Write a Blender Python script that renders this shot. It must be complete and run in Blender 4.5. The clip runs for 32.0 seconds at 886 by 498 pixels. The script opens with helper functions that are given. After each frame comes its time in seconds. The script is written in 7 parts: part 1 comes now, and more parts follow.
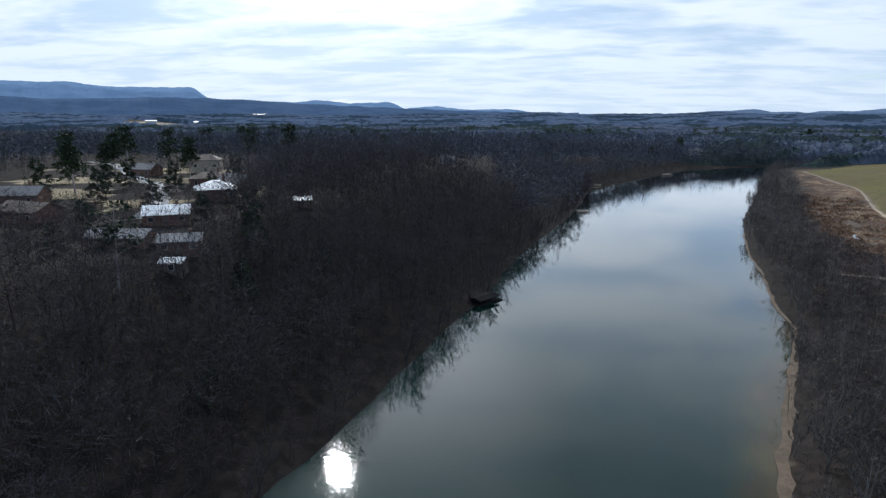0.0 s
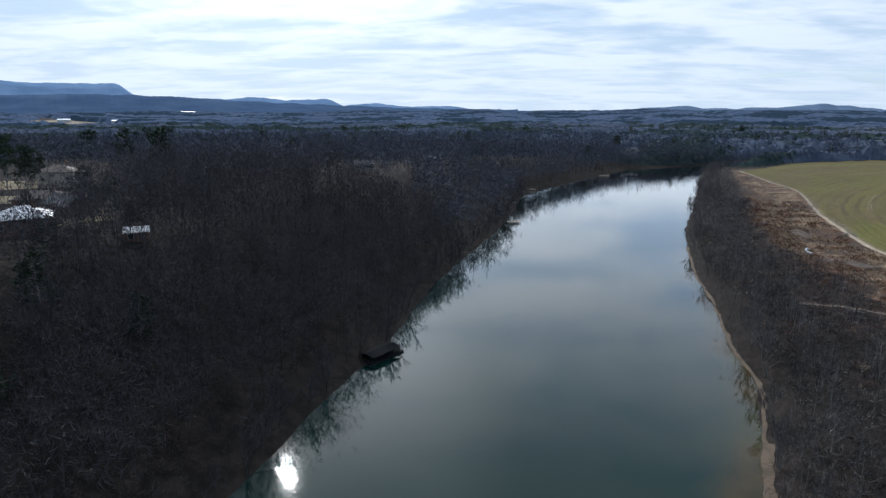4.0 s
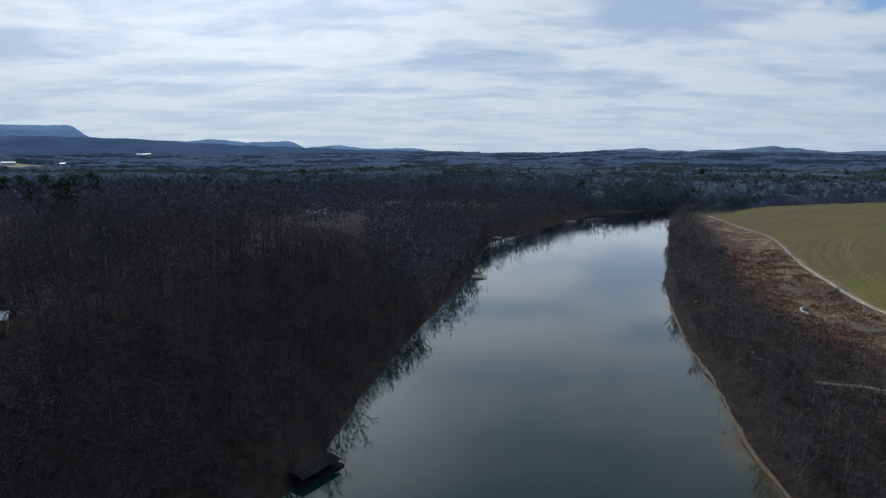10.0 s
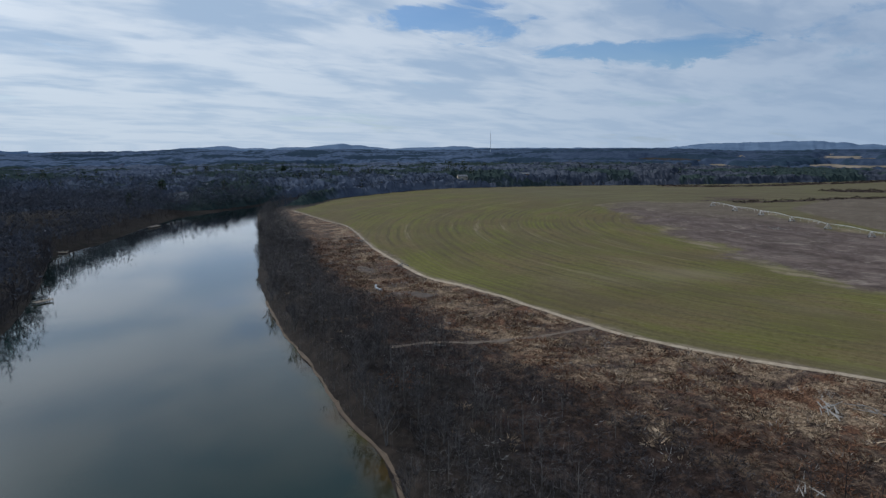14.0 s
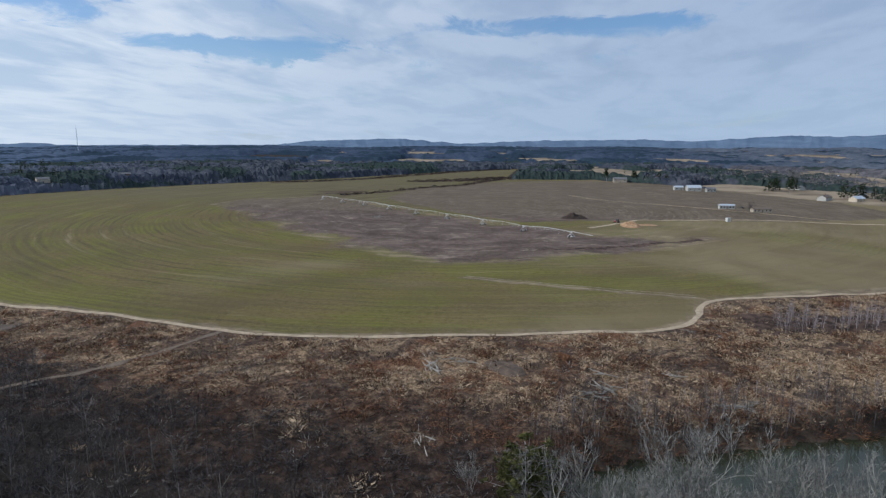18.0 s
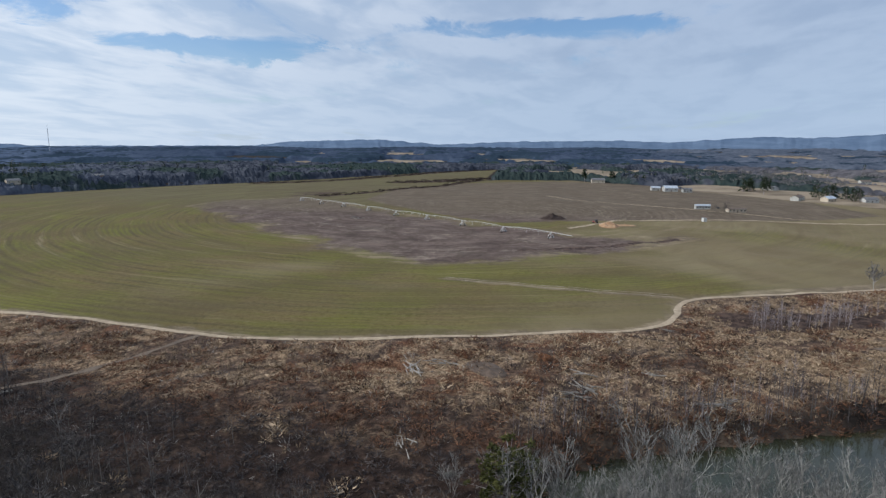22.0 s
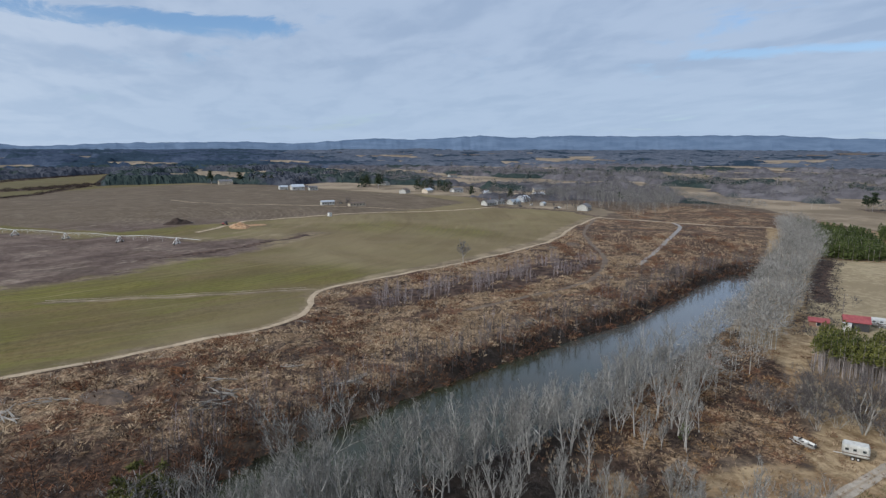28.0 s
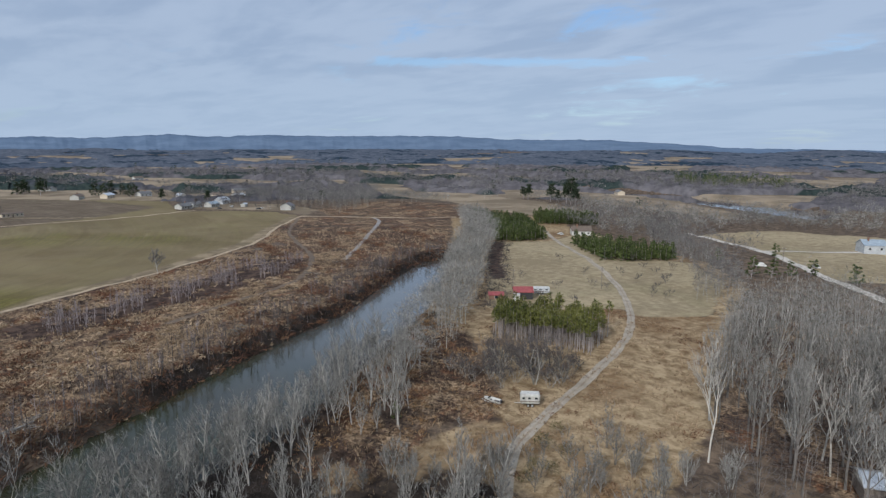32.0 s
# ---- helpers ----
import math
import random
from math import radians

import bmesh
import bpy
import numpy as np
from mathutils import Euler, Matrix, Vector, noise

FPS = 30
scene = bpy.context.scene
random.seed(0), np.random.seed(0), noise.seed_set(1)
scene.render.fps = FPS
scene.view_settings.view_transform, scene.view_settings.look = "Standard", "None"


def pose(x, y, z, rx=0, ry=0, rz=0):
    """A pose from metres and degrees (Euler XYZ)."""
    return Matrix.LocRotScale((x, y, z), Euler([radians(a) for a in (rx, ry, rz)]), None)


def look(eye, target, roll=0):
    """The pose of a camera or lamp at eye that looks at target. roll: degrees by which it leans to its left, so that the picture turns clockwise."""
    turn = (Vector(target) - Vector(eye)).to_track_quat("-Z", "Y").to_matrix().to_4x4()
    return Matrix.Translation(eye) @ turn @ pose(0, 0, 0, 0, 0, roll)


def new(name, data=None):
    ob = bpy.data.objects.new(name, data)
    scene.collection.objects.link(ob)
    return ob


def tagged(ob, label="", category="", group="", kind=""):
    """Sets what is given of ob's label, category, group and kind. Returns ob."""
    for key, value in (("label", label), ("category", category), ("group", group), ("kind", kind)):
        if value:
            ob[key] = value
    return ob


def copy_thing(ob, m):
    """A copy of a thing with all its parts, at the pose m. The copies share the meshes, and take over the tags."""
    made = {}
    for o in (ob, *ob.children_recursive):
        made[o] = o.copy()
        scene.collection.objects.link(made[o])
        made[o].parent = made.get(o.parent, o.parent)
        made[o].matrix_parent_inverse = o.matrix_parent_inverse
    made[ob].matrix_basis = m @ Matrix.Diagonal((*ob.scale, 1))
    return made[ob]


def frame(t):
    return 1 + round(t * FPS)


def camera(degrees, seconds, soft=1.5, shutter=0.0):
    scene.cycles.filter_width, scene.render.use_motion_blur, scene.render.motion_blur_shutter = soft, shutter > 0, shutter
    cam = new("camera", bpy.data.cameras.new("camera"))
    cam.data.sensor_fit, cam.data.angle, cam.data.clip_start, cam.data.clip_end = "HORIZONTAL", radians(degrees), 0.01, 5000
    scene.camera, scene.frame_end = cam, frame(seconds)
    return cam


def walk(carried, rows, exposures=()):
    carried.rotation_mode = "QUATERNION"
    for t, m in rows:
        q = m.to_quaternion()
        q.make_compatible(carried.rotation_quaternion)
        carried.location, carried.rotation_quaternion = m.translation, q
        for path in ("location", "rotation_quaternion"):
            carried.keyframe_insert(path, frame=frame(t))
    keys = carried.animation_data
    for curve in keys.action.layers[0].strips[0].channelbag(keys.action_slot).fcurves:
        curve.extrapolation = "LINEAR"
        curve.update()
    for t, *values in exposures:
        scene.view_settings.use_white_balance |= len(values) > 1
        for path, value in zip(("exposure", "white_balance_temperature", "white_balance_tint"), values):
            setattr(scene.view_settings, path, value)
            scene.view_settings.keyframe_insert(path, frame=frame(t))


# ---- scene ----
cam = camera(71.4, 32.0, 1.35)
PATH = [
    (0.0, pose(-13.76, -54.23, 57.74, 77.14, -0.07, 5.92)),
    (0.5, pose(-12.42, -48.87, 57.70, 77.16, -0.08, 5.79)),
    (1.0, pose(-11.06, -43.54, 57.83, 77.10, -0.08, 5.44)),
    (1.5, pose(-9.71, -38.23, 58.10, 77.04, -0.03, 5.29)),
    (2.0, pose(-8.40, -33.03, 58.34, 76.99, -0.01, 5.14)),
    (2.5, pose(-7.07, -27.77, 58.52, 76.91, -0.08, 4.64)),
    (3.0, pose(-5.67, -22.39, 58.69, 76.86, -0.06, 3.24)),
    (3.5, pose(-4.28, -17.05, 58.77, 76.87, -0.02, 1.73)),
    (5.5, pose(0.17, 0.81, 59.93, 76.80, -0.03, -0.48)),
    (6.0, pose(0.90, 5.50, 59.96, 76.79, -0.02, -0.52)),
    (6.5, pose(1.25, 9.84, 59.93, 76.78, 0.00, -1.40)),
    (7.0, pose(1.19, 13.43, 59.90, 76.73, -0.12, -2.33)),
    (7.5, pose(0.90, 16.03, 60.00, 76.75, -0.10, -2.65)),
    (8.0, pose(0.48, 17.60, 60.16, 76.74, -0.09, -2.68)),
    (8.5, pose(0.02, 18.26, 60.35, 77.59, -0.01, -2.60)),
    (9.0, pose(-0.31, 18.32, 60.45, 79.50, -0.06, -2.47)),
    (9.5, pose(-0.39, 18.20, 60.51, 80.57, -0.09, -2.32)),
    (10.0, pose(-0.47, 18.00, 60.59, 80.61, -0.03, -2.72)),
    (10.5, pose(-0.47, 17.80, 60.75, 80.63, 0.04, -4.63)),
    (11.0, pose(-0.38, 17.58, 60.87, 80.63, 0.04, -8.03)),
    (11.5, pose(-0.28, 17.33, 60.95, 80.62, 0.11, -12.80)),
    (12.0, pose(-0.17, 17.14, 61.03, 80.56, 0.21, -18.26)),
    (12.5, pose(0.04, 17.01, 61.03, 80.54, 0.17, -23.73)),
    (13.0, pose(0.24, 16.90, 61.07, 80.49, 0.17, -29.04)),
    (13.5, pose(0.39, 16.83, 61.15, 80.43, 0.18, -34.49)),
    (14.0, pose(0.46, 16.83, 61.21, 80.36, 0.18, -39.72)),
    (14.5, pose(0.47, 16.90, 61.28, 80.29, 0.15, -44.23)),
    (16.5, pose(0.39, 16.71, 61.55, 80.12, 0.11, -59.21)),
    (17.0, pose(0.44, 16.68, 61.55, 80.07, 0.01, -63.55)),
    (17.5, pose(0.54, 16.70, 61.54, 80.08, 0.07, -68.74)),
    (18.0, pose(0.70, 16.79, 61.49, 80.03, -0.01, -74.37)),
    (18.5, pose(0.86, 16.86, 61.44, 80.01, -0.06, -79.18)),
    (19.0, pose(0.99, 16.91, 61.40, 80.00, -0.13, -83.67)),
    (19.5, pose(1.04, 16.94, 61.38, 79.97, -0.13, -87.62)),
    (20.0, pose(1.07, 16.96, 61.37, 79.97, -0.17, -91.11)),
    (20.5, pose(1.06, 17.02, 61.38, 79.98, -0.18, -93.95)),
    (21.0, pose(1.05, 17.13, 61.42, 79.99, -0.27, -95.40)),
    (21.5, pose(1.04, 17.20, 61.48, 80.02, -0.10, -89.21)),
    (22.0, pose(1.06, 17.14, 61.52, 80.11, -0.05, -76.28)),
    (22.5, pose(1.07, 17.07, 61.56, 80.14, -0.03, -73.66)),
    (23.0, pose(1.06, 17.04, 61.61, 80.15, -0.03, -72.64)),
    (23.5, pose(1.04, 17.01, 61.61, 80.19, -0.03, -72.03)),
    (24.0, pose(1.03, 16.99, 61.61, 80.21, -0.04, -72.56)),
    (24.5, pose(1.02, 17.00, 61.62, 80.21, -0.06, -74.68)),
    (25.0, pose(1.02, 16.98, 61.64, 80.19, -0.14, -79.66)),
    (25.5, pose(1.00, 16.95, 61.68, 80.17, -0.17, -84.95)),
    (26.0, pose(0.94, 16.89, 61.69, 80.14, -0.10, -90.97)),
    (26.5, pose(0.87, 16.78, 61.64, 80.16, -0.09, -96.71)),
    (28.5, pose(1.30, 14.08, 60.04, 80.27, -0.05, -112.78)),
    (29.0, pose(1.28, 13.93, 59.99, 80.28, -0.05, -115.85)),
    (29.5, pose(1.31, 13.92, 59.96, 80.26, -0.01, -119.28)),
    (30.0, pose(1.36, 13.93, 59.90, 80.27, -0.02, -122.70)),
    (30.5, pose(1.42, 13.92, 59.87, 80.26, -0.08, -126.19)),
    (31.0, pose(1.46, 13.89, 59.85, 80.26, -0.12, -129.83)),
    (31.5, pose(1.46, 13.86, 59.83, 80.25, -0.17, -133.35)),
    (32.0, pose(1.46, 13.86, 59.78, 80.27, -0.20, -136.62)),
]
walk(cam, PATH, [(0.0, 0.02, 5900, 8), (6.0, 0.02, 5900, 8), (8.5, -0.04, 5900, 8), (10.0, -0.42, 5900, 8), (11.5, -0.49, 5850, 8), (14.0, -0.45, 5850, 8), (17.5, -0.14, 6000, 9), (20.0, 0.0, 6150, 10), (28.5, 0.0, 6250, 10), (32.0, -0.06, 6250, 10)])

# ---- light ----
SUN_LEFT, SUN_HIGH = 16.6, 32.0          # degrees left of +y, and above the horizon
SUN_DIR = Vector((-math.sin(radians(SUN_LEFT)) * math.cos(radians(SUN_HIGH)),
                  math.cos(radians(SUN_LEFT)) * math.cos(radians(SUN_HIGH)), math.sin(radians(SUN_HIGH))))
sun = new("sun", bpy.data.lights.new("sun", "SUN"))
sun.data.energy, sun.data.angle, sun.data.color = 2.7, radians(0.6), (1.0, 0.95, 0.88)
sun.matrix_world = look((0, 0, 300), Vector((0, 0, 300)) - SUN_DIR)


class Nodes:
    """A small writer for node trees."""

    def __init__(self, tree):
        self.tree = tree
        tree.nodes.clear()

    def add(self, kind, *links, **values):
        node = self.tree.nodes.new(kind)
        for key, value in values.items():
            if key.startswith("s_"):
                node.inputs[key[2:].replace("_", " ").title()].default_value = value
            elif key == "operation":
                node.operation = value
            elif key == "attribute_name":
                node.attribute_name = value
        for n, link in enumerate(links):
            if link is not None:
                self.put(node.inputs[n], link)
        return node

    def put(self, socket, value):
        if hasattr(value, "outputs"):
            value = value.outputs[0]
        if hasattr(value, "is_output"):
            self.tree.links.new(value, socket)
        elif socket.type == "RGBA" and len(value) == 3:
            socket.default_value = (*value, 1)
        else:
            socket.default_value = value

    def math(self, op, *args):
        node = self.tree.nodes.new("ShaderNodeMath")
        node.operation = op
        for n, a in enumerate(args):
            self.put(node.inputs[n], a)
        return node.outputs[0]

    def mix(self, fac, a, b, blend="MIX"):
        node = self.tree.nodes.new("ShaderNodeMix")
        node.data_type, node.blend_type = "RGBA", blend
        self.put(node.inputs[0], fac), self.put(node.inputs[6], a), self.put(node.inputs[7], b)
        return node.outputs[2]

    def noise(self, scale, detail=4.0, rough=0.55, vector=None, warp=0.0):
        node = self.tree.nodes.new("ShaderNodeTexNoise")
        node.inputs["Scale"].default_value, node.inputs["Detail"].default_value = scale, detail
        node.inputs["Roughness"].default_value, node.inputs["Distortion"].default_value = rough, warp
        if vector is not None:
            self.put(node.inputs["Vector"], vector)
        return node.outputs[0]

    def ramp(self, fac, *stops):
        node = self.tree.nodes.new("ShaderNodeValToRGB")
        while len(node.color_ramp.elements) < len(stops):
            node.color_ramp.elements.new(0.5)
        for e, (at, colour) in zip(node.color_ramp.elements, stops):
            e.position, e.color = at, (*colour, 1) if hasattr(colour, "__len__") else (colour, colour, colour, 1)
        self.put(node.inputs[0], fac)
        return node.outputs[0]

    def step(self, value, low, high):
        node = self.tree.nodes.new("ShaderNodeMapRange")
        node.interpolation_type = "SMOOTHSTEP"
        self.put(node.inputs["Value"], value)
        node.inputs["From Min"].default_value, node.inputs["From Max"].default_value = low, high
        return node.outputs[0]


def make_world():
    world = bpy.data.worlds.new("sky")
    scene.world = world
    world.use_nodes = True
    n = Nodes(world.node_tree)
    sky = n.add("ShaderNodeTexSky")
    sky.sky_type, sky.sun_disc = "NISHITA", False
    sky.sun_elevation, sky.sun_rotation = radians(SUN_HIGH), radians(-SUN_LEFT)
    sky.air_density, sky.dust_density, sky.ozone_density = 1.0, 0.6, 2.0
    coord = n.add("ShaderNodeTexCoord").outputs["Generated"]
    xyz = n.add("ShaderNodeSeparateXYZ", coord)
    up = n.math("MAXIMUM", xyz.outputs[2], 0.0)
    lift = n.math("ADD", up, 0.12)
    flat = n.add("ShaderNodeCombineXYZ", n.math("DIVIDE", xyz.outputs[0], lift), n.math("DIVIDE", xyz.outputs[1], lift))
    turn = n.add("ShaderNodeMapping", flat)
    turn.inputs["Rotation"].default_value, turn.inputs["Scale"].default_value = (0, 0, radians(-8)), (0.85, 1.1, 1)
    turn.inputs["Location"].default_value = CLOUD_AT
    big = n.noise(0.62, 3.0, 0.5, turn, 0.35)
    fine = n.noise(2.3, 9.0, 0.62, turn, 0.6)
    cover = n.math("ADD", n.math("MULTIPLY", big, 0.66), n.math("MULTIPLY", fine, 0.38))
    toward = n.add("ShaderNodeVectorMath", coord, tuple(SUN_DIR), operation="DOT_PRODUCT").outputs["Value"]
    glow = n.step(toward, -0.3, 0.95)
    cloud = n.step(n.math("ADD", cover, n.math("MULTIPLY", glow, 0.05)), 0.34, 0.48)
    bearing = n.math("ARCTAN2", xyz.outputs[0], xyz.outputs[1])
    for side, high, wide, tall, clear in CLEARINGS:
        a = n.math("DIVIDE", n.math("SUBTRACT", bearing, side), wide)
        b = n.math("DIVIDE", n.math("SUBTRACT", up, high), tall)
        gap = n.math("SQRT", n.math("ADD", n.math("MULTIPLY", a, a), n.math("MULTIPLY", b, b)))
        gap = n.math("ADD", gap, n.math("MULTIPLY", n.math("SUBTRACT", fine, 0.5), 3.2))
        cloud = n.math("MULTIPLY", cloud, n.math("SUBTRACT", 1.0, n.math("MULTIPLY", n.step(gap, 1.1, 0.6), clear)))
    drift = n.add("ShaderNodeMapping", flat)
    drift.inputs["Rotation"].default_value, drift.inputs["Scale"].default_value = (0, 0, radians(14)), (0.8, 1.35, 1)
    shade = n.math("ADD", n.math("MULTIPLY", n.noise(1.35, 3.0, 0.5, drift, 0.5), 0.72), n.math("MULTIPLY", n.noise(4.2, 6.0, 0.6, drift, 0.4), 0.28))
    dark = n.mix(glow, (3.55, 4.45, 5.9), (5.4, 6.6, 8.1))
    light = n.mix(glow, (4.4, 5.3, 6.7), (9.5, 9.8, 10.1))
    tint = n.mix(n.step(shade, 0.36, 0.6), dark, light)
    blue = n.mix(1.0, sky, (0.85, 1.0, 1.2), "MULTIPLY")
    body = n.mix(n.math("MULTIPLY", cloud, 0.93), blue, tint)
    corona = n.math("MULTIPLY", n.step(toward, 0.82, 1.0), n.math("ADD", 0.5, n.math("MULTIPLY", cloud, 1.0)))
    body = n.mix(1.0, body, n.mix(corona, (0, 0, 0), (2.4, 2.3, 2.2)), "ADD")
    body = n.mix(1.0, body, n.mix(n.step(toward, 0.93, 1.0), (0, 0, 0), (12, 11.8, 11.5)), "ADD")
    low = n.step(up, 0.0, 0.16)
    haze = n.mix(glow, (4.4, 5.6, 7.2), (7.6, 8.4, 9.2))
    body = n.mix(n.math("MULTIPLY", n.math("SUBTRACT", 1.0, low), 0.6), body, haze)
    back = n.add("ShaderNodeBackground", body)
    back.inputs["Strength"].default_value = 0.1
    n.add("ShaderNodeOutputWorld", back)


CLOUD_AT = (0.3, 0.1, 0.0)
CLEARINGS = ((0.708, 0.191, 0.119, 0.0321, 0.85), (1.006, 0.131, 0.156, 0.0202, 0.9), (1.485, 0.174, 0.147, 0.011, 0.55), (1.479, 0.171, 0.183, 0.0137, 0.75),
             (1.081, 0.135, 0.073, 0.0202, 0.6), (1.55, 0.168, 0.137, 0.0165, 0.5), (2.485, 0.123, 0.238, 0.0073, 0.35), (2.469, 0.126, 0.22, 0.0073, 0.45))   # bearing, height, size and depth of blue gaps
make_world()

# ---- materials ----


def material(name):
    m = bpy.data.materials.new(name)
    m.use_nodes = True
    n = Nodes(m.node_tree)
    shader = n.add("ShaderNodeBsdfPrincipled")
    n.add("ShaderNodeOutputMaterial", shader)
    return m, n, shader.inputs


def bump(n, inputs, height, strength, distance=0.1):
    node = n.add("ShaderNodeBump")
    n.put(node.inputs["Height"], height)
    node.inputs["Strength"].default_value, node.inputs["Distance"].default_value = strength, distance
    n.put(inputs["Normal"], node)


def where(n):
    return n.add("ShaderNodeNewGeometry").outputs["Position"]


def plain(name, a, b, scale=2.0, rough=0.8, metal=0.0, relief=0.3, fine=18.0):
    """Two tones of one colour, mottled at two scales, with a fine relief."""
    m, n, s = material(name)
    co = n.add("ShaderNodeTexCoord").outputs["Object"]
    mott = n.math("ADD", n.math("MULTIPLY", n.noise(scale, 5, 0.6, co), 0.6), n.math("MULTIPLY", n.noise(fine, 3, 0.6, co), 0.4))
    n.put(s["Base Color"], n.mix(n.step(mott, 0.35, 0.65), a, b))
    s["Roughness"].default_value, s["Metallic"].default_value = rough, metal
    bump(n, s, mott, relief, 0.03)
    return m


def twiggy(name, dark, light, rough=0.9):
    """Bark and twigs: each piece a tone of its own between two colours."""
    m, n, s = material(name)
    geo = n.add("ShaderNodeNewGeometry")
    tone = n.math("ADD", n.math("MULTIPLY", geo.outputs["Random Per Island"], 0.55),
                  n.math("MULTIPLY", n.noise(0.06, 2, 0.5, geo.outputs["Position"]), 0.65))
    n.put(s["Base Color"], n.mix(n.step(tone, 0.2, 0.95), dark, light))
    s["Roughness"].default_value = rough
    s["Specular IOR Level"].default_value = 0.15
    return m


M_BARK_PALE = twiggy("pale_bark", (0.15, 0.145, 0.13), (0.43, 0.415, 0.385))
M_TWIG_PALE = twiggy("pale_twigs", (0.075, 0.073, 0.069), (0.32, 0.312, 0.292))
# Near-black tones put the backlit woods' shade into bark and twigs.
M_BARK_SHADE = twiggy("shade_dark_bark", (0.02, 0.018, 0.018), (0.048, 0.043, 0.042))
M_TWIG_SHADE = twiggy("shade_dark_twigs", (0.034, 0.031, 0.035), (0.082, 0.074, 0.078))
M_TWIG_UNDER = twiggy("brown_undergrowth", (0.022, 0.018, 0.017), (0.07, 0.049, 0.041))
M_TWIG_BANK = twiggy("dark_bank_twigs", (0.027, 0.024, 0.025), (0.095, 0.082, 0.079))
# Bluish twig tone paints the haze over the mid-distance bluff woods.
M_TWIG_BLUFF = twiggy("haze_slate_twigs", (0.055, 0.059, 0.074), (0.092, 0.096, 0.116))
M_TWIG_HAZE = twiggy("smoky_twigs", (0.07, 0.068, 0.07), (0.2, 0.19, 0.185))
M_TWIG_SHORE = twiggy("ashen_twigs", (0.07, 0.068, 0.065), (0.29, 0.283, 0.267))
M_CHAR = twiggy("charred_brush", (0.012, 0.01, 0.01), (0.06, 0.043, 0.036))
M_CANE = twiggy("lilac_canes", (0.12, 0.101, 0.106), (0.33, 0.287, 0.287))
M_OLIVE = twiggy("olive_shrub_leaves", (0.05, 0.048, 0.02), (0.17, 0.15, 0.07))
M_TWIG_MID = twiggy("grey_brown_twigs", (0.04, 0.036, 0.036), (0.145, 0.131, 0.127))
# Blue in these two tones is painted haze; the belt's also holds shade.
M_TWIG_BELT = twiggy("haze_dark_belt_twigs", (0.035, 0.043, 0.06), (0.066, 0.076, 0.098))
M_TWIG_FAR = twiggy("haze_blue_twigs", (0.055, 0.067, 0.093), (0.095, 0.111, 0.146))
M_BRACKEN = twiggy("bracken", (0.06, 0.032, 0.018), (0.29, 0.18, 0.09))
M_TWIG_RUST = twiggy("rust_leaves", (0.07, 0.03, 0.015), (0.16, 0.075, 0.035))
M_NEEDLE = twiggy("pine_needles", (0.022, 0.038, 0.014), (0.1, 0.125, 0.042))
M_NEEDLE_YELLOW = twiggy("yellowish_pine_needles", (0.032, 0.046, 0.014), (0.17, 0.17, 0.048))
M_CEDAR = twiggy("olive_cedar_sprays", (0.026, 0.031, 0.011), (0.105, 0.105, 0.034))
M_NEEDLE_DARK = twiggy("dark_evergreen_needles", (0.016, 0.027, 0.018), (0.05, 0.07, 0.036))
M_BARK_MID = twiggy("grey_bark", (0.07, 0.065, 0.06), (0.2, 0.185, 0.17))
M_PINE_BARK = twiggy("pine_bark", (0.17, 0.15, 0.145), (0.36, 0.325, 0.315))
M_STRAW = twiggy("straw", (0.135, 0.094, 0.062), (0.47, 0.357, 0.24))
M_RUSSET = twiggy("russet_brush", (0.03, 0.016, 0.011), (0.21, 0.107, 0.062))
M_FELLED = twiggy("felled_wood", (0.1, 0.09, 0.08), (0.45, 0.425, 0.39))
M_DEADWOOD = twiggy("dead_wood", (0.2, 0.185, 0.165), (0.52, 0.495, 0.45))


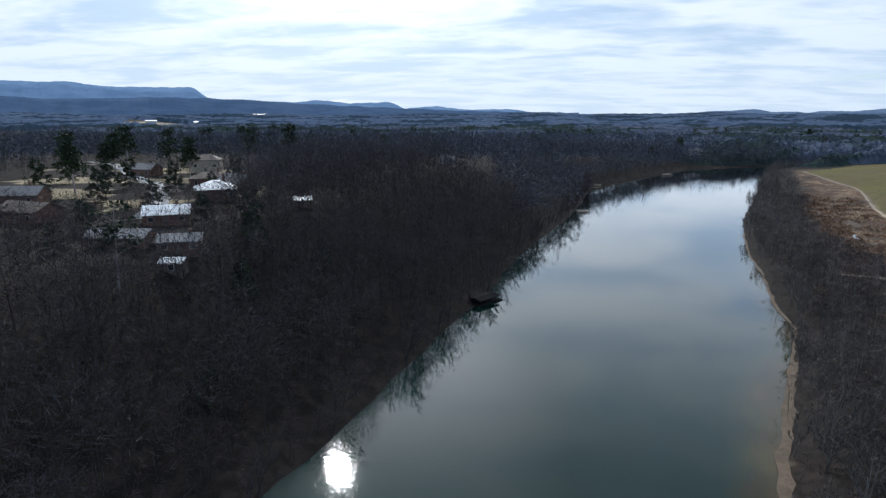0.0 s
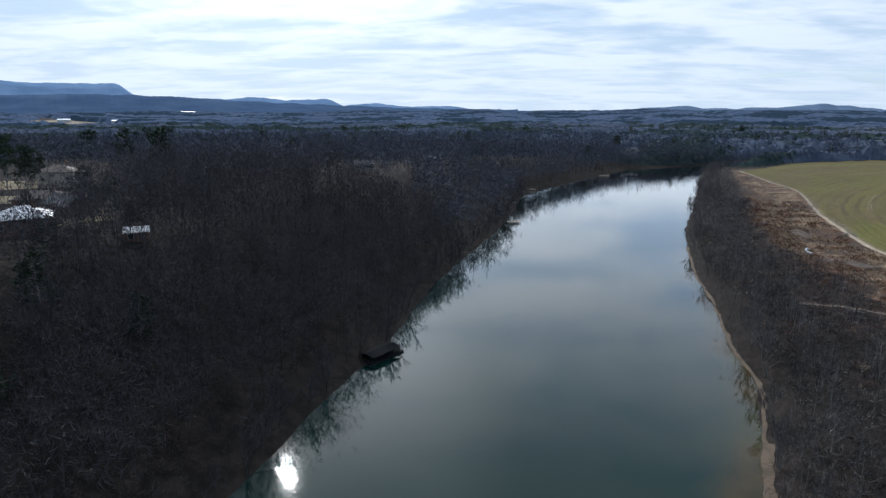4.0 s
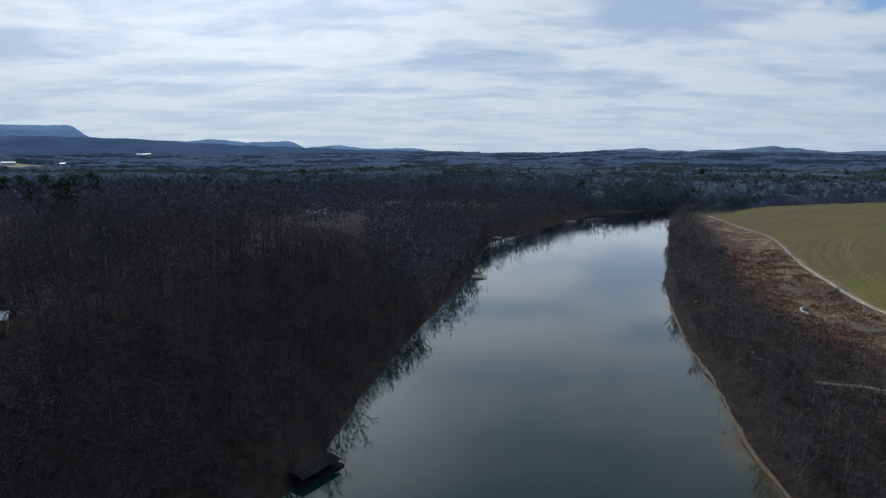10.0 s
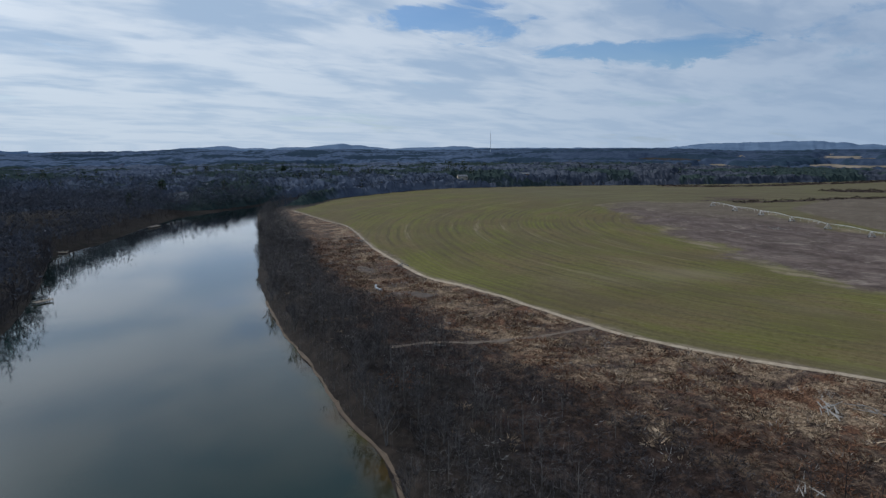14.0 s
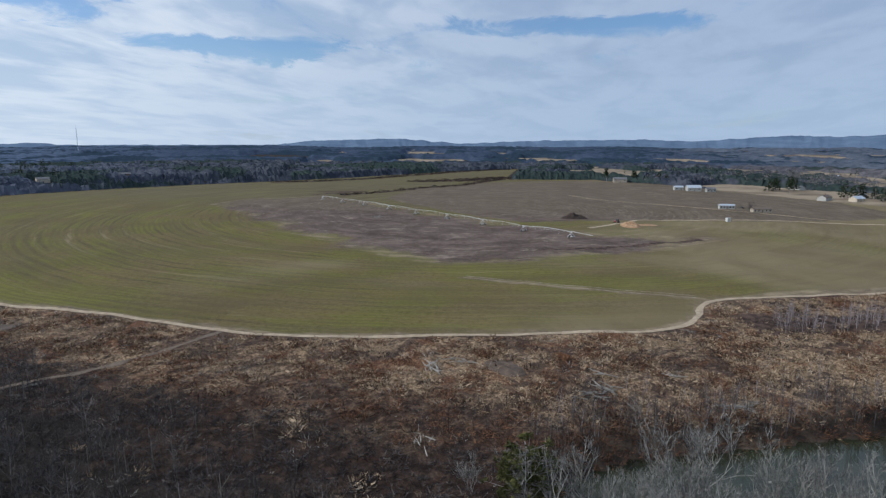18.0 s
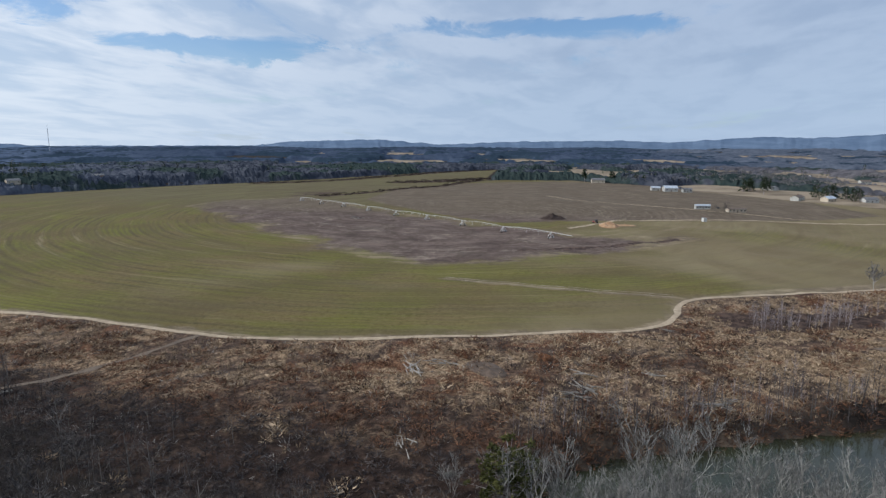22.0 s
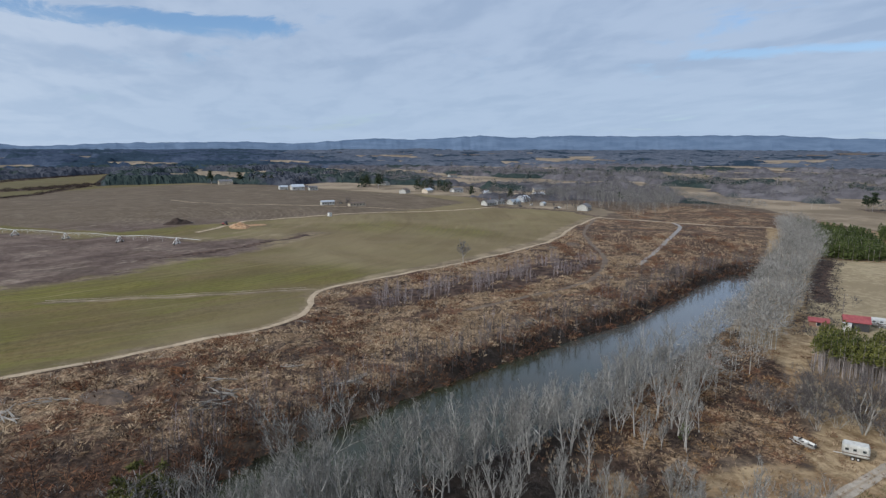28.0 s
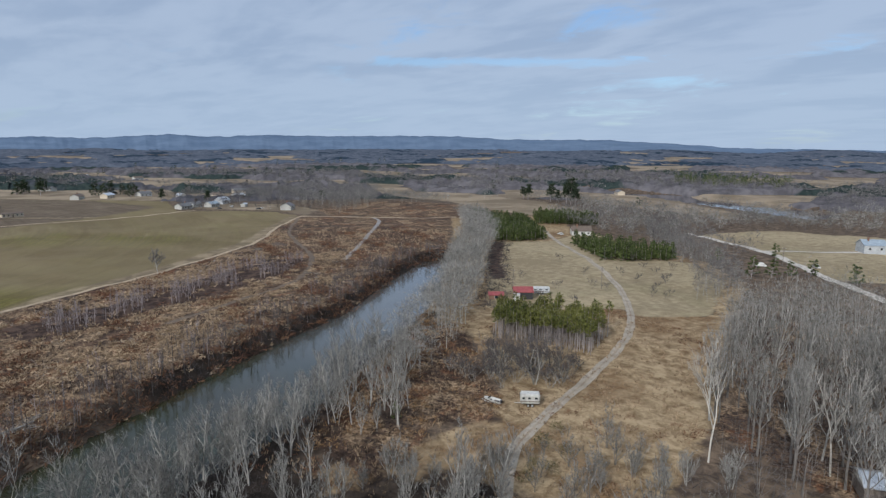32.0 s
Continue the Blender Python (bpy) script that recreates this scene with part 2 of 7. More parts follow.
def ground_material():
    m, n, s = material("ground")
    pos = where(n)
    a = n.add("ShaderNodeAttribute", attribute_name="zone_a").outputs["Color"]
    b = n.add("ShaderNodeAttribute", attribute_name="zone_b").outputs["Color"]
    za, zb = n.add("ShaderNodeSeparateColor", a), n.add("ShaderNodeSeparateColor", b)
    edge = n.math("MULTIPLY", n.math("SUBTRACT", n.noise(0.16, 6, 0.65, pos), 0.5), 1.5)

    def mask(socket, wide=0.14):
        inner = n.math("MULTIPLY", n.math("MULTIPLY", socket, n.math("SUBTRACT", 1.0, socket)), 4.0)
        return n.step(n.math("ADD", socket, n.math("MULTIPLY", edge, inner)), 0.5 - wide, 0.5 + wide)

    grain = n.noise(1.7, 8, 0.7, pos)
    clump = n.noise(0.28, 7, 0.66, pos, 0.4)
    wide = n.noise(0.021, 5, 0.6, pos, 0.3)
    # leaf litter: near-black tone holds the woods' shade, pale tone the sunlit side
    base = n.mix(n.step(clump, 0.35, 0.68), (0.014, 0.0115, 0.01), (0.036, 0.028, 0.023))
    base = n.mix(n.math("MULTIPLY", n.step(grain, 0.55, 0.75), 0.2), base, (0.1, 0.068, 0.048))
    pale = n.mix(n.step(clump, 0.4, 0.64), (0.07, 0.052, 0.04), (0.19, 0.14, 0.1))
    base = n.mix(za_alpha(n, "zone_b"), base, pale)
    # winter wheat in rings about the middle of the irrigation circle
    off = n.add("ShaderNodeVectorMath", pos, (520, 140, 0), operation="SUBTRACT")
    xy = n.add("ShaderNodeSeparateXYZ", off)
    ring = n.math("SQRT", n.math("ADD", n.math("MULTIPLY", xy.outputs[0], xy.outputs[0]), n.math("MULTIPLY", xy.outputs[1], xy.outputs[1])))
    angle = n.math("ARCTAN2", xy.outputs[1], xy.outputs[0])
    swirl = n.add("ShaderNodeCombineXYZ", n.math("MULTIPLY", ring, 0.11), n.math("MULTIPLY", angle, 2.6), 0.0)
    rows = n.noise(1.0, 6, 0.68, swirl, 0.25)
    swirl2 = n.add("ShaderNodeCombineXYZ", n.math("MULTIPLY", ring, 0.45), n.math("MULTIPLY", angle, 7.0), 0.0)
    rows2 = n.noise(1.0, 4, 0.6, swirl2)
    wheat = n.math("ADD", n.math("MULTIPLY", rows, 0.45), n.math("ADD", n.math("MULTIPLY", rows2, 0.22), n.math("MULTIPLY", wide, 0.4)))
    green = n.mix(n.step(wheat, 0.45, 0.6), (0.13, 0.095, 0.042), (0.118, 0.116, 0.022))
    lane = n.math("FRACT", n.math("ADD", n.math("MULTIPLY", ring, 1 / 6.5), n.math("MULTIPLY", n.noise(0.016, 4, 0.6, pos), 0.7)))
    furrow = n.math("MULTIPLY", n.step(n.math("ABSOLUTE", n.math("SUBTRACT", lane, 0.5)), 0.26, 0.08), n.step(n.noise(1.0, 5, 0.65, n.add("ShaderNodeCombineXYZ", n.math("MULTIPLY", ring, 0.06), n.math("MULTIPLY", angle, 3.0), 0.0)), 0.4, 0.6))
    place = n.add("ShaderNodeSeparateXYZ", pos)
    green = n.mix(n.math("MULTIPLY", furrow, n.math("ADD", 0.4, n.math("MULTIPLY", n.step(place.outputs[1], 40, 150), 0.4))), green, (0.062, 0.05, 0.028))
    bands = n.add("ShaderNodeCombineXYZ", n.math("MULTIPLY", ring, 0.035), n.math("MULTIPLY", angle, 2.0), 0.0)
    band = n.step(n.noise(1.0, 6, 0.68, bands, 0.4), 0.47, 0.62)
    green = n.mix(n.math("MULTIPLY", band, 0.6), green, (0.105, 0.08, 0.042))
    green = n.mix(n.math("MULTIPLY", n.step(n.noise(1.0, 6, 0.68, bands, 0.4), 0.46, 0.33), 0.6), green, (0.14, 0.135, 0.026))
    tuft = n.noise(0.55, 9, 0.8, pos)
    green = n.mix(n.math("MULTIPLY", n.step(tuft, 0.47, 0.58), 0.4), green, (0.17, 0.145, 0.065))
    green = n.mix(n.math("MULTIPLY", n.step(tuft, 0.47, 0.38), 0.6), green, (0.06, 0.054, 0.018))
    streak = n.add("ShaderNodeCombineXYZ", n.math("MULTIPLY", ring, 0.16), n.math("MULTIPLY", angle, 1.3), 0.0)
    worn_row = n.step(n.noise(1.0, 7, 0.72, streak, 0.15), 0.56, 0.7)
    green = n.mix(n.math("MULTIPLY", worn_row, 0.55), green, (0.27, 0.22, 0.14))
    fine_row = n.math("FRACT", n.math("ADD", n.math("MULTIPLY", ring, 1 / 3.2), n.math("MULTIPLY", n.noise(0.02, 3, 0.5, pos), 2.0)))
    green = n.mix(n.math("MULTIPLY", n.step(n.math("ABSOLUTE", n.math("SUBTRACT", fine_row, 0.5)), 0.3, 0.1), n.math("ADD", 0.1, n.math("MULTIPLY", n.step(wide, 0.4, 0.6), 0.38))), green, (0.085, 0.075, 0.035))
    south = n.math("ADD", n.math("MULTIPLY", place.outputs[1], -0.001), n.noise(0.009, 3, 0.5, pos))
    east = n.step(south, 0.36, 0.62)
    green = n.mix(n.math("MULTIPLY", east, 0.72), green, n.mix(n.step(rows, 0.4, 0.62), (0.178, 0.143, 0.086), (0.228, 0.181, 0.113)))
    blotch = n.step(n.math("ADD", n.math("MULTIPLY", n.noise(0.016, 6, 0.62, pos, 0.8), 0.5), n.math("MULTIPLY", rows, 0.5)), 0.46, 0.6)
    green = n.mix(n.math("MULTIPLY", blotch, 0.55), green, (0.098, 0.072, 0.038))
    stale = n.math("MULTIPLY", n.step(place.outputs[0], 430, 580), n.step(place.outputs[1], 140, 260))
    green = n.mix(n.math("MULTIPLY", stale, 0.7), green, n.mix(n.step(rows, 0.4, 0.6), (0.088, 0.072, 0.042), (0.13, 0.112, 0.062)))
    thin = n.step(n.add("ShaderNodeAttribute", attribute_name="thin").outputs["Fac"], 0.02, 1.0)
    thin = n.step(n.math("ADD", thin, n.math("MULTIPLY", n.math("SUBTRACT", n.noise(1.0, 8, 0.75, streak, 0.3), 0.5), 1.2)), 0.35, 0.75)
    green = n.mix(n.math("MULTIPLY", thin, 0.6), green, n.mix(n.step(n.noise(0.09, 6, 0.7, pos), 0.4, 0.62), (0.14, 0.108, 0.078), (0.34, 0.27, 0.19)))
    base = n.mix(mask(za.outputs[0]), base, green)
    # bare and stubbled soil
    soil = n.mix(n.step(n.math("ADD", n.math("MULTIPLY", rows, 0.3), n.math("ADD", n.math("MULTIPLY", clump, 0.3), n.math("MULTIPLY", n.noise(0.035, 6, 0.65, pos, 1.0), 0.4))), 0.4, 0.62), (0.07, 0.049, 0.042), (0.16, 0.12, 0.1))
    soil = n.mix(n.math("MULTIPLY", n.step(n.math("ADD", n.math("MULTIPLY", n.noise(0.03, 8, 0.72, pos, 1.5), 0.5), n.math("MULTIPLY", n.noise(1.0, 8, 0.75, swirl2, 0.2), 0.5)), 0.53, 0.6), 0.55), soil, (0.3, 0.25, 0.2))
    soil = n.mix(n.math("MULTIPLY", n.step(n.noise(0.05, 7, 0.7, pos, 1.0), 0.53, 0.62), 0.6), soil, (0.06, 0.045, 0.034))
    soil = n.mix(n.math("MULTIPLY", n.step(place.outputs[0], 440, 520), 0.55), soil, n.mix(n.step(rows2, 0.4, 0.6), (0.108, 0.086, 0.055), (0.15, 0.12, 0.078)))
    base = n.mix(mask(za.outputs[1], 0.3), base, soil)
    # brush: russet thicket and bleached grass
    thick = n.mix(n.step(clump, 0.42, 0.6), (0.02, 0.013, 0.011), n.mix(za_alpha(n, "zone_b"), (0.05, 0.032, 0.025), (0.12, 0.068, 0.044)))
    thick = n.mix(n.math("MULTIPLY", za_alpha(n, "zone_b"), 0.5), thick, n.mix(n.step(grain, 0.4, 0.6), (0.085, 0.058, 0.044), (0.2, 0.14, 0.1)))
    straw = n.mix(n.step(grain, 0.42, 0.62), (0.14, 0.09, 0.054), (0.5, 0.365, 0.235))
    patch = n.step(n.math("ADD", n.math("MULTIPLY", n.noise(0.045, 8, 0.72, pos, 1.2), 0.75), n.math("MULTIPLY", clump, 0.25)), 0.46, 0.57)
    scar = n.step(n.noise(0.03, 7, 0.7, n.add("ShaderNodeVectorMath", pos, (311, 77, 0), operation="ADD"), 1.0), 0.55, 0.63)
    patch = n.math("MULTIPLY", patch, n.math("SUBTRACT", 1.0, n.math("MULTIPLY", scar, 0.8)))
    patch = n.math("MULTIPLY", patch, n.math("ADD", 0.08, n.math("MULTIPLY", za_alpha(n, "zone_b"), 0.92)))
    tangle = n.noise(0.62, 9, 0.8, pos, 0.5)
    # near-black gaps paint the shade between clumps into the brush colour
    brush = n.mix(n.math("MULTIPLY", n.step(tangle, 0.5, 0.42), 0.8), n.mix(patch, thick, straw), (0.02, 0.013, 0.01))
    brush = n.mix(n.math("MULTIPLY", n.step(tangle, 0.56, 0.63), n.math("ADD", 0.12, n.math("MULTIPLY", za_alpha(n, "zone_b"), 0.5))), brush, (0.36, 0.25, 0.155))
    rust = n.step(n.noise(0.075, 5, 0.7, n.add("ShaderNodeVectorMath", pos, (77, 311, 0), operation="ADD"), 0.8), 0.53, 0.62)
    brush = n.mix(n.math("MULTIPLY", rust, n.math("ADD", 0.12, n.math("MULTIPLY", za_alpha(n, "zone_b"), 0.6))), brush, n.mix(n.step(grain, 0.4, 0.6), (0.06, 0.024, 0.014), (0.22, 0.1, 0.05)))
    brush = n.mix(n.math("MULTIPLY", scar, 0.6), brush, n.mix(n.step(tangle, 0.45, 0.6), (0.022, 0.018, 0.017), (0.085, 0.068, 0.058)))
    base = n.mix(mask(za.outputs[2]), base, brush)
    # dry lawns and hay
    lawn = n.mix(n.step(n.math("ADD", n.math("MULTIPLY", clump, 0.6), n.math("MULTIPLY", wide, 0.4)), 0.4, 0.62), (0.22, 0.175, 0.112), (0.34, 0.28, 0.182))
    lawn = n.mix(n.math("MULTIPLY", n.step(n.noise(0.03, 5, 0.6, pos), 0.52, 0.66), 0.2), lawn, (0.15, 0.145, 0.075))
    base = n.mix(mask(zb.outputs[0]), base, lawn)
    rough_grass = n.mix(n.step(n.math("ADD", n.math("MULTIPLY", clump, 0.7), n.math("MULTIPLY", grain, 0.3)), 0.36, 0.64), (0.14, 0.092, 0.05), (0.4, 0.305, 0.19))
    worn = n.step(n.math("ADD", n.math("MULTIPLY", n.noise(0.035, 6, 0.68, pos, 0.8), 0.75), n.math("MULTIPLY", grain, 0.25)), 0.5, 0.62)
    rough_grass = n.mix(n.math("MULTIPLY", worn, 0.8), rough_grass, n.mix(n.step(grain, 0.4, 0.6), (0.07, 0.042, 0.024), (0.21, 0.125, 0.065)))
    base = n.mix(mask(zb.outputs[1]), base, rough_grass)
    # dark weed tone, which also paints the tree row's shadow strip
    weeds = n.add("ShaderNodeAttribute", attribute_name="weeds").outputs["Fac"]
    base = n.mix(mask(weeds, 0.2), base, n.mix(n.step(clump, 0.4, 0.6), (0.034, 0.023, 0.019), (0.1, 0.067, 0.053)))
    # sand and pale trodden earth
    sand = n.mix(n.step(clump, 0.35, 0.65), (0.1, 0.076, 0.052), (0.2, 0.155, 0.108))
    base = n.mix(mask(za_alpha(n, "zone_a"), 0.25), base, sand)
    hay = n.mix(n.step(n.noise(0.02, 6, 0.6, pos), 0.4, 0.6), (0.165, 0.13, 0.092), (0.275, 0.22, 0.158))
    base = n.mix(mask(zb.outputs[2]), base, hay)
    n.put(s["Base Color"], base)
    s["Roughness"].default_value = 0.95
    s["Specular IOR Level"].default_value = 0.1
    relief = n.math("ADD", clump, n.math("MULTIPLY", grain, 0.5))
    heaps = n.math("MULTIPLY", n.math("ADD", n.noise(0.5, 5, 0.6, pos, 0.6), n.math("MULTIPLY", tangle, 0.6)), n.math("MULTIPLY", za.outputs[2], 6.0))
    bump(n, s, n.math("ADD", relief, heaps), 0.6, 0.2)
    return m


def za_alpha(n, name):
    return n.add("ShaderNodeAttribute", attribute_name=name).outputs["Alpha"]


M_GROUND = ground_material()


def water_material():
    m = bpy.data.materials.new("water")
    m.use_nodes = True
    n = Nodes(m.node_tree)
    pos = where(n)
    deep = n.add("ShaderNodeAttribute", attribute_name="depth").outputs["Fac"]
    # grey murk, with the pale sky's reflection painted into the backwater's colour
    murk_sheen = n.add("ShaderNodeAttribute", attribute_name="turbid").outputs["Fac"]
    silt = n.mix(n.step(n.noise(0.1, 4, 0.5, pos), 0.3, 0.7), (0.03, 0.024, 0.008), (0.066, 0.042, 0.014))
    weed = n.step(n.noise(0.05, 3, 0.5, pos), 0.45, 0.6)
    body = n.mix(n.step(n.noise(0.012, 3, 0.5, pos), 0.3, 0.7), (0.0045, 0.018, 0.0155), (0.007, 0.024, 0.02))
    shelf = n.mix(n.math("MULTIPLY", weed, 0.5), silt, (0.03, 0.04, 0.012))
    colour = n.mix(murk_sheen, n.mix(deep, shelf, body), (0.085, 0.09, 0.088))
    stretch = n.add("ShaderNodeMapping", pos)
    stretch.inputs["Scale"].default_value = (1.0, 0.7, 1.0)
    ripple = n.math("ADD", n.math("MULTIPLY", n.noise(1.6, 2.5, 0.6, stretch), 0.6), n.math("MULTIPLY", n.noise(0.2, 2, 0.5, stretch), 0.9))
    calm = n.step(n.noise(0.02, 3, 0.5, pos), 0.35, 0.65)
    node = n.add("ShaderNodeBump")
    n.put(node.inputs["Height"], ripple)
    n.put(node.inputs["Strength"], n.math("ADD", 0.045, n.math("MULTIPLY", calm, 0.11)))
    node.inputs["Distance"].default_value = 0.13
    under = n.add("ShaderNodeBsdfDiffuse", colour)
    gloss = n.add("ShaderNodeBsdfGlossy")
    gloss.inputs["Roughness"].default_value = 0.035
    n.put(gloss.inputs["Normal"], node)
    weight = n.add("ShaderNodeLayerWeight")
    n.put(weight.inputs["Normal"], node)
    share = n.math("ADD", 0.006, n.math("MULTIPLY", n.math("POWER", weight.outputs["Facing"], 4.9), 1.75))
    n.add("ShaderNodeOutputMaterial", n.add("ShaderNodeMixShader", n.math("MINIMUM", share, 1.0), under, gloss))
    return m


M_WATER = water_material()
M_TRACK = plain("pale_dirt", (0.25, 0.19, 0.125), (0.44, 0.35, 0.245), 0.4, 0.95, 0, 0.4, 3.0)
M_GRAVEL = plain("grey_gravel", (0.34, 0.3, 0.26), (0.55, 0.52, 0.47), 0.5, 0.95, 0, 0.4, 4.0)
M_LANE = plain("farm_lane", (0.2, 0.155, 0.11), (0.34, 0.28, 0.21), 0.3, 0.95, 0, 0.4, 2.5)
M_FARM_LANE = plain("grey_farm_lane", (0.23, 0.195, 0.155), (0.38, 0.335, 0.275), 0.3, 0.95, 0, 0.4, 2.5)
M_DINGY = plain("dingy_white_paint", (0.3, 0.3, 0.28), (0.5, 0.5, 0.47), 1.2, 0.6)
M_WHITE = plain("white_paint", (0.42, 0.42, 0.4), (0.6, 0.6, 0.58), 1.5, 0.55)
M_GREY_SIDING = plain("grey_siding", (0.3, 0.32, 0.34), (0.46, 0.48, 0.5), 1.0, 0.7)
M_BRICK = plain("brown_brick", (0.13, 0.075, 0.055), (0.24, 0.14, 0.1), 2.5, 0.85)
M_BEIGE = plain("beige_siding", (0.4, 0.34, 0.26), (0.55, 0.48, 0.38), 1.5, 0.75)
M_SHINGLE = plain("grey_shingle", (0.085, 0.085, 0.09), (0.17, 0.17, 0.175), 2.0, 0.6)
M_GLOSS_SHINGLE = plain("glossy_shingle", (0.1, 0.1, 0.105), (0.26, 0.26, 0.27), 1.6, 0.34, 0.2, 0.6)
M_SHINGLE_BROWN = plain("brown_shingle", (0.09, 0.065, 0.05), (0.16, 0.125, 0.1), 2.0, 0.75)
M_TIN = plain("bare_tin", (0.55, 0.57, 0.6), (0.78, 0.8, 0.82), 0.8, 0.32, 0.75, 0.15)
M_RED_TIN = plain("red_tin", (0.19, 0.035, 0.04), (0.3, 0.075, 0.075), 0.8, 0.5, 0.0, 0.2)
M_BLUE_TIN = plain("blue_grey_tin", (0.2, 0.25, 0.3), (0.3, 0.36, 0.42), 0.8, 0.45)
M_ASPHALT = plain("grey_asphalt", (0.1, 0.105, 0.115), (0.19, 0.195, 0.205), 0.3, 0.6, 0, 0.3, 3.0)
M_NEAR_BLACK = plain("near_black_boards", (0.006, 0.006, 0.007), (0.016, 0.017, 0.017), 2.0, 0.95, 0, 0.3)
M_SAND = plain("wet_sand", (0.06, 0.04, 0.024), (0.12, 0.083, 0.052), 0.3, 0.9, 0, 0.3, 2.0)
M_TRODDEN = plain("trodden_earth", (0.08, 0.056, 0.039), (0.15, 0.11, 0.078), 0.3, 0.95, 0, 0.4, 2.0)
M_NEAR_BLACK.node_tree.nodes["Principled BSDF"].inputs["Specular IOR Level"].default_value = 0.1
M_DARK = plain("dark_paint_and_shade", (0.02, 0.02, 0.022), (0.045, 0.045, 0.05), 2.0, 0.7)
M_WOOD = plain("weathered_wood", (0.1, 0.085, 0.07), (0.24, 0.2, 0.17), 2.0, 0.85)
M_STEEL = plain("galvanised_steel", (0.55, 0.56, 0.56), (0.76, 0.77, 0.77), 3.0, 0.45, 0.5)
M_RUBBER = plain("black_rubber", (0.015, 0.015, 0.015), (0.04, 0.04, 0.04), 3.0, 0.8)
M_MUD = plain("grey_wet_mud", (0.14, 0.125, 0.11), (0.24, 0.22, 0.2), 0.3, 0.5, 0, 0.3, 2.0)
M_CLAY = plain("orange_clay", (0.22, 0.12, 0.058), (0.4, 0.26, 0.15), 0.25, 0.95, 0, 0.5, 2.0)
M_EARTH = plain("dark_earth", (0.05, 0.035, 0.026), (0.12, 0.085, 0.062), 0.3, 0.95, 0, 0.5, 2.0)


def glass_material():
    m, n, s = material("window_glass")
    s["Base Color"].default_value, s["Roughness"].default_value = (0.02, 0.025, 0.03, 1), 0.06
    return m


M_GLASS = glass_material()

# ---- the lie of the land ----
LEFT_BANK = [(-130, -230), (-100, -150), (-80, -80), (-62, -20), (-50, 25), (-44, 43), (-37, 72), (-28, 107), (-19, 131), (-15, 156),
             (-6, 196), (5, 233), (20, 280), (34, 340), (48, 416), (80, 450), (120, 510), (165, 570), (250, 612), (350, 690), (530, 735), (720, 660), (900, 540)]
RIGHT_BANK = [(-40, -220), (-15, -140), (0, -80), (12, -30), (22, 5), (29, 35), (40, 60), (53, 88), (63, 110), (67, 132), (77, 168), (85, 203),
              (98, 245), (113, 288), (137, 341), (193, 475), (225, 550), (330, 635), (430, 668), (530, 675), (680, 595), (860, 480)]
SLOUGH_NORTH = [(104, 26), (118, 13), (126, -4), (134, -20), (146, -45), (160, -80), (172, -115), (186, -138), (205, -170), (220, -200), (222, -222)]
SLOUGH_SOUTH = [(212, -217), (190, -187), (167, -160), (146, -127), (134, -106), (121, -76), (108, -57), (100, -25), (92, 0), (90, 20)]
TRACK = [(244, 517), (232, 440), (226, 395), (187, 303), (166, 232), (164, 209), (162, 174), (158, 133), (158, 110), (171, 61), (184, 29), (189, 13), (196, 0), (205, -8), (216, -12),
         (230, -15), (243, -27), (257, -59), (276, -100), (314, -162), (363, -207), (404, -253)]
RIVER = LEFT_BANK + RIGHT_BANK[::-1]
SLOUGH = SLOUGH_NORTH + SLOUGH_SOUTH
FIELD = TRACK + [(440, -254), (472, -239), (500, -200), (600, -234), (665, -180), (834, -67), (949, 51), (926, 174), (1012, 188), (1290, 215), (1150, 306), (965, 392),
                 (800, 478), (700, 552), (609, 599), (511, 640), (432, 627), (337, 597)]
BARE_RING = [(490, 370), (426, 288), (366, 220), (320, 165), (296, 125), (285, 93), (290, 66), (311, 41), (337, 12), (364, -15), (391, -38), (391, -14), (384, 18), (391, 40), (410, 60), (425, 97), (462, 148), (510, 212), (568, 273), (586, 317), (546, 358)]
BARE_EAST = [(730, 252), (805, 215), (870, 165), (922, 80), (891, -58), (764, -115), (661, -183), (552, -206), (517, -158), (485, -89), (484, -25), (465, 18), (454, 44), (437, 79), (479, 135), (540, 202), (590, 242)]
BRUSH = RIGHT_BANK[4:17] + TRACK + [(382, -268), (320, -334)] + SLOUGH_NORTH[::-1] + [(90, 20), (60, 5)]
ROUGH = [(92, 0), (108, -57), (134, -106), (167, -160), (212, -217), (320, -334), (270, -380), (180, -320), (110, -285), (80, -250), (65, -190), (50, -145),
         (42, -108), (35, -60), (40, -20)]
LAWN = [(222, -258), (199, -286), (206, -330), (190, -330), (153, -262), (114, -278), (86, -245), (72, -190), (90, -171), (97, -178), (132, -146)]
HAY = [(628, -517), (571, -525), (524, -489), (458, -511), (347, -488), (284, -455), (273, -431), (286, -388), (358, -404), (412, -430), (473, -434), (514, -425)]
YARD_EAST = [(55, -282), (98, -335), (150, -372), (120, -425), (20, -445), (-60, -400), (-20, -330), (10, -296)]
LEVEE_FLAT = [(222, -230), (320, -334), (382, -268), (440, -292), (461, -388), (355, -417), (294, -394), (268, -378), (240, -300)]
HAY_SOUTH = [(388, -620), (354, -624), (298, -610), (226, -562), (170, -520), (160, -465), (240, -498), (318, -526)]
RIVER_SOUTH = [(120, -520), (222, -580), (295, -626), (360, -644), (430, -664), (430, -730), (300, -706), (210, -660), (90, -590)]
HAY_FAR = [(765, -1525), (667, -1636), (515, -1261), (592, -1177)]
HAY_EAST = [(1064, -257), (889, -392), (772, -505), (702, -423), (787, -295)]
HAY_EAST_NEAR = [(742, -239), (672, -300), (622, -270), (640, -235)]
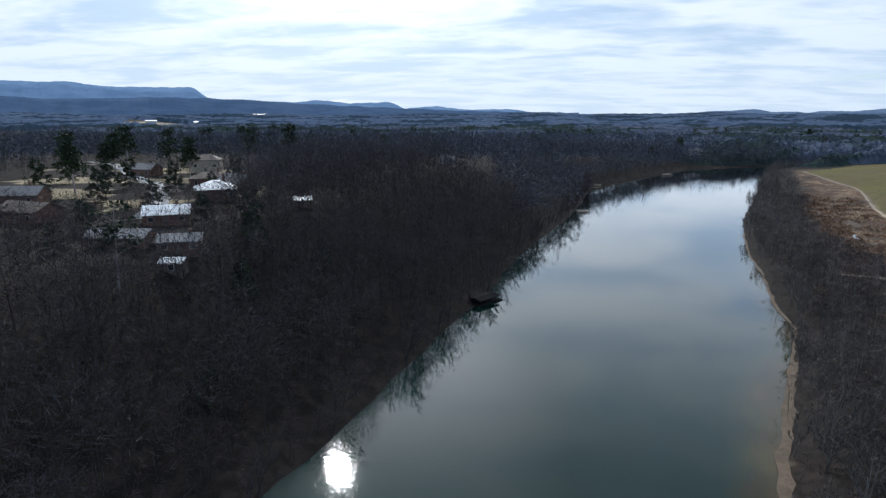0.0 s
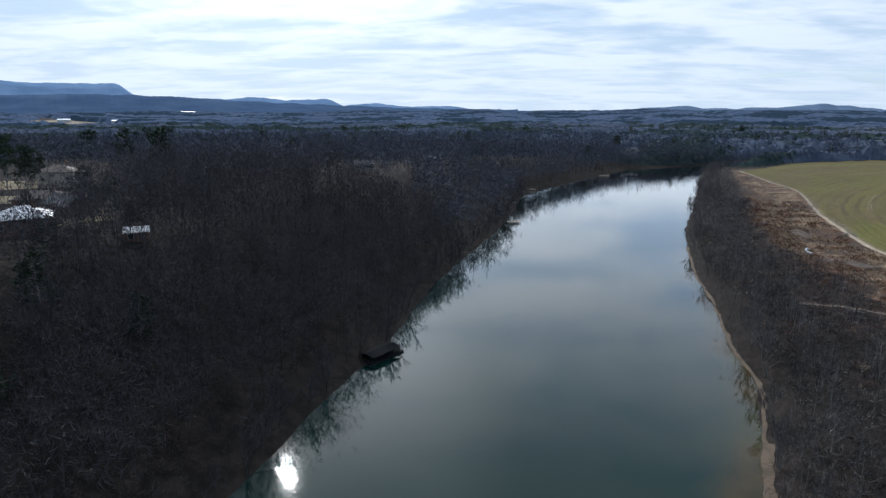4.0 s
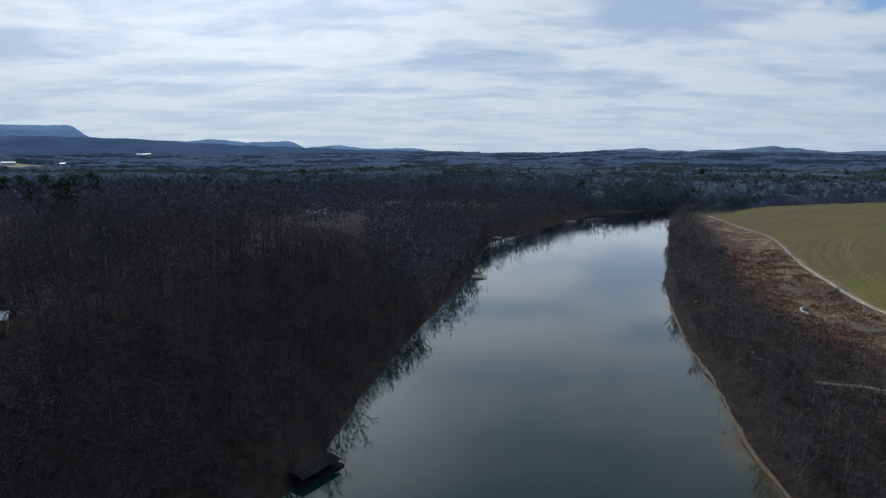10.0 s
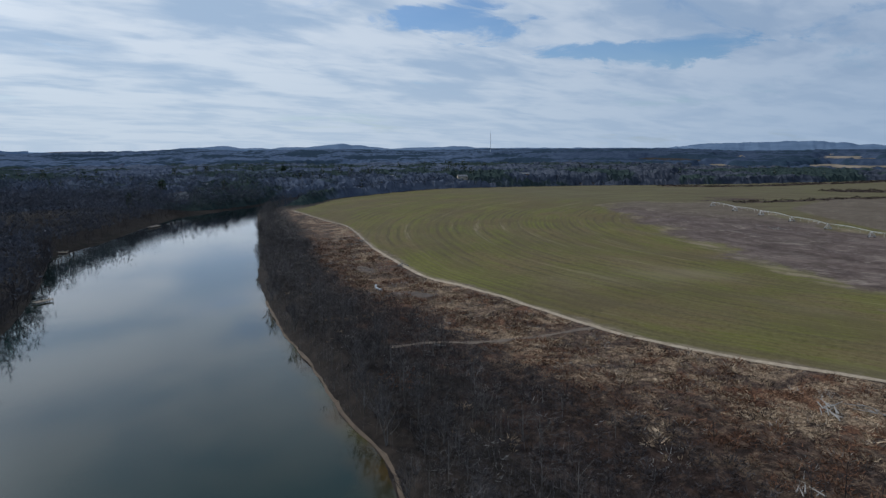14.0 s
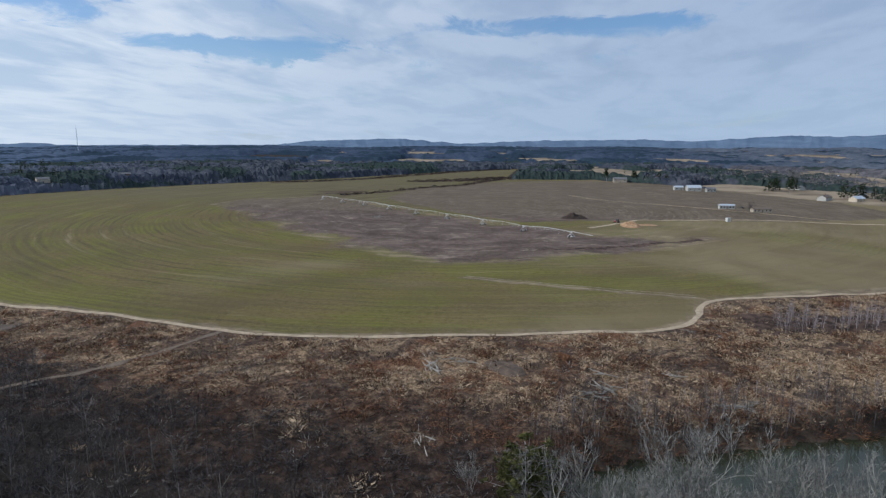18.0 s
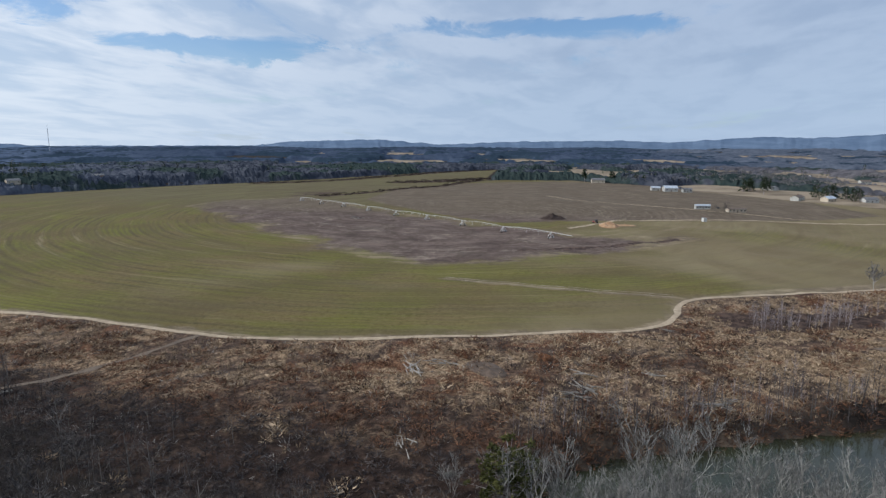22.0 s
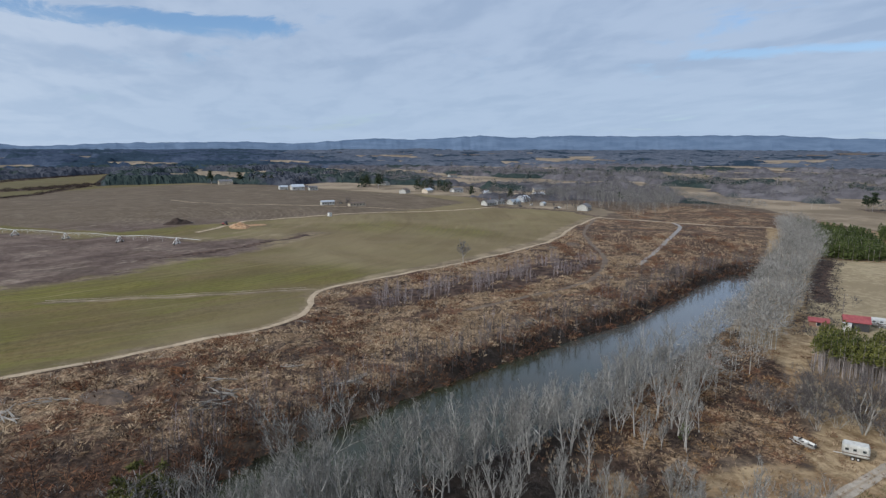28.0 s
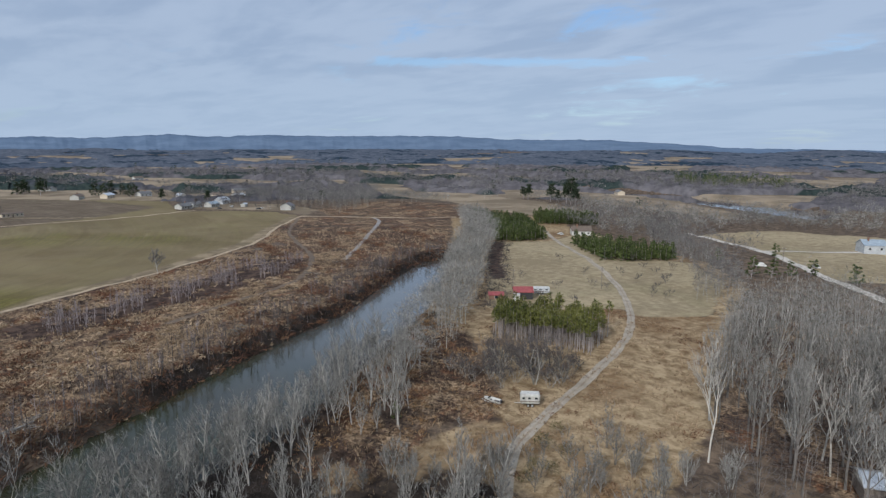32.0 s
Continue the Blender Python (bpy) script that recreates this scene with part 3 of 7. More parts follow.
GRAVEL = [(156, -377), (140, -366), (99, -336), (57, -282), (20, -240)]
LEFT_LAWN = [(-95, 150), (-120, 215), (-190, 270), (-240, 240), (-210, 150), (-140, 100)]
RUSSET = [(92, -46), (108, -60), (118, -78), (134, -106), (152, -133), (114, -118), (100, -106), (84, -92), (74, -78), (82, -70), (76, -56), (74, -46)]
SOUTH_WOOD = [(42, -105), (52, -145), (60, -178), (54, -203), (30, -218), (-40, -205), (-40, -120), (8, -88)]
FARM_YARD = [(400, -256), (440, -262), (480, -245), (530, -210), (560, -250), (500, -300), (430, -290)]

POINT_WOOD = [(60, 8), (90, 20), (100, -10), (106, -40), (112, -58), (100, -52), (88, -42), (76, -38), (72, -46), (66, -60), (56, -62), (44, -50), (38, -20)]
HAY_WEST = [(-944, 1044), (-640, 740), (-525, 590), (-610, 590), (-1050, 980)]
HAY_NORTHWEST = [(-1245, 1900), (-889, 1640), (-700, 1330), (-800, 1300), (-1150, 1650)]

CANE = [(200, -28), (211, -60), (218, -94), (231, -131), (255, -157), (264, -140), (250, -109), (231, -67), (222, -25)]
STRAW_BAND = [(163, -19), (177, -33), (183, -51), (195, -76), (209, -102), (196, -98), (185, -84), (163, -54), (155, -32), (151, -19)]
# Weedy strips; the last one paints the tree row's shadow beside the lawn.
WEED_SHADE_STRIPS = [([(614, 300), (661, 272), (732, 243), (793, 214), (926, 182)], 9), ([(846, 284), (878, 234), (968, 189)], 22), ([(782, 472), (818, 426), (882, 385), (970, 356), (1136, 297), (1293, 224)], 14),
               ([(325, 53), (346, 14), (369, -10), (386, -32)], 4), ([(604, 330), (660, 300), (640, 340)], 8), ([(160, -188), (180, -211), (202, -240), (217, -260)], 5)]
NORTH_HOMES = [(320, 800), (384, 825), (452, 823), (545, 800), (640, 740), (760, 720), (187, 646), (258, 770)]


def inside(x, y, poly):
    hit = np.zeros(x.shape, bool)
    for (x0, y0), (x1, y1) in zip(poly, poly[1:] + poly[:1]):
        if y0 != y1:
            hit ^= ((y0 > y) != (y1 > y)) & (x < (x1 - x0) * (y - y0) / (y1 - y0) + x0)
    return hit


def away(x, y, line):
    """Distance to a line of points."""
    best = np.full(x.shape, 1e9)
    for (x0, y0), (x1, y1) in zip(line, line[1:]):
        dx, dy = x1 - x0, y1 - y0
        k = np.clip(((x - x0) * dx + (y - y0) * dy) / (dx * dx + dy * dy), 0, 1)
        best = np.minimum(best, (x - x0 - k * dx) ** 2 + (y - y0 - k * dy) ** 2)
    return np.sqrt(best)


def depth_in(x, y, poly):
    """Metres inside (positive) or outside (negative) an outline."""
    d = away(x, y, poly + poly[:1])
    return np.where(inside(x, y, poly), d, -d)


def ease(v, low, high):
    k = np.clip((v - low) / (high - low), 0, 1)
    return k * k * (3 - 2 * k)


def wave(x, y, size, seed=0):
    """Cheap smooth noise, -1 to 1, of waves about size metres long."""
    r = np.random.RandomState(seed)
    out = 0
    for n in range(6):
        a, k = r.uniform(0, 6.283), 6.283 / size * r.uniform(0.6, 1.7)
        out = out + np.sin((x * np.cos(a) + y * np.sin(a)) * k + r.uniform(0, 6.283))
    return out / 3.2


LEFT_SIDE = LEFT_BANK + [(3000, 1500), (6000, 6500), (-6500, 6500), (-6500, -2500), (-400, -900)]


def height(x, y):
    x, y = np.asarray(x, float), np.asarray(y, float)
    wobble = wave(x, y, 17, 3) * 0.55
    d = np.maximum.reduce([depth_in(x, y, RIVER), depth_in(x, y, SLOUGH), depth_in(x, y, RIVER_SOUTH)]) + wobble
    out = -d
    left = inside(x, y, LEFT_SIDE)
    bluff = (27 - 9 * ease(y, 240, 420) - 11 * ease(y, 430, 620)) * ease(out, 2, 56) + 0.3 * np.clip(out, 0, 5)
    steep = depth_in(x, y, SLOUGH) > depth_in(x, y, RIVER)
    flat = 0.15 * np.clip(out, 0, 3) + 3.5 * np.where(steep, ease(out, 0.2, 4.5), ease(out, 3.0, 11))
    land = np.where(left, bluff, flat) + wave(x, y, 160, 5) * 0.5 * ease(out, 10, 80) + wave(x, y, 31, 8) * 0.25 * ease(out, 10, 40)
    far = np.hypot(x, y)
    land = land + (wave(x, y, 900, 6) + 0.6) * 9 * ease(far, 1000, 2500)
    return np.where(d > 0, -np.minimum(3.0, 0.22 * d), land)


def spread(low, fine_low, fine_high, high, fine, mid_low, mid_high, mid):
    core = list(np.arange(fine_low, fine_high, fine))
    core = list(np.arange(mid_low, fine_low, mid)) + core + list(np.arange(fine_high, mid_high, mid))
    up, down, stepped = [mid_high], [mid_low], mid
    while up[-1] < high:
        stepped *= 1.17
        up.append(min(high, up[-1] + stepped))
    stepped = mid
    while down[-1] > low:
        stepped *= 1.17
        down.append(max(low, down[-1] - stepped))
    return np.array(down[::-1][:-1] + core + up)


def mesh_from(name, verts, faces, mats, slots=None, smooth=False):
    """A mesh from arrays: faces all with the same number of corners."""
    me = bpy.data.meshes.new(name)
    verts, faces = np.asarray(verts, np.float32), np.asarray(faces, np.int32)
    k = faces.shape[1]
    me.vertices.add(len(verts)), me.loops.add(faces.size), me.polygons.add(len(faces))
    me.vertices.foreach_set("co", verts.ravel())
    me.loops.foreach_set("vertex_index", faces.ravel())
    me.polygons.foreach_set("loop_start", np.arange(0, faces.size, k, dtype=np.int32))
    if slots is not None:
        me.polygons.foreach_set("material_index", np.asarray(slots, np.int32))
    me.polygons.foreach_set("use_smooth", np.full(len(faces), smooth))
    for m in mats:
        me.materials.append(m)
    me.update(calc_edges=True)
    return me


def grid_faces(nx, ny):
    i = (np.arange(ny - 1)[:, None] * nx + np.arange(nx - 1)[None]).ravel()
    return np.stack([i, i + 1, i + 1 + nx, i + nx], 1)


def build_ground():
    xs = spread(-5000, -140, 460, 5000, 3.4, -420, 980, 9.0)
    ys = spread(-5000, -345, 335, 5000, 3.4, -570, 720, 9.0)
    x, y = [a.ravel() for a in np.meshgrid(xs, ys)]
    z = height(x, y)
    me = mesh_from("ground", np.stack([x, y, z], 1), grid_faces(len(xs), len(ys)), [M_GROUND], smooth=True)
    field = ease(depth_in(x, y, FIELD), -4, 4)
    soil = np.maximum(ease(depth_in(x, y, BARE_RING) + 10 * wave(x, y, 60, 191), -26, 26), ease(depth_in(x, y, BARE_EAST), -8, 8)) * field
    brush = ease(depth_in(x, y, BRUSH), -4, 4) * (0.2 + 0.8 * ease(away(x, y, RIGHT_BANK) + 6 * wave(x, y, 25, 14), 16, 40) * ease(away(x, y, SLOUGH_NORTH), 2, 9))
    brush = np.maximum.reduce([brush, ease(depth_in(x, y, LEVEE_FLAT), -6, 6), ease(depth_in(x, y, RUSSET), -8, 8), 0.75 * ease(depth_in(x, y, SOUTH_WOOD), -6, 6)])
    right = ~inside(x, y, LEFT_SIDE)
    bank, edge = away(x, y, RIGHT_BANK), away(x, y, TRACK)
    # share of sunlit pale litter; shaded near-black left of the river and by thickets
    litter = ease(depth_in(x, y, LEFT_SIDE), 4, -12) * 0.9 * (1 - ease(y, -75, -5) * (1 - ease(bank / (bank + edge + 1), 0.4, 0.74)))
    spit = ease(-away(x, y, RIGHT_BANK[3:14]), -2.9, -1.1) * (y < 230)
    sand = spit * right * 0.36 * np.where(y < 95, 1, 0.5)
    hem = ease(-away(x, y, TRACK), -9, -2) * (0.46 + 0.22 * wave(x, y, 40, 9)) * field
    sand = np.maximum(sand, hem)
    lawn = np.maximum(ease(depth_in(x, y, LAWN), -3, 3), ease(depth_in(x, y, YARD_EAST), -6, 6))
    lawn = np.maximum(lawn, ease(depth_in(x, y, LEFT_LAWN), -10, 10) * (wave(x, y, 55, 2) > 0.1))
    rough = ease(depth_in(x, y, ROUGH), -4, 4) * (1 - lawn) * (1 - ease(depth_in(x, y, RUSSET), -8, 8))
    # paints shade on the ground under the point's trees and the backwater bank
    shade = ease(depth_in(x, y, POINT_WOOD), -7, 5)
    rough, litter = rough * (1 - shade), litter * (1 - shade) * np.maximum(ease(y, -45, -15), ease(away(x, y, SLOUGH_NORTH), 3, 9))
    far = np.hypot(x, y)
    patch = ease(wave(x, y * 1.0, 420, 21) + 0.6 * wave(x, y, 170, 22), 0.06, 0.26) * ease(far, 560, 700) * right * (1 - field)
    hay = np.maximum.reduce([ease(depth_in(x, y, HAY), -6, 6), ease(depth_in(x, y, HAY_SOUTH), -6, 6), ease(depth_in(x, y, HAY_FAR), -12, 12), ease(depth_in(x, y, HAY_EAST), -8, 8), ease(depth_in(x, y, HAY_WEST), -20, 20), ease(depth_in(x, y, HAY_NORTHWEST), -20, 20), ease(depth_in(x, y, HAY_EAST_NEAR), -6, 6), patch * (x > 150) * ((y < 120) | (far > 1500)), ease(depth_in(x, y, FARM_YARD), -8, 8) * 0.8])
    thin = np.maximum.reduce([ease(-away(x, y, TRACK[10:]), -16, -1) * ease(-y, 0, 60), ease(-away(x, y, BARE_RING + BARE_RING[:1]), -26, -2) * 0.55, 0.7 * ease(-away(x, y, TRACK), -7, -1), 0.7 * ease(-away(x, y, [(251, 78), (247, 60), (243, 36), (241, 10), (240, -14)]), -6, -1),
                              ease(-away(x, y, [(340, 20), (375, 20), (430, -10), (450, -60), (452, -115)]), -22, -8) * 0.45])
    weeds = np.maximum.reduce([ease(-away(x, y, line), -wide, -wide * 0.4) for line, wide in WEED_SHADE_STRIPS] + [ease(depth_in(x, y, CANE), -6, 3) * 0.85])
    for name, value in (("thin", thin), ("weeds", weeds)):
        me.attributes.new(name, "FLOAT", "POINT").data.foreach_set("value", value.astype(np.float32))
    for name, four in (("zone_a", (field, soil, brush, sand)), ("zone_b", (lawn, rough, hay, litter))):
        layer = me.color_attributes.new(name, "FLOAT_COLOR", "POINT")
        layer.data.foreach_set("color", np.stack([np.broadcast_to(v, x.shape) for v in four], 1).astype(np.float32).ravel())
    return tagged(new("ground", me), "river plain with wheat field, brush and leaf litter", "ground", kind="structure")


build_ground()


def build_water():
    xs, ys = np.arange(-150, 920, 5.0), np.arange(-745, 760, 5.0)
    x, y = [a.ravel() for a in np.meshgrid(xs, ys)]
    d = np.maximum.reduce([depth_in(x, y, RIVER), depth_in(x, y, SLOUGH), depth_in(x, y, RIVER_SOUTH)])
    faces = grid_faces(len(xs), len(ys))
    faces = faces[(d[faces] > -9).any(1)]
    used, back = np.unique(faces, return_inverse=True)
    x, y, d = x[used], y[used], d[used]
    me = mesh_from("river", np.stack([x, y, 0 * x], 1), back.reshape(-1, 4), [M_WATER], smooth=True)
    shore = away(x, y, RIGHT_BANK)
    deep = ease(shore + wave(x, y, 30, 4) * 2.0, 1, 7.5)
    deep = np.where(depth_in(x, y, SLOUGH) > -9, 0.45 + 0.3 * ease(-y, 40, 110), deep)
    # grows along the backwater, where the painted sky reflection is stronger
    murk_sheen = np.where(depth_in(x, y, SLOUGH) > -9, 0.05 + 0.85 * ease(-y, 45, 130), 0)
    me.attributes.new("turbid", "FLOAT", "POINT").data.foreach_set("value", murk_sheen.astype(np.float32))
    me.attributes.new("depth", "FLOAT", "POINT").data.foreach_set("value", deep.astype(np.float32))
    return tagged(new("water", me), "slow green river and its backwater", "water", kind="structure")


build_water()


def ribbon(name, line, wide, mat, label, lift=0.05, ragged=0.25, crown=0.0):
    """A track along a line, laid just over the ground."""
    pts = [Vector((x, y, 0)) for x, y in line]
    fine = []
    for n in range(len(pts) - 1):
        a, b, c, d = pts[max(0, n - 1)], pts[n], pts[n + 1], pts[min(len(pts) - 1, n + 2)]
        steps = max(2, int((c - b).length / 2.5))
        for k in range(steps):
            t = k / steps
            fine.append(0.5 * ((2 * b) + (c - a) * t + (2 * a - 5 * b + 4 * c - d) * t * t + (3 * b - a - 3 * c + d) * t ** 3))
    fine.append(pts[-1])
    p = np.array([q[:2] for q in fine])
    t = np.gradient(p, axis=0)
    t /= np.linalg.norm(t, axis=1, keepdims=True)
    side = np.stack([-t[:, 1], t[:, 0]], 1)
    cols = []
    for k, off in enumerate((-1, -0.5, 0, 0.5, 1)):
        jig = (wave(p[:, 0], p[:, 1], 9, 30 + k) * ragged + 1) if abs(off) == 1 else 1
        q = p + side * (off * wide / 2 * jig)[:, None] if hasattr(jig, "shape") else p + side * off * wide / 2
        cols.append(np.c_[q, height(q[:, 0], q[:, 1]) + lift + crown * (1 - abs(off))])
    v = np.stack(cols, 1).reshape(-1, 3)
    me = mesh_from(name, v, grid_faces(5, len(p)), [mat], smooth=True)
    return tagged(new(name, me), label, name.replace("_", " "), kind="structure")


ribbon("dirt_track", TRACK[3:], 2.2, M_TRACK, "pale dirt track along the field's edge", 0.12, 0.2)
ribbon("dirt_track", TRACK[:4], 1.3, M_LANE, "faint worn end of the field track", 0.12, 0.6)
ribbon("sandy_shore", [(x + 0.9, y - 0.4) for x, y in RIGHT_BANK[3:8]], 1.7, M_SAND, "narrow sandy shore below the bank", 0.1, 0.6)
ribbon("sandy_shore", [(x + 0.4, y - 0.2) for x, y in RIGHT_BANK[7:13]], 0.8, M_SAND, "thin muddy waterline below the bank", 0.1, 0.9)
ribbon("farm_lane", [(55, -57), (64, -71), (68, -86), (72, -110), (79, -142), (91, -171), (116, -209), (153, -250), (199, -292), (236, -332)], 2.5, M_FARM_LANE,
       "grey gravel farm lane through dry grass", 0.12, 0.2)
ribbon("verge", [(60, -64), (64, -71), (68, -86), (72, -110), (79, -142), (91, -171), (116, -209), (153, -250)], 0.4, M_LANE, "worn grass strip between the lane's ruts", 0.16, 0.5)
ribbon("gravel_road", GRAVEL, 4.6, M_GRAVEL, "pale gravel road between yards", 0.12, 0.15)
ribbon("driveway", [(99, -338), (80, -352), (57, -369)], 3.6, M_GRAVEL, "gravel driveway to a grey house", 0.14, 0.15)
SPUR = [(157, 131), (136, 136), (120, 144), (106, 153), (97, 157)]
LOOP = [(395, -245), (345, -205), (304, -183), (255, -160), (218, -128), (204, -98), (192, -62)]
ribbon("brush_track", SPUR, 1.9, M_TRODDEN, "trodden earth track through the brush", 0.12, 0.7)
ribbon("loop_track", LOOP, 2.3, M_TRODDEN, "worn loop track through the cleared ground", 0.12, 0.5)
ribbon("levee_track", [(404, -253), (382, -268), (345, -305), (318, -336)], 4.5, M_TRACK, "pale track on a low levee", 0.3, 0.2)
ribbon("field_lane", [(416, 32), (455, 10), (480, -10), (489, -83), (493, -174), (500, -215)], 3.2, M_TRACK, "pale lane across the field", 0.12, 0.3)
ribbon("field_path", [(666, 65), (632, 35), (594, -21), (554, -70), (524, -114), (505, -144)], 2.2, M_TRACK, "faint pale path across the bare field", 0.12, 0.6)
for off in (0, 3.2):
    ribbon("wheel_rut", [(251 + off, 78), (247 + off, 60), (243 + off, 36), (241 + off, 10), (240 + off, -14)], 0.6, M_LANE, "pale worn wheel rut in the wheat", 0.12, 0.9)
ribbon("street", [(-112, 100), (-122, 128), (-136, 150), (-152, 176), (-172, 196), (-206, 236), (-240, 262)], 5.5, M_ASPHALT, "grey village street between yards", 0.2, 0.1)
ribbon("ditch", [(361, -289), (332, -270), (259, -191), (238, -167)], 2.4, M_MUD, "narrow muddy ditch in cleared ground", 0.1, 0.2)

# ---- distance ----
HILLS_WEST = [(43.7, 37.1), (40.7, 37.1), (36.7, 37.3), (34.9, 32.3), (31.3, 30.9), (27.9, 32.7), (26.4, 11.1), (19.3, 9.3), (17.5, 13.0), (14.7, 7.8), (10.9, 9.9), (9.7, -1.4), (6.9, 3.4), (3.9, -3.2), (0.3, -1.2), (-2.3, -8.0), (-6.4, -9.8), (-13.5, -13.3)]
HILLS_NORTH = [(-13.5, -13.3), (-15.6, -7.6), (-18.2, -3.5), (-20.3, -0.7), (-22, -6.5), (-23.2, -4.6), (-24.1, -6.5), (-24.8, -3.9), (-27.3, -3.9), (-29.3, -0.2), (-30.3, 2.5), (-31.3, -0.5), (-32.3, -1.4), (-33.6, -4.4), (-34.9, -8), (-36, -5.5), (-41.6, -3), (-42.6, -6), (-58, -6.5), (-60, -5)]
HILLS_EAST = [(-60, -5), (-62, 0), (-70, 4), (-76, -5), (-82, 0), (-92, 2), (-96, -1), (-103, 8), (-107, 6), (-113, 13), (-116, 9), (-121, 13)]
HILLS_SOUTH = [(-121, 13), (-124, 12), (-126, 11), (-130, 12), (-138, 12), (-142, 7), (-151, 6), (-156, 1), (-162, -6), (-175, -9)]


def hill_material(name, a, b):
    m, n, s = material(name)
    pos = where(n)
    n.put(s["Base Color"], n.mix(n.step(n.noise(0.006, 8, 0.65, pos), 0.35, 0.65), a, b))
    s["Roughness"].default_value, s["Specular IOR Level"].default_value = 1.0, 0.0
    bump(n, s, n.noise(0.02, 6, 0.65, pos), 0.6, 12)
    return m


def ridge(name, profile, radius, drop, mat, label, seed, lower=0.0):
    az = np.arange(profile[-1][0] - 0.1, profile[0][0] + 0.1, 0.12)
    known = profile[::-1]
    top = np.interp(az, [p[0] for p in known], [p[1] for p in known])
    kernel = np.hanning(9) / np.hanning(9).sum()
    top = np.convolve(np.pad(top, 4, mode="edge"), kernel, mode="valid") - lower
    crest = 60 + top / 1092 * radius
    a = np.radians(az)
    rows = []
    for k, (r, f) in enumerate(((radius - 900, 0.0), (radius - 650, 0.22), (radius - 400, 0.5), (radius - 180, 0.8), (radius, 1.0), (radius + 90, 0.7))):
        z = -8 + (crest + 8) * f + (wave(a * r, 0 * a + k * 90, 160, seed + k) * 6 + wave(a * r, 0 * a, 45, seed + 9 + k) * 2.2) * (0.5 if f == 1 else 1) * (f > 0)
        rows.append(np.stack([-np.sin(a) * r, np.cos(a) * r, np.maximum(z, -10)], 1))
    me = mesh_from(name, np.concatenate(rows), grid_faces(len(az), len(rows)), [mat], smooth=True)
    return tagged(new(name, me), label, "hills", kind="structure")


# Haze is painted into the hills' base colour, paler blue with distance.
M_HILL_FAR = hill_material("haze_far_hills", (0.125, 0.2, 0.32), (0.165, 0.245, 0.38))
M_HILL_NEAR = hill_material("haze_near_hills", (0.055, 0.09, 0.155), (0.075, 0.115, 0.185))
M_HILL_EAST = hill_material("haze_east_hills", (0.1, 0.145, 0.22), (0.13, 0.18, 0.26))
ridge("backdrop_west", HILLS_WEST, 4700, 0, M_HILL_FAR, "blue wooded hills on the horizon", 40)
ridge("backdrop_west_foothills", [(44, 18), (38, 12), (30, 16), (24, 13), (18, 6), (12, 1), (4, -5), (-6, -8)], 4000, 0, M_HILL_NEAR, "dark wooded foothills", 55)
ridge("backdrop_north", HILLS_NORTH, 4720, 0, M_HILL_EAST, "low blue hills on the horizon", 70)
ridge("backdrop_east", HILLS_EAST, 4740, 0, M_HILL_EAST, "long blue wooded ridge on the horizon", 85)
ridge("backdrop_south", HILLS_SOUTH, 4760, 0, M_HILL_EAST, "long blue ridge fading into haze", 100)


# Haze blue is painted into the tones; north backlit dark, south sunlit pale.
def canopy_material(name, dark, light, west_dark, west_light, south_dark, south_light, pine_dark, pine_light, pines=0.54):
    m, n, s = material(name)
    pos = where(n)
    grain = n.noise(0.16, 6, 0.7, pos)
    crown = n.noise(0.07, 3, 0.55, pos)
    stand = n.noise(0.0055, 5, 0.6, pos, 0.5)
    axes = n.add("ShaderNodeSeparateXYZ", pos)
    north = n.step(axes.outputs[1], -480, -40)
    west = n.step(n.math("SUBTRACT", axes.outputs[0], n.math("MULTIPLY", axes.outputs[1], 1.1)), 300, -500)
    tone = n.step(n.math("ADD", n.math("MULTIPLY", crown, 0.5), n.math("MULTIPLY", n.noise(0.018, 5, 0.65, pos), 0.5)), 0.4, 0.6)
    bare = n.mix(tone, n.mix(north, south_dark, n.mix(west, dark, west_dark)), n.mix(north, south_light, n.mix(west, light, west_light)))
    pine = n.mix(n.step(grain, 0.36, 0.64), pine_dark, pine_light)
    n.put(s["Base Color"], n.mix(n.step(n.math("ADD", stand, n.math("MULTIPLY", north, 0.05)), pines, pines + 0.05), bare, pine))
    s["Roughness"].default_value, s["Specular IOR Level"].default_value = 1.0, 0.0
    bump(n, s, n.math("ADD", crown, n.math("MULTIPLY", grain, 0.3)), 0.8, 3.0)
    return m


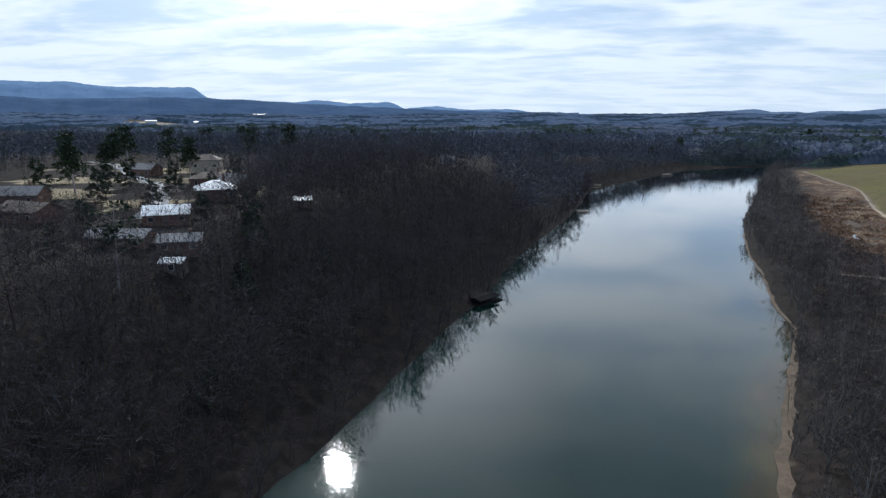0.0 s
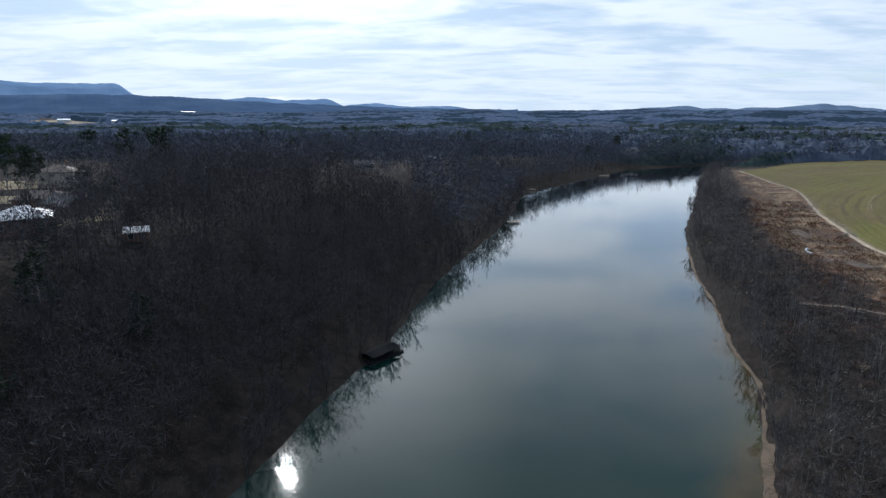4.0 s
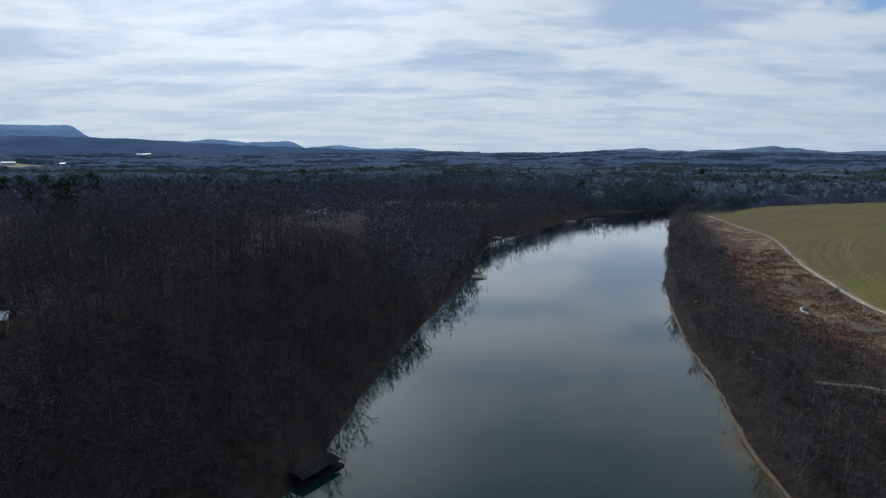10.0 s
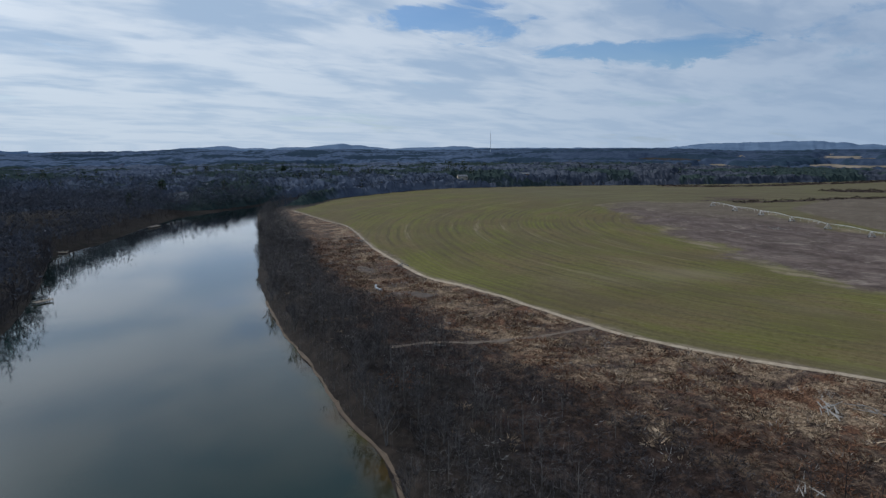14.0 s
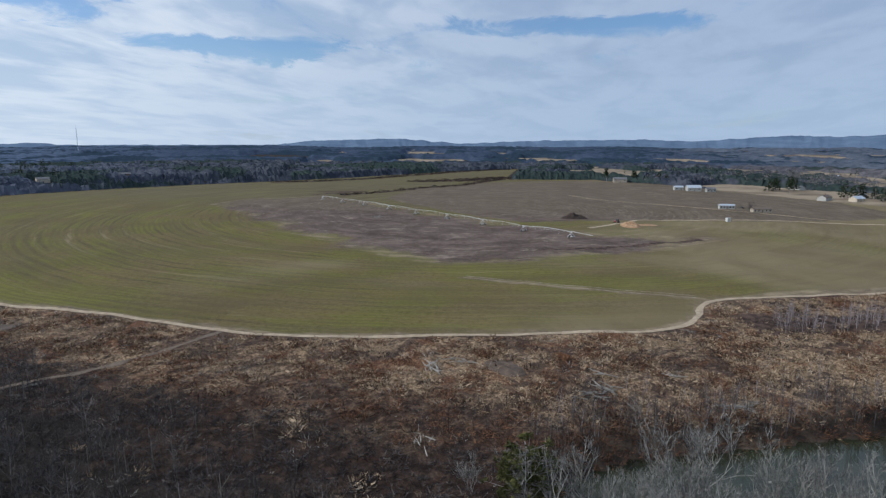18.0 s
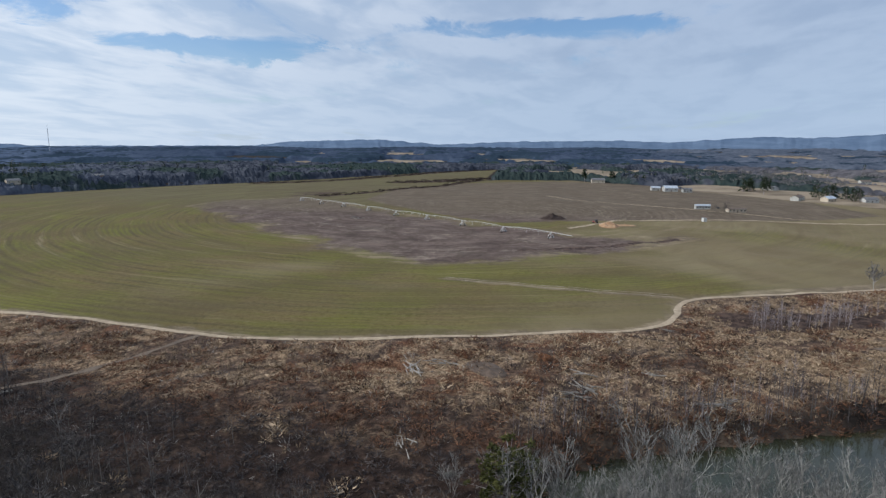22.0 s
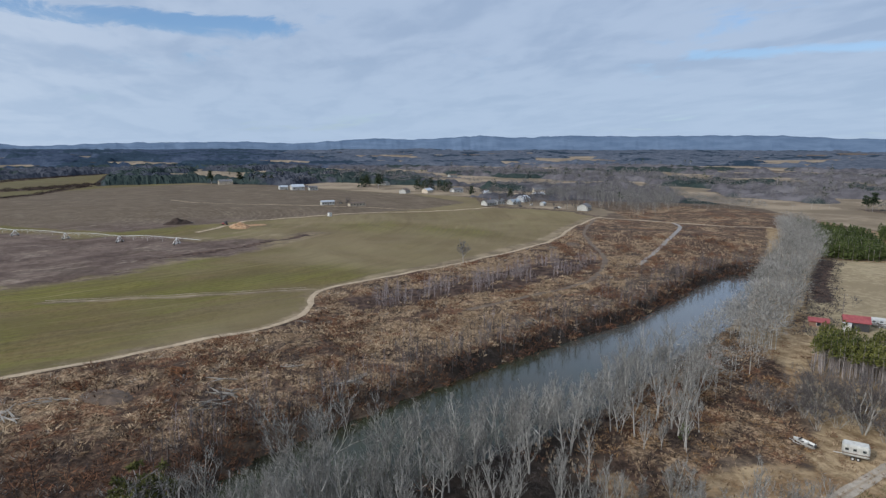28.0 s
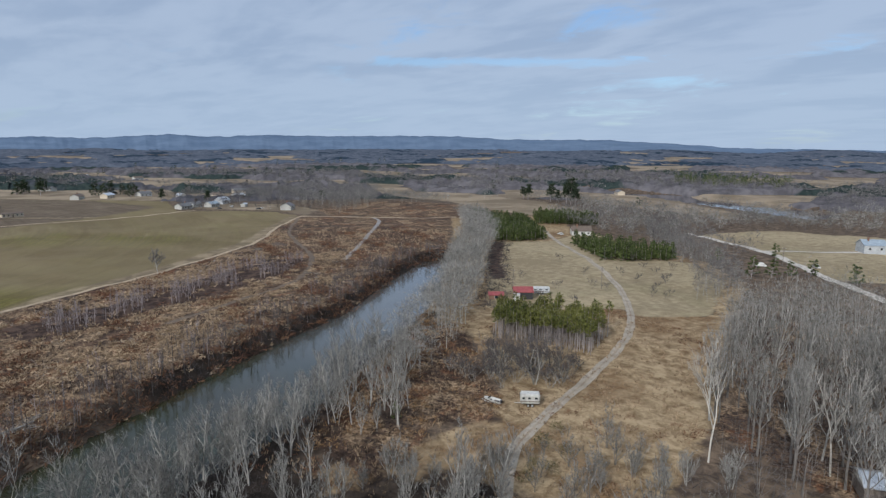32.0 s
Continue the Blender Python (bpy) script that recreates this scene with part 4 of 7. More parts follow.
def woods_soft(x, y):
    """Between 1 where far woods stand and 0 in the clearings."""
    far = np.hypot(x, y)
    right = ~inside(x, y, LEFT_SIDE)
    k = ease(-depth_in(x, y, RIVER), 3, 14) * ease(-depth_in(x, y, RIVER_SOUTH), 2, 10)
    for poly, gap in ((FIELD, 10), (HAY, 6), (BRUSH, 0), (ROUGH, 0), (LAWN, 3), (FARM_YARD, 15), (YARD_EAST, 4), (LEVEE_FLAT, 4), (HAY_SOUTH, 4), (HAY_FAR, 8), (HAY_EAST, 6), (HAY_EAST_NEAR, 4), (HAY_WEST, 8), (HAY_NORTHWEST, 8)):
        k = k * ease(-depth_in(x, y, poly), gap - 6, gap + 8)
    k = k * ease(away(x, y, GRAVEL), 4, 9)
    for a, b in NORTH_HOMES:
        k = k * ease(np.hypot(x - a + 5, y - b + 10), 12, 26)
    patch = ease(wave(x, y, 420, 21) + 0.6 * wave(x, y, 170, 22), 0.06, 0.26) * right * (x > 150) * (far < 3800) * (far > 560) * ((y < 120) | (far > 1500))
    west = ease(wave(x, y, 500, 25), 0.6, 0.8) * ~right * (far > 1300) * (far < 2600)
    return k * (1 - patch) * (1 - west)


def woods_at(x, y):
    return woods_soft(x, y) > 0.5


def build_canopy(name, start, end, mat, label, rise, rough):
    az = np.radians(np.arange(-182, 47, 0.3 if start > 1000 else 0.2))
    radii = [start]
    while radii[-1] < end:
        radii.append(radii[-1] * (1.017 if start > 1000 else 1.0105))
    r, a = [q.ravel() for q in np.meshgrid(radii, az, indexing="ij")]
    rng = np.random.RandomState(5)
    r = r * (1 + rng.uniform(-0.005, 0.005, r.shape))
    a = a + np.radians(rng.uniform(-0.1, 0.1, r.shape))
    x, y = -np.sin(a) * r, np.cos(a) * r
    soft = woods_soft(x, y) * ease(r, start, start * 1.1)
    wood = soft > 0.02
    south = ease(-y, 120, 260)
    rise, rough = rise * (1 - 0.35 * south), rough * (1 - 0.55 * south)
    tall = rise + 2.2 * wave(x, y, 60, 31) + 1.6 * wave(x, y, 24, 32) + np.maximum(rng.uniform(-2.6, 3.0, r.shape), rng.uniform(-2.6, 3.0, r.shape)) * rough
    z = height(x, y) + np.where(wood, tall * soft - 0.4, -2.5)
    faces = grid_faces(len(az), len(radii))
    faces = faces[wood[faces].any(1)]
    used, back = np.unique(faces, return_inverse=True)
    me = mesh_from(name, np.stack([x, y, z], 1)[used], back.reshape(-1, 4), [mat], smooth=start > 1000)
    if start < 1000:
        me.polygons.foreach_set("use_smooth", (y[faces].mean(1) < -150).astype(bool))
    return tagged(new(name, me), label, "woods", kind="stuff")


# Blue in these colours stands in for haze, deeper in the second ring.
build_canopy("far_woods", 610.0, 1500.0, canopy_material("far_haze_canopy", (0.03, 0.036, 0.05), (0.07, 0.075, 0.092), (0.05, 0.062, 0.092), (0.095, 0.112, 0.15), (0.078, 0.074, 0.082), (0.14, 0.132, 0.142), (0.022, 0.033, 0.034), (0.04, 0.054, 0.05), 0.535), "distant leafless woods with dark pine stands", 8.0, 0.85)
build_canopy("hazed_woods", 1370.0, 4300.0, canopy_material("haze_canopy", (0.037, 0.053, 0.086), (0.056, 0.074, 0.112), (0.056, 0.08, 0.13), (0.09, 0.118, 0.175), (0.066, 0.08, 0.108), (0.105, 0.12, 0.152), (0.022, 0.037, 0.058), (0.034, 0.051, 0.072)), "distant woods tinted with haze blue towards the horizon", 10.0, 0.75)

# ---- trees ----


def prism(p0, p1, r0, r1, sides):
    p0, p1 = Vector(p0), Vector(p1)
    d = (p1 - p0).normalized()
    u = d.orthogonal().normalized()
    w = d.cross(u)
    v = []
    for p, r in ((p0, r0), (p1, r1)):
        for k in range(sides):
            a = 6.28318 * k / sides
            v.append(tuple(p + u * (math.cos(a) * r) + w * (math.sin(a) * r)))
    f = []
    for k in range(sides):
        j = (k + 1) % sides
        f += [(k, j, sides + j), (k, sides + j, sides + k)]
    return v, f


def sliver(p0, p1, width, rng):
    p0, p1 = Vector(p0), Vector(p1)
    d = (p1 - p0).normalized()
    u = (d.orthogonal().normalized() * math.cos(a := rng.uniform(0, 6.28)) + d.cross(d.orthogonal()).normalized() * math.sin(a)) * (width / 2)
    return [tuple(p0 - u), tuple(p0 + u), tuple(p1)], [(0, 1, 2)]


class Pile:
    """Collects pieces into arrays: vertices, triangles, slot of each triangle (0 wood, 1 crown)."""

    def __init__(self):
        self.v, self.f, self.s = [], [], []

    def add(self, piece, slot):
        n = len(self.v)
        self.v += piece[0]
        self.f += [tuple(i + n for i in t) for t in piece[1]]
        self.s += [slot] * len(piece[1])

    def arrays(self):
        return np.array(self.v, float), np.array(self.f, int), np.array(self.s, int)


def bent(rng, p, d, length, steps, rise, jitter):
    """A bending way of a branch: its points."""
    pts, d = [Vector(p)], Vector(d).normalized()
    for _ in range(steps):
        d = (d + Vector((rng.uniform(-jitter, jitter), rng.uniform(-jitter, jitter), rise + rng.uniform(-jitter, jitter) * 0.5))).normalized()
        pts.append(pts[-1] + d * (length / steps))
    return pts


def bare_tree(seed, tall=16.0, limbs=9, subs=5, twigs=6, low=0.3, wide=0.34, sides=5, twig_width=0.045, upright=0.25, boles=1, sub_prism=True):
    """A leafless tree: trunk, limbs, branches and a haze of twigs."""
    rng, pile = random.Random(seed), Pile()
    for b in range(boles):
        base = Vector((rng.uniform(-0.5, 0.5), rng.uniform(-0.5, 0.5), 0)) * (boles > 1)
        lean = Vector((rng.uniform(-0.12, 0.12), rng.uniform(-0.12, 0.12), 1)) + base * 0.25
        h = tall * (1 if b == 0 else rng.uniform(0.7, 0.95))
        trunk = bent(rng, base, lean, h * 0.86, 5, 0.08, 0.09)
        radius = h * 0.0125
        for k in range(5):
            pile.add(prism(trunk[k] - Vector((0, 0, 0.3 if k == 0 else 0)), trunk[k + 1], radius * (1 - 0.17 * k), radius * (1 - 0.17 * (k + 1)), sides), 0)
        for n in range(limbs):
            at = low + (0.97 - low) * (n + rng.uniform(0, 0.8)) / limbs
            k = min(4, int(at * 5))
            p = trunk[k].lerp(trunk[k + 1], at * 5 - k)
            a = n * 2.4 + rng.uniform(-0.5, 0.5) + b
            rise = rng.uniform(0.45, 1.1) + at * 0.6
            length = tall * wide * (1.15 - 0.75 * at) * rng.uniform(0.75, 1.2)
            limb = bent(rng, p, (math.cos(a), math.sin(a), rise), length, 3, upright, 0.16)
            r = radius * (1 - 0.8 * at) * 0.55 + 0.015
            for q in range(3):
                pile.add(prism(limb[q], limb[q + 1], r * (1 - 0.28 * q), r * (1 - 0.28 * (q + 1)), 3), 0)
            for m in range(subs):
                f = rng.uniform(0.3, 1.0) * 3
                k = min(2, int(f))
                p = limb[k].lerp(limb[k + 1], f - k)
                d = Vector((rng.uniform(-1, 1), rng.uniform(-1, 1), rng.uniform(-0.1, 1.2)))
                sub = bent(rng, p, (limb[k + 1] - limb[k]).normalized() * 0.8 + d, length * rng.uniform(0.28, 0.5), 2, upright, 0.2)
                if sub_prism:
                    pile.add(prism(sub[0], sub[2], r * 0.42 + 0.008, 0.008, 3), 1)
                else:
                    pile.add(sliver(sub[0], sub[2], r + 0.05, rng), 1)
                for t in range(twigs):
                    f = rng.uniform(0.15, 1.0)
                    p = sub[0].lerp(sub[2], f)
                    d = Vector((rng.uniform(-1, 1), rng.uniform(-1, 1), rng.uniform(-0.3, 1.3))) + (sub[2] - sub[0]).normalized() * 0.7
                    pile.add(sliver(p, p + d.normalized() * length * rng.uniform(0.14, 0.3), twig_width * rng.uniform(0.6, 1.3), rng), 1)
    return pile.arrays()


def fan_tree(seed, tall=15.0, stems=3, levels=5, forks=3, spread=0.55, width=0.05, up=0.2, stout=0.011):
    """A leafless tree that forks again and again into fine upswept twigs."""
    rng, pile = random.Random(seed), Pile()

    def grow(p, d, length, r, level):
        pts = bent(rng, p, d, length, 2, up * 0.7, 0.12)
        if level < 2:
            pile.add(prism(pts[0], pts[1], r, r * 0.8, 4), 0)
            pile.add(prism(pts[1], pts[2], r * 0.8, r * 0.6, 3), 0)
        elif level == 2:
            pile.add(prism(pts[0], pts[2], r, r * 0.45, 3), 0)
        else:
            pile.add(sliver(pts[0], pts[2], max(width * (1.4 if level + 1 < levels else 1), r * 1.6), rng), 1)
        if level + 1 == levels:
            return
        d = (pts[2] - pts[0]).normalized()
        for k in range(forks + (level >= 2)):
            at = 1.0 if k == 0 else rng.uniform(0.35, 0.95)
            q = pts[0].lerp(pts[1], at * 2) if at < 0.5 else pts[1].lerp(pts[2], at * 2 - 1)
            side = Vector((rng.gauss(0, 1), rng.gauss(0, 1), rng.gauss(0, 0.5))).normalized()
            grow(q, d + side * spread * rng.uniform(0.6, 1.3) + Vector((0, 0, up)), length * rng.uniform(0.5, 0.78), r * 0.55, level + 1)

    for b in range(stems):
        a = 6.283 * b / stems + rng.uniform(-0.4, 0.4)
        out = Vector((math.cos(a), math.sin(a), 0)) * (stems > 1)
        h = tall * (0.46 if levels > 4 else 0.5) * rng.uniform(0.8, 1.1)
        grow(out * 0.25 + Vector((0, 0, -0.3)), out * spread * 0.55 + Vector((rng.uniform(-0.1, 0.1), rng.uniform(-0.1, 0.1), 1)), h, tall * stout * (0.75 if stems > 1 else 1.1), 0)
    return pile.arrays()


def crown_tree(seed, tall=16.0, limbs=8, twigs=150, width=0.07, length=1.7, wide=0.3, low=0.3, clumps=13, stout=0.011):
    """A leafless tree with a rounded crown: limbs that end in clumps of fine twigs."""
    rng, pile = random.Random(seed), Pile()
    top = Vector((rng.uniform(-0.05, 0.05) * tall, rng.uniform(-0.05, 0.05) * tall, tall * 0.78))
    pile.add(prism((0, 0, -0.4), top * 0.5, tall * stout, tall * stout * 0.75, 4), 0)
    pile.add(prism(top * 0.5, top, tall * stout * 0.75, 0.03, 3), 0)
    middle, r, h = top * 0.8, tall * wide, tall * (1 - low) * 0.5
    heads = []
    for n in range(clumps):
        a, e = n * 2.4 + rng.uniform(-0.4, 0.4), math.asin(min(0.98, -0.45 + 1.45 * (n + 0.5) / clumps))
        k = rng.uniform(0.55, 0.85)
        heads.append(middle + Vector((math.cos(a) * math.cos(e) * r, math.sin(a) * math.cos(e) * r, math.sin(e) * h)) * k)
    for n in range(limbs):
        head = heads[(n * clumps) // max(1, limbs)]
        p = top * min(0.95, max(low * 0.9, head.z / tall - rng.uniform(0.15, 0.3)))
        knee = p.lerp(head, 0.5) + Vector((0, 0, -0.05 * tall * rng.random()))
        pile.add(prism(p, knee, tall * stout * 0.4, tall * stout * 0.25, 3), 0)
        pile.add(prism(knee, head, tall * stout * 0.25, 0.015, 3), 0)
    for n in range(twigs):
        head = heads[n % clumps]
        spot = head + Vector((rng.gauss(0, 1), rng.gauss(0, 1), rng.gauss(0, 0.85))) * (r * 0.2)
        d = (spot - middle) / r * 0.8 + Vector((rng.gauss(0, 0.6), rng.gauss(0, 0.6), rng.gauss(0.35, 0.5)))
        pile.add(sliver(spot, spot + d.normalized() * length * rng.uniform(0.6, 1.35), width * rng.uniform(0.6, 1.4), rng), 1)
    return pile.arrays()


def thin_tree(seed, tall=15.0, count=70, width=0.13, crown=0.3, limbs=0, low=0.25):
    """A leafless tree seen from afar: trunk, a few limbs and upswept branches."""
    rng, pile = random.Random(seed), Pile()
    top = Vector((rng.uniform(-0.6, 0.6), rng.uniform(-0.6, 0.6), tall * 0.85))
    pile.add(prism((0, 0, -0.3), top, tall * 0.013, 0.03, 3), 0)
    for n in range(limbs):
        at = low + 0.1 + (0.85 - low) * n / limbs
        p = Vector((0, 0, 0)).lerp(top, at)
        a, out = n * 2.4, tall * crown * (1.15 - 0.75 * at)
        pile.add(prism(p, p + Vector((math.cos(a), math.sin(a), 0.9)) * out * 0.8, tall * 0.006, 0.02, 3), 0)
    for n in range(count):
        at = rng.uniform(low, 1.0)
        p = Vector((0, 0, 0)).lerp(top, at)
        a, out = rng.uniform(0, 6.283), tall * crown * (1.15 - 0.75 * at)
        if n > count // 3:
            p = p + Vector((math.cos(a), math.sin(a), rng.uniform(0.5, 1.1))) * out * rng.uniform(0.25, 0.75)
            a += rng.uniform(-0.8, 0.8)
            out *= 0.45
        tip = p + Vector((math.cos(a) * out, math.sin(a) * out, out * rng.uniform(0.7, 1.9)))
        pile.add(sliver(p, tip, width * rng.uniform(0.6, 1.4), rng), 1)
    return pile.arrays()


def pine_tree(seed, tall=11.0, layers=9, per=9, low=0.4, wide=0.2, width=0.5, sides=4, dead=0):
    """A pine: bare lower trunk and whorls of needle sprays."""
    rng, pile = random.Random(seed), Pile()
    top = Vector((rng.uniform(-0.3, 0.3), rng.uniform(-0.3, 0.3), tall))
    pile.add(prism((0, 0, -0.3), top, tall * 0.014, 0.02, sides), 0)
    for n in range(dead):
        p, a = Vector((0, 0, 0)).lerp(top, rng.uniform(0.12, low)), rng.uniform(0, 6.283)
        pile.add(sliver(p, p + Vector((math.cos(a), math.sin(a), 0.2)) * rng.uniform(0.6, 1.4), 0.09, rng), 0)
    for n in range(layers):
        at = low + (1 - low) * n / layers
        for k in range(per):
            a = 6.283 * k / per + n * 0.7 + rng.uniform(-0.3, 0.3)
            out = tall * wide * (1.08 - (at - low) / (1 - low)) * rng.uniform(0.65, 1.25) + 0.25
            p = Vector((0, 0, 0)).lerp(top, at + rng.uniform(-0.02, 0.02))
            tip = p + Vector((math.cos(a) * out, math.sin(a) * out, out * rng.uniform(-0.15, 0.75)))
            mid = p.lerp(tip, 0.45)
            pile.add(sliver(tip, p, width * rng.uniform(0.7, 1.3), rng), 1)
            pile.add(sliver(mid, tip + Vector((rng.uniform(-0.4, 0.4), rng.uniform(-0.4, 0.4), rng.uniform(0, 0.6))), width, rng), 1)
    return pile.arrays()


def broad_evergreen(seed, tall=15.0, clumps=26, per=26, low=0.35, wide=0.24, width=0.5):
    """A tall old pine: long bare trunk and an uneven, clumped crown."""
    rng, pile = random.Random(seed), Pile()
    top = Vector((rng.uniform(-0.8, 0.8), rng.uniform(-0.8, 0.8), tall * 0.95))
    pile.add(prism((0, 0, -0.3), top, tall * 0.016, 0.05, 5), 0)
    for n in range(clumps):
        at = rng.uniform(low, 1.0)
        a, out = rng.uniform(0, 6.283), tall * wide * (1.15 - 0.7 * at) * rng.uniform(0.3, 1.1)
        p = Vector((0, 0, 0)).lerp(top, at)
        c = p + Vector((math.cos(a) * out, math.sin(a) * out, out * rng.uniform(0.0, 0.5)))
        pile.add(prism(p, c, 0.09, 0.03, 3), 0)
        size = tall * rng.uniform(0.055, 0.1)
        for k in range(per):
            d = Vector((rng.gauss(0, 1), rng.gauss(0, 1), rng.gauss(0.2, 0.6))).normalized()
            q = c + d * size * rng.uniform(0.1, 0.6)
            pile.add(sliver(q, q + d * size * rng.uniform(0.4, 0.9), width * rng.uniform(0.6, 1.3), rng), 1)
    return pile.arrays()


def mound_bush(seed, wide=1.7, tall=1.3, count=30, width=0.13):
    """A low rounded bush of short stems, with an uneven top."""
    rng, pile = random.Random(seed), Pile()
    for n in range(count):
        a, d = rng.uniform(0, 6.283), wide * math.sqrt(rng.random())
        z = tall * (1 - (d / wide) ** 2) * rng.uniform(0.2, 0.9)
        p = Vector((math.cos(a) * d, math.sin(a) * d, z))
        out = Vector((math.cos(a) * 0.7 + rng.uniform(-0.5, 0.5), math.sin(a) * 0.7 + rng.uniform(-0.5, 0.5), rng.uniform(0.1, 1.0))).normalized()
        pile.add(sliver(p - out * 0.25, p + out * rng.uniform(0.35, 0.9), width * rng.uniform(0.6, 1.6), rng), 1)
    return pile.arrays()


def shrub(seed, tall=2.2, stems=26, width=0.05, wide=0.5):
    rng, pile = random.Random(seed), Pile()
    for n in range(stems):
        a, out = rng.uniform(0, 6.283), rng.uniform(0.1, wide) * tall
        p = Vector((math.cos(a) * out * 0.3, math.sin(a) * out * 0.3, -0.1))
        tip = Vector((math.cos(a) * out, math.sin(a) * out, tall * rng.uniform(0.5, 1.0)))
        pile.add(sliver(p, tip, width * rng.uniform(0.7, 1.5), rng), 1)
        q = p.lerp(tip, 0.5)
        pile.add(sliver(q, q + Vector((rng.uniform(-1, 1), rng.uniform(-1, 1), rng.uniform(0.3, 1))) * tall * 0.28, width, rng), 1)
    return pile.arrays()


def plant(name, kinds, x, y, mats, label, category="trees", seed=1, low=0.75, high=1.2, sink=0.0, lean=0.0):
    """Many plants joined into one mesh."""
    rng = np.random.RandomState(seed)
    z = height(x, y) - sink
    pick = rng.randint(0, len(kinds), len(x))
    size, turn = rng.uniform(low, high, len(x)), rng.uniform(0, 6.283, len(x))
    stretch = rng.uniform(0.88, 1.15, len(x))
    verts, faces, slots, base = [], [], [], 0
    for k, (v, f, s) in enumerate(kinds):
        own = np.where(pick == k)[0]
        if not len(own):
            continue
        c, sn = np.cos(turn[own])[:, None], np.sin(turn[own])[:, None]
        g = size[own][:, None]
        px = (v[None, :, 0] * c - v[None, :, 1] * sn) * g * stretch[own][:, None] + x[own][:, None]
        py = (v[None, :, 0] * sn + v[None, :, 1] * c) * g * stretch[own][:, None] + y[own][:, None]
        pz = v[None, :, 2] * g + z[own][:, None]
        verts.append(np.stack([px, py, pz], 2).reshape(-1, 3))
        faces.append((f[None] + (np.arange(len(own)) * len(v))[:, None, None] + base).reshape(-1, 3))
        slots.append(np.tile(s, len(own)))
        base += len(own) * len(v)
    me = mesh_from(name, np.concatenate(verts), np.concatenate(faces), mats, np.concatenate(slots))
    return tagged(new(name, me), label, category, kind="stuff")


def scatter(box, gap, keep, seed, jitter=0.9):
    """Points on a jittered lattice inside box, where keep(x, y) holds."""
    rng = np.random.RandomState(seed)
    xs, ys = np.meshgrid(np.arange(box[0], box[2], gap), np.arange(box[1], box[3], gap))
    x = xs.ravel() + rng.uniform(-0.5, 0.5, xs.size) * gap * jitter * 1.6
    y = ys.ravel() + rng.uniform(-0.5, 0.5, xs.size) * gap * jitter * 1.6
    ok = keep(x, y)
    return x[ok], y[ok]


def split_template(t):
    """Wood and crown of a template as two sets of arrays."""
    v, f, s = t
    out = []
    for k in (0, 1):
        g = f[s == k]
        used, back = np.unique(g, return_inverse=True)
        out.append((v[used], back.reshape(-1, 3)))
    return out


def tree_thing(name, template, mats, label, category="tree", group=""):
    """One tree as a thing of its own: trunk and crown."""
    root = tagged(new(name), label, category, group)
    for part_name, (v, f), m in zip(("trunk", "crown"), split_template(template), mats):
        new(part_name, mesh_from(part_name, v, f, [m])).parent = root
    return root


def grove(first, spots, seed, low=0.8, high=1.2):
    """Copies of tree things at spots; the first of each kind takes a spot too."""
    rng = random.Random(seed)
    for n, (x, y) in enumerate(spots):
        m = pose(x, y, float(height(x, y)), 0, 0, rng.uniform(0, 360))
        ob = first[n % len(first)] if n < len(first) else copy_thing(first[n % len(first)], m)
        g = rng.uniform(low, high)
        ob.matrix_basis = m @ Matrix.Diagonal((g, g, g * rng.uniform(0.92, 1.1), 1))

# ---- woods ----
LEFT_HOMES = [(-106, 133), (-102, 97), (-98, 71), (-86, 74), (-155, 226), (-176, 209), (-127, 173), (-112, 165), (-163, 121), (-140, 95), (-14, 416), (-52, 341)]
YARDS = [(-96, 80), (-98, 120), (-108, 172), (-140, 245), (-215, 260), (-215, 150), (-140, 85)]


def clear_of(x, y, spots, gap):
    ok = np.ones(x.shape, bool)
    for a, b in spots:
        ok &= (x - a) ** 2 + (y - b) ** 2 > gap * gap
    return ok


def left_wood(x, y):
    return (y > -78 - (x + 13) * 1.1) & inside(x, y, LEFT_SIDE) & (depth_in(x, y, RIVER) < -2.5) & clear_of(x, y, LEFT_HOMES, 6.5) & clear_of(x, y, NORTH_HOMES, 17) & clear_of(x, y, [(a * 0.965, b * 0.965) for a, b in NORTH_HOMES], 15) & ~inside(x, y, HAY_WEST) & ~(inside(x, y, YARDS) & (wave(x, y, 23, 13) > 0.2)) & ~(inside(x, y, LEFT_LAWN) & (wave(x, y, 37, 12) > -0.7))


NEAR_BARE = [crown_tree(s, 12.5 + 1.1 * (s % 5), 8, 320, 0.075, 1.4, 0.37, 0.1, 20, 0.006) for s in range(11, 19)]
UNDER_BARE = [crown_tree(s, 6.0, 0, 60, 0.13, 1.5, 0.5, 0.0, 8, 0.004) for s in range(171, 174)]
MID_BARE = [crown_tree(s, 11.5 + 1.3 * (s % 4), 0, 74, 0.34, 1.95, 0.4, 0.08, 13, 0.0035) for s in range(21, 26)]
FAR_BARE = [crown_tree(s, 12.5, 0, 44, 0.7, 3.0, 0.44, 0.05, 9, 0.003) for s in range(31, 35)]
FIELD_BARE = [crown_tree(s, 11.0, 3, 64, 0.26, 2.1, 0.4, 0.1, 10, 0.006) for s in range(35, 38)]
FAR_PINE = [broad_evergreen(s, 18.0, 12, 9, 0.4, 0.24, 1.1) for s in range(41, 44)]
MID_PINE = [broad_evergreen(s, 17.0, 22, 16, 0.38, 0.26, 0.6) for s in range(45, 48)]
BANK_BARE = [bare_tree(s, 15.0, 10, 6, 8, 0.1, 0.4, 4, 0.08, 0.1, 1, False) for s in range(51, 55)]

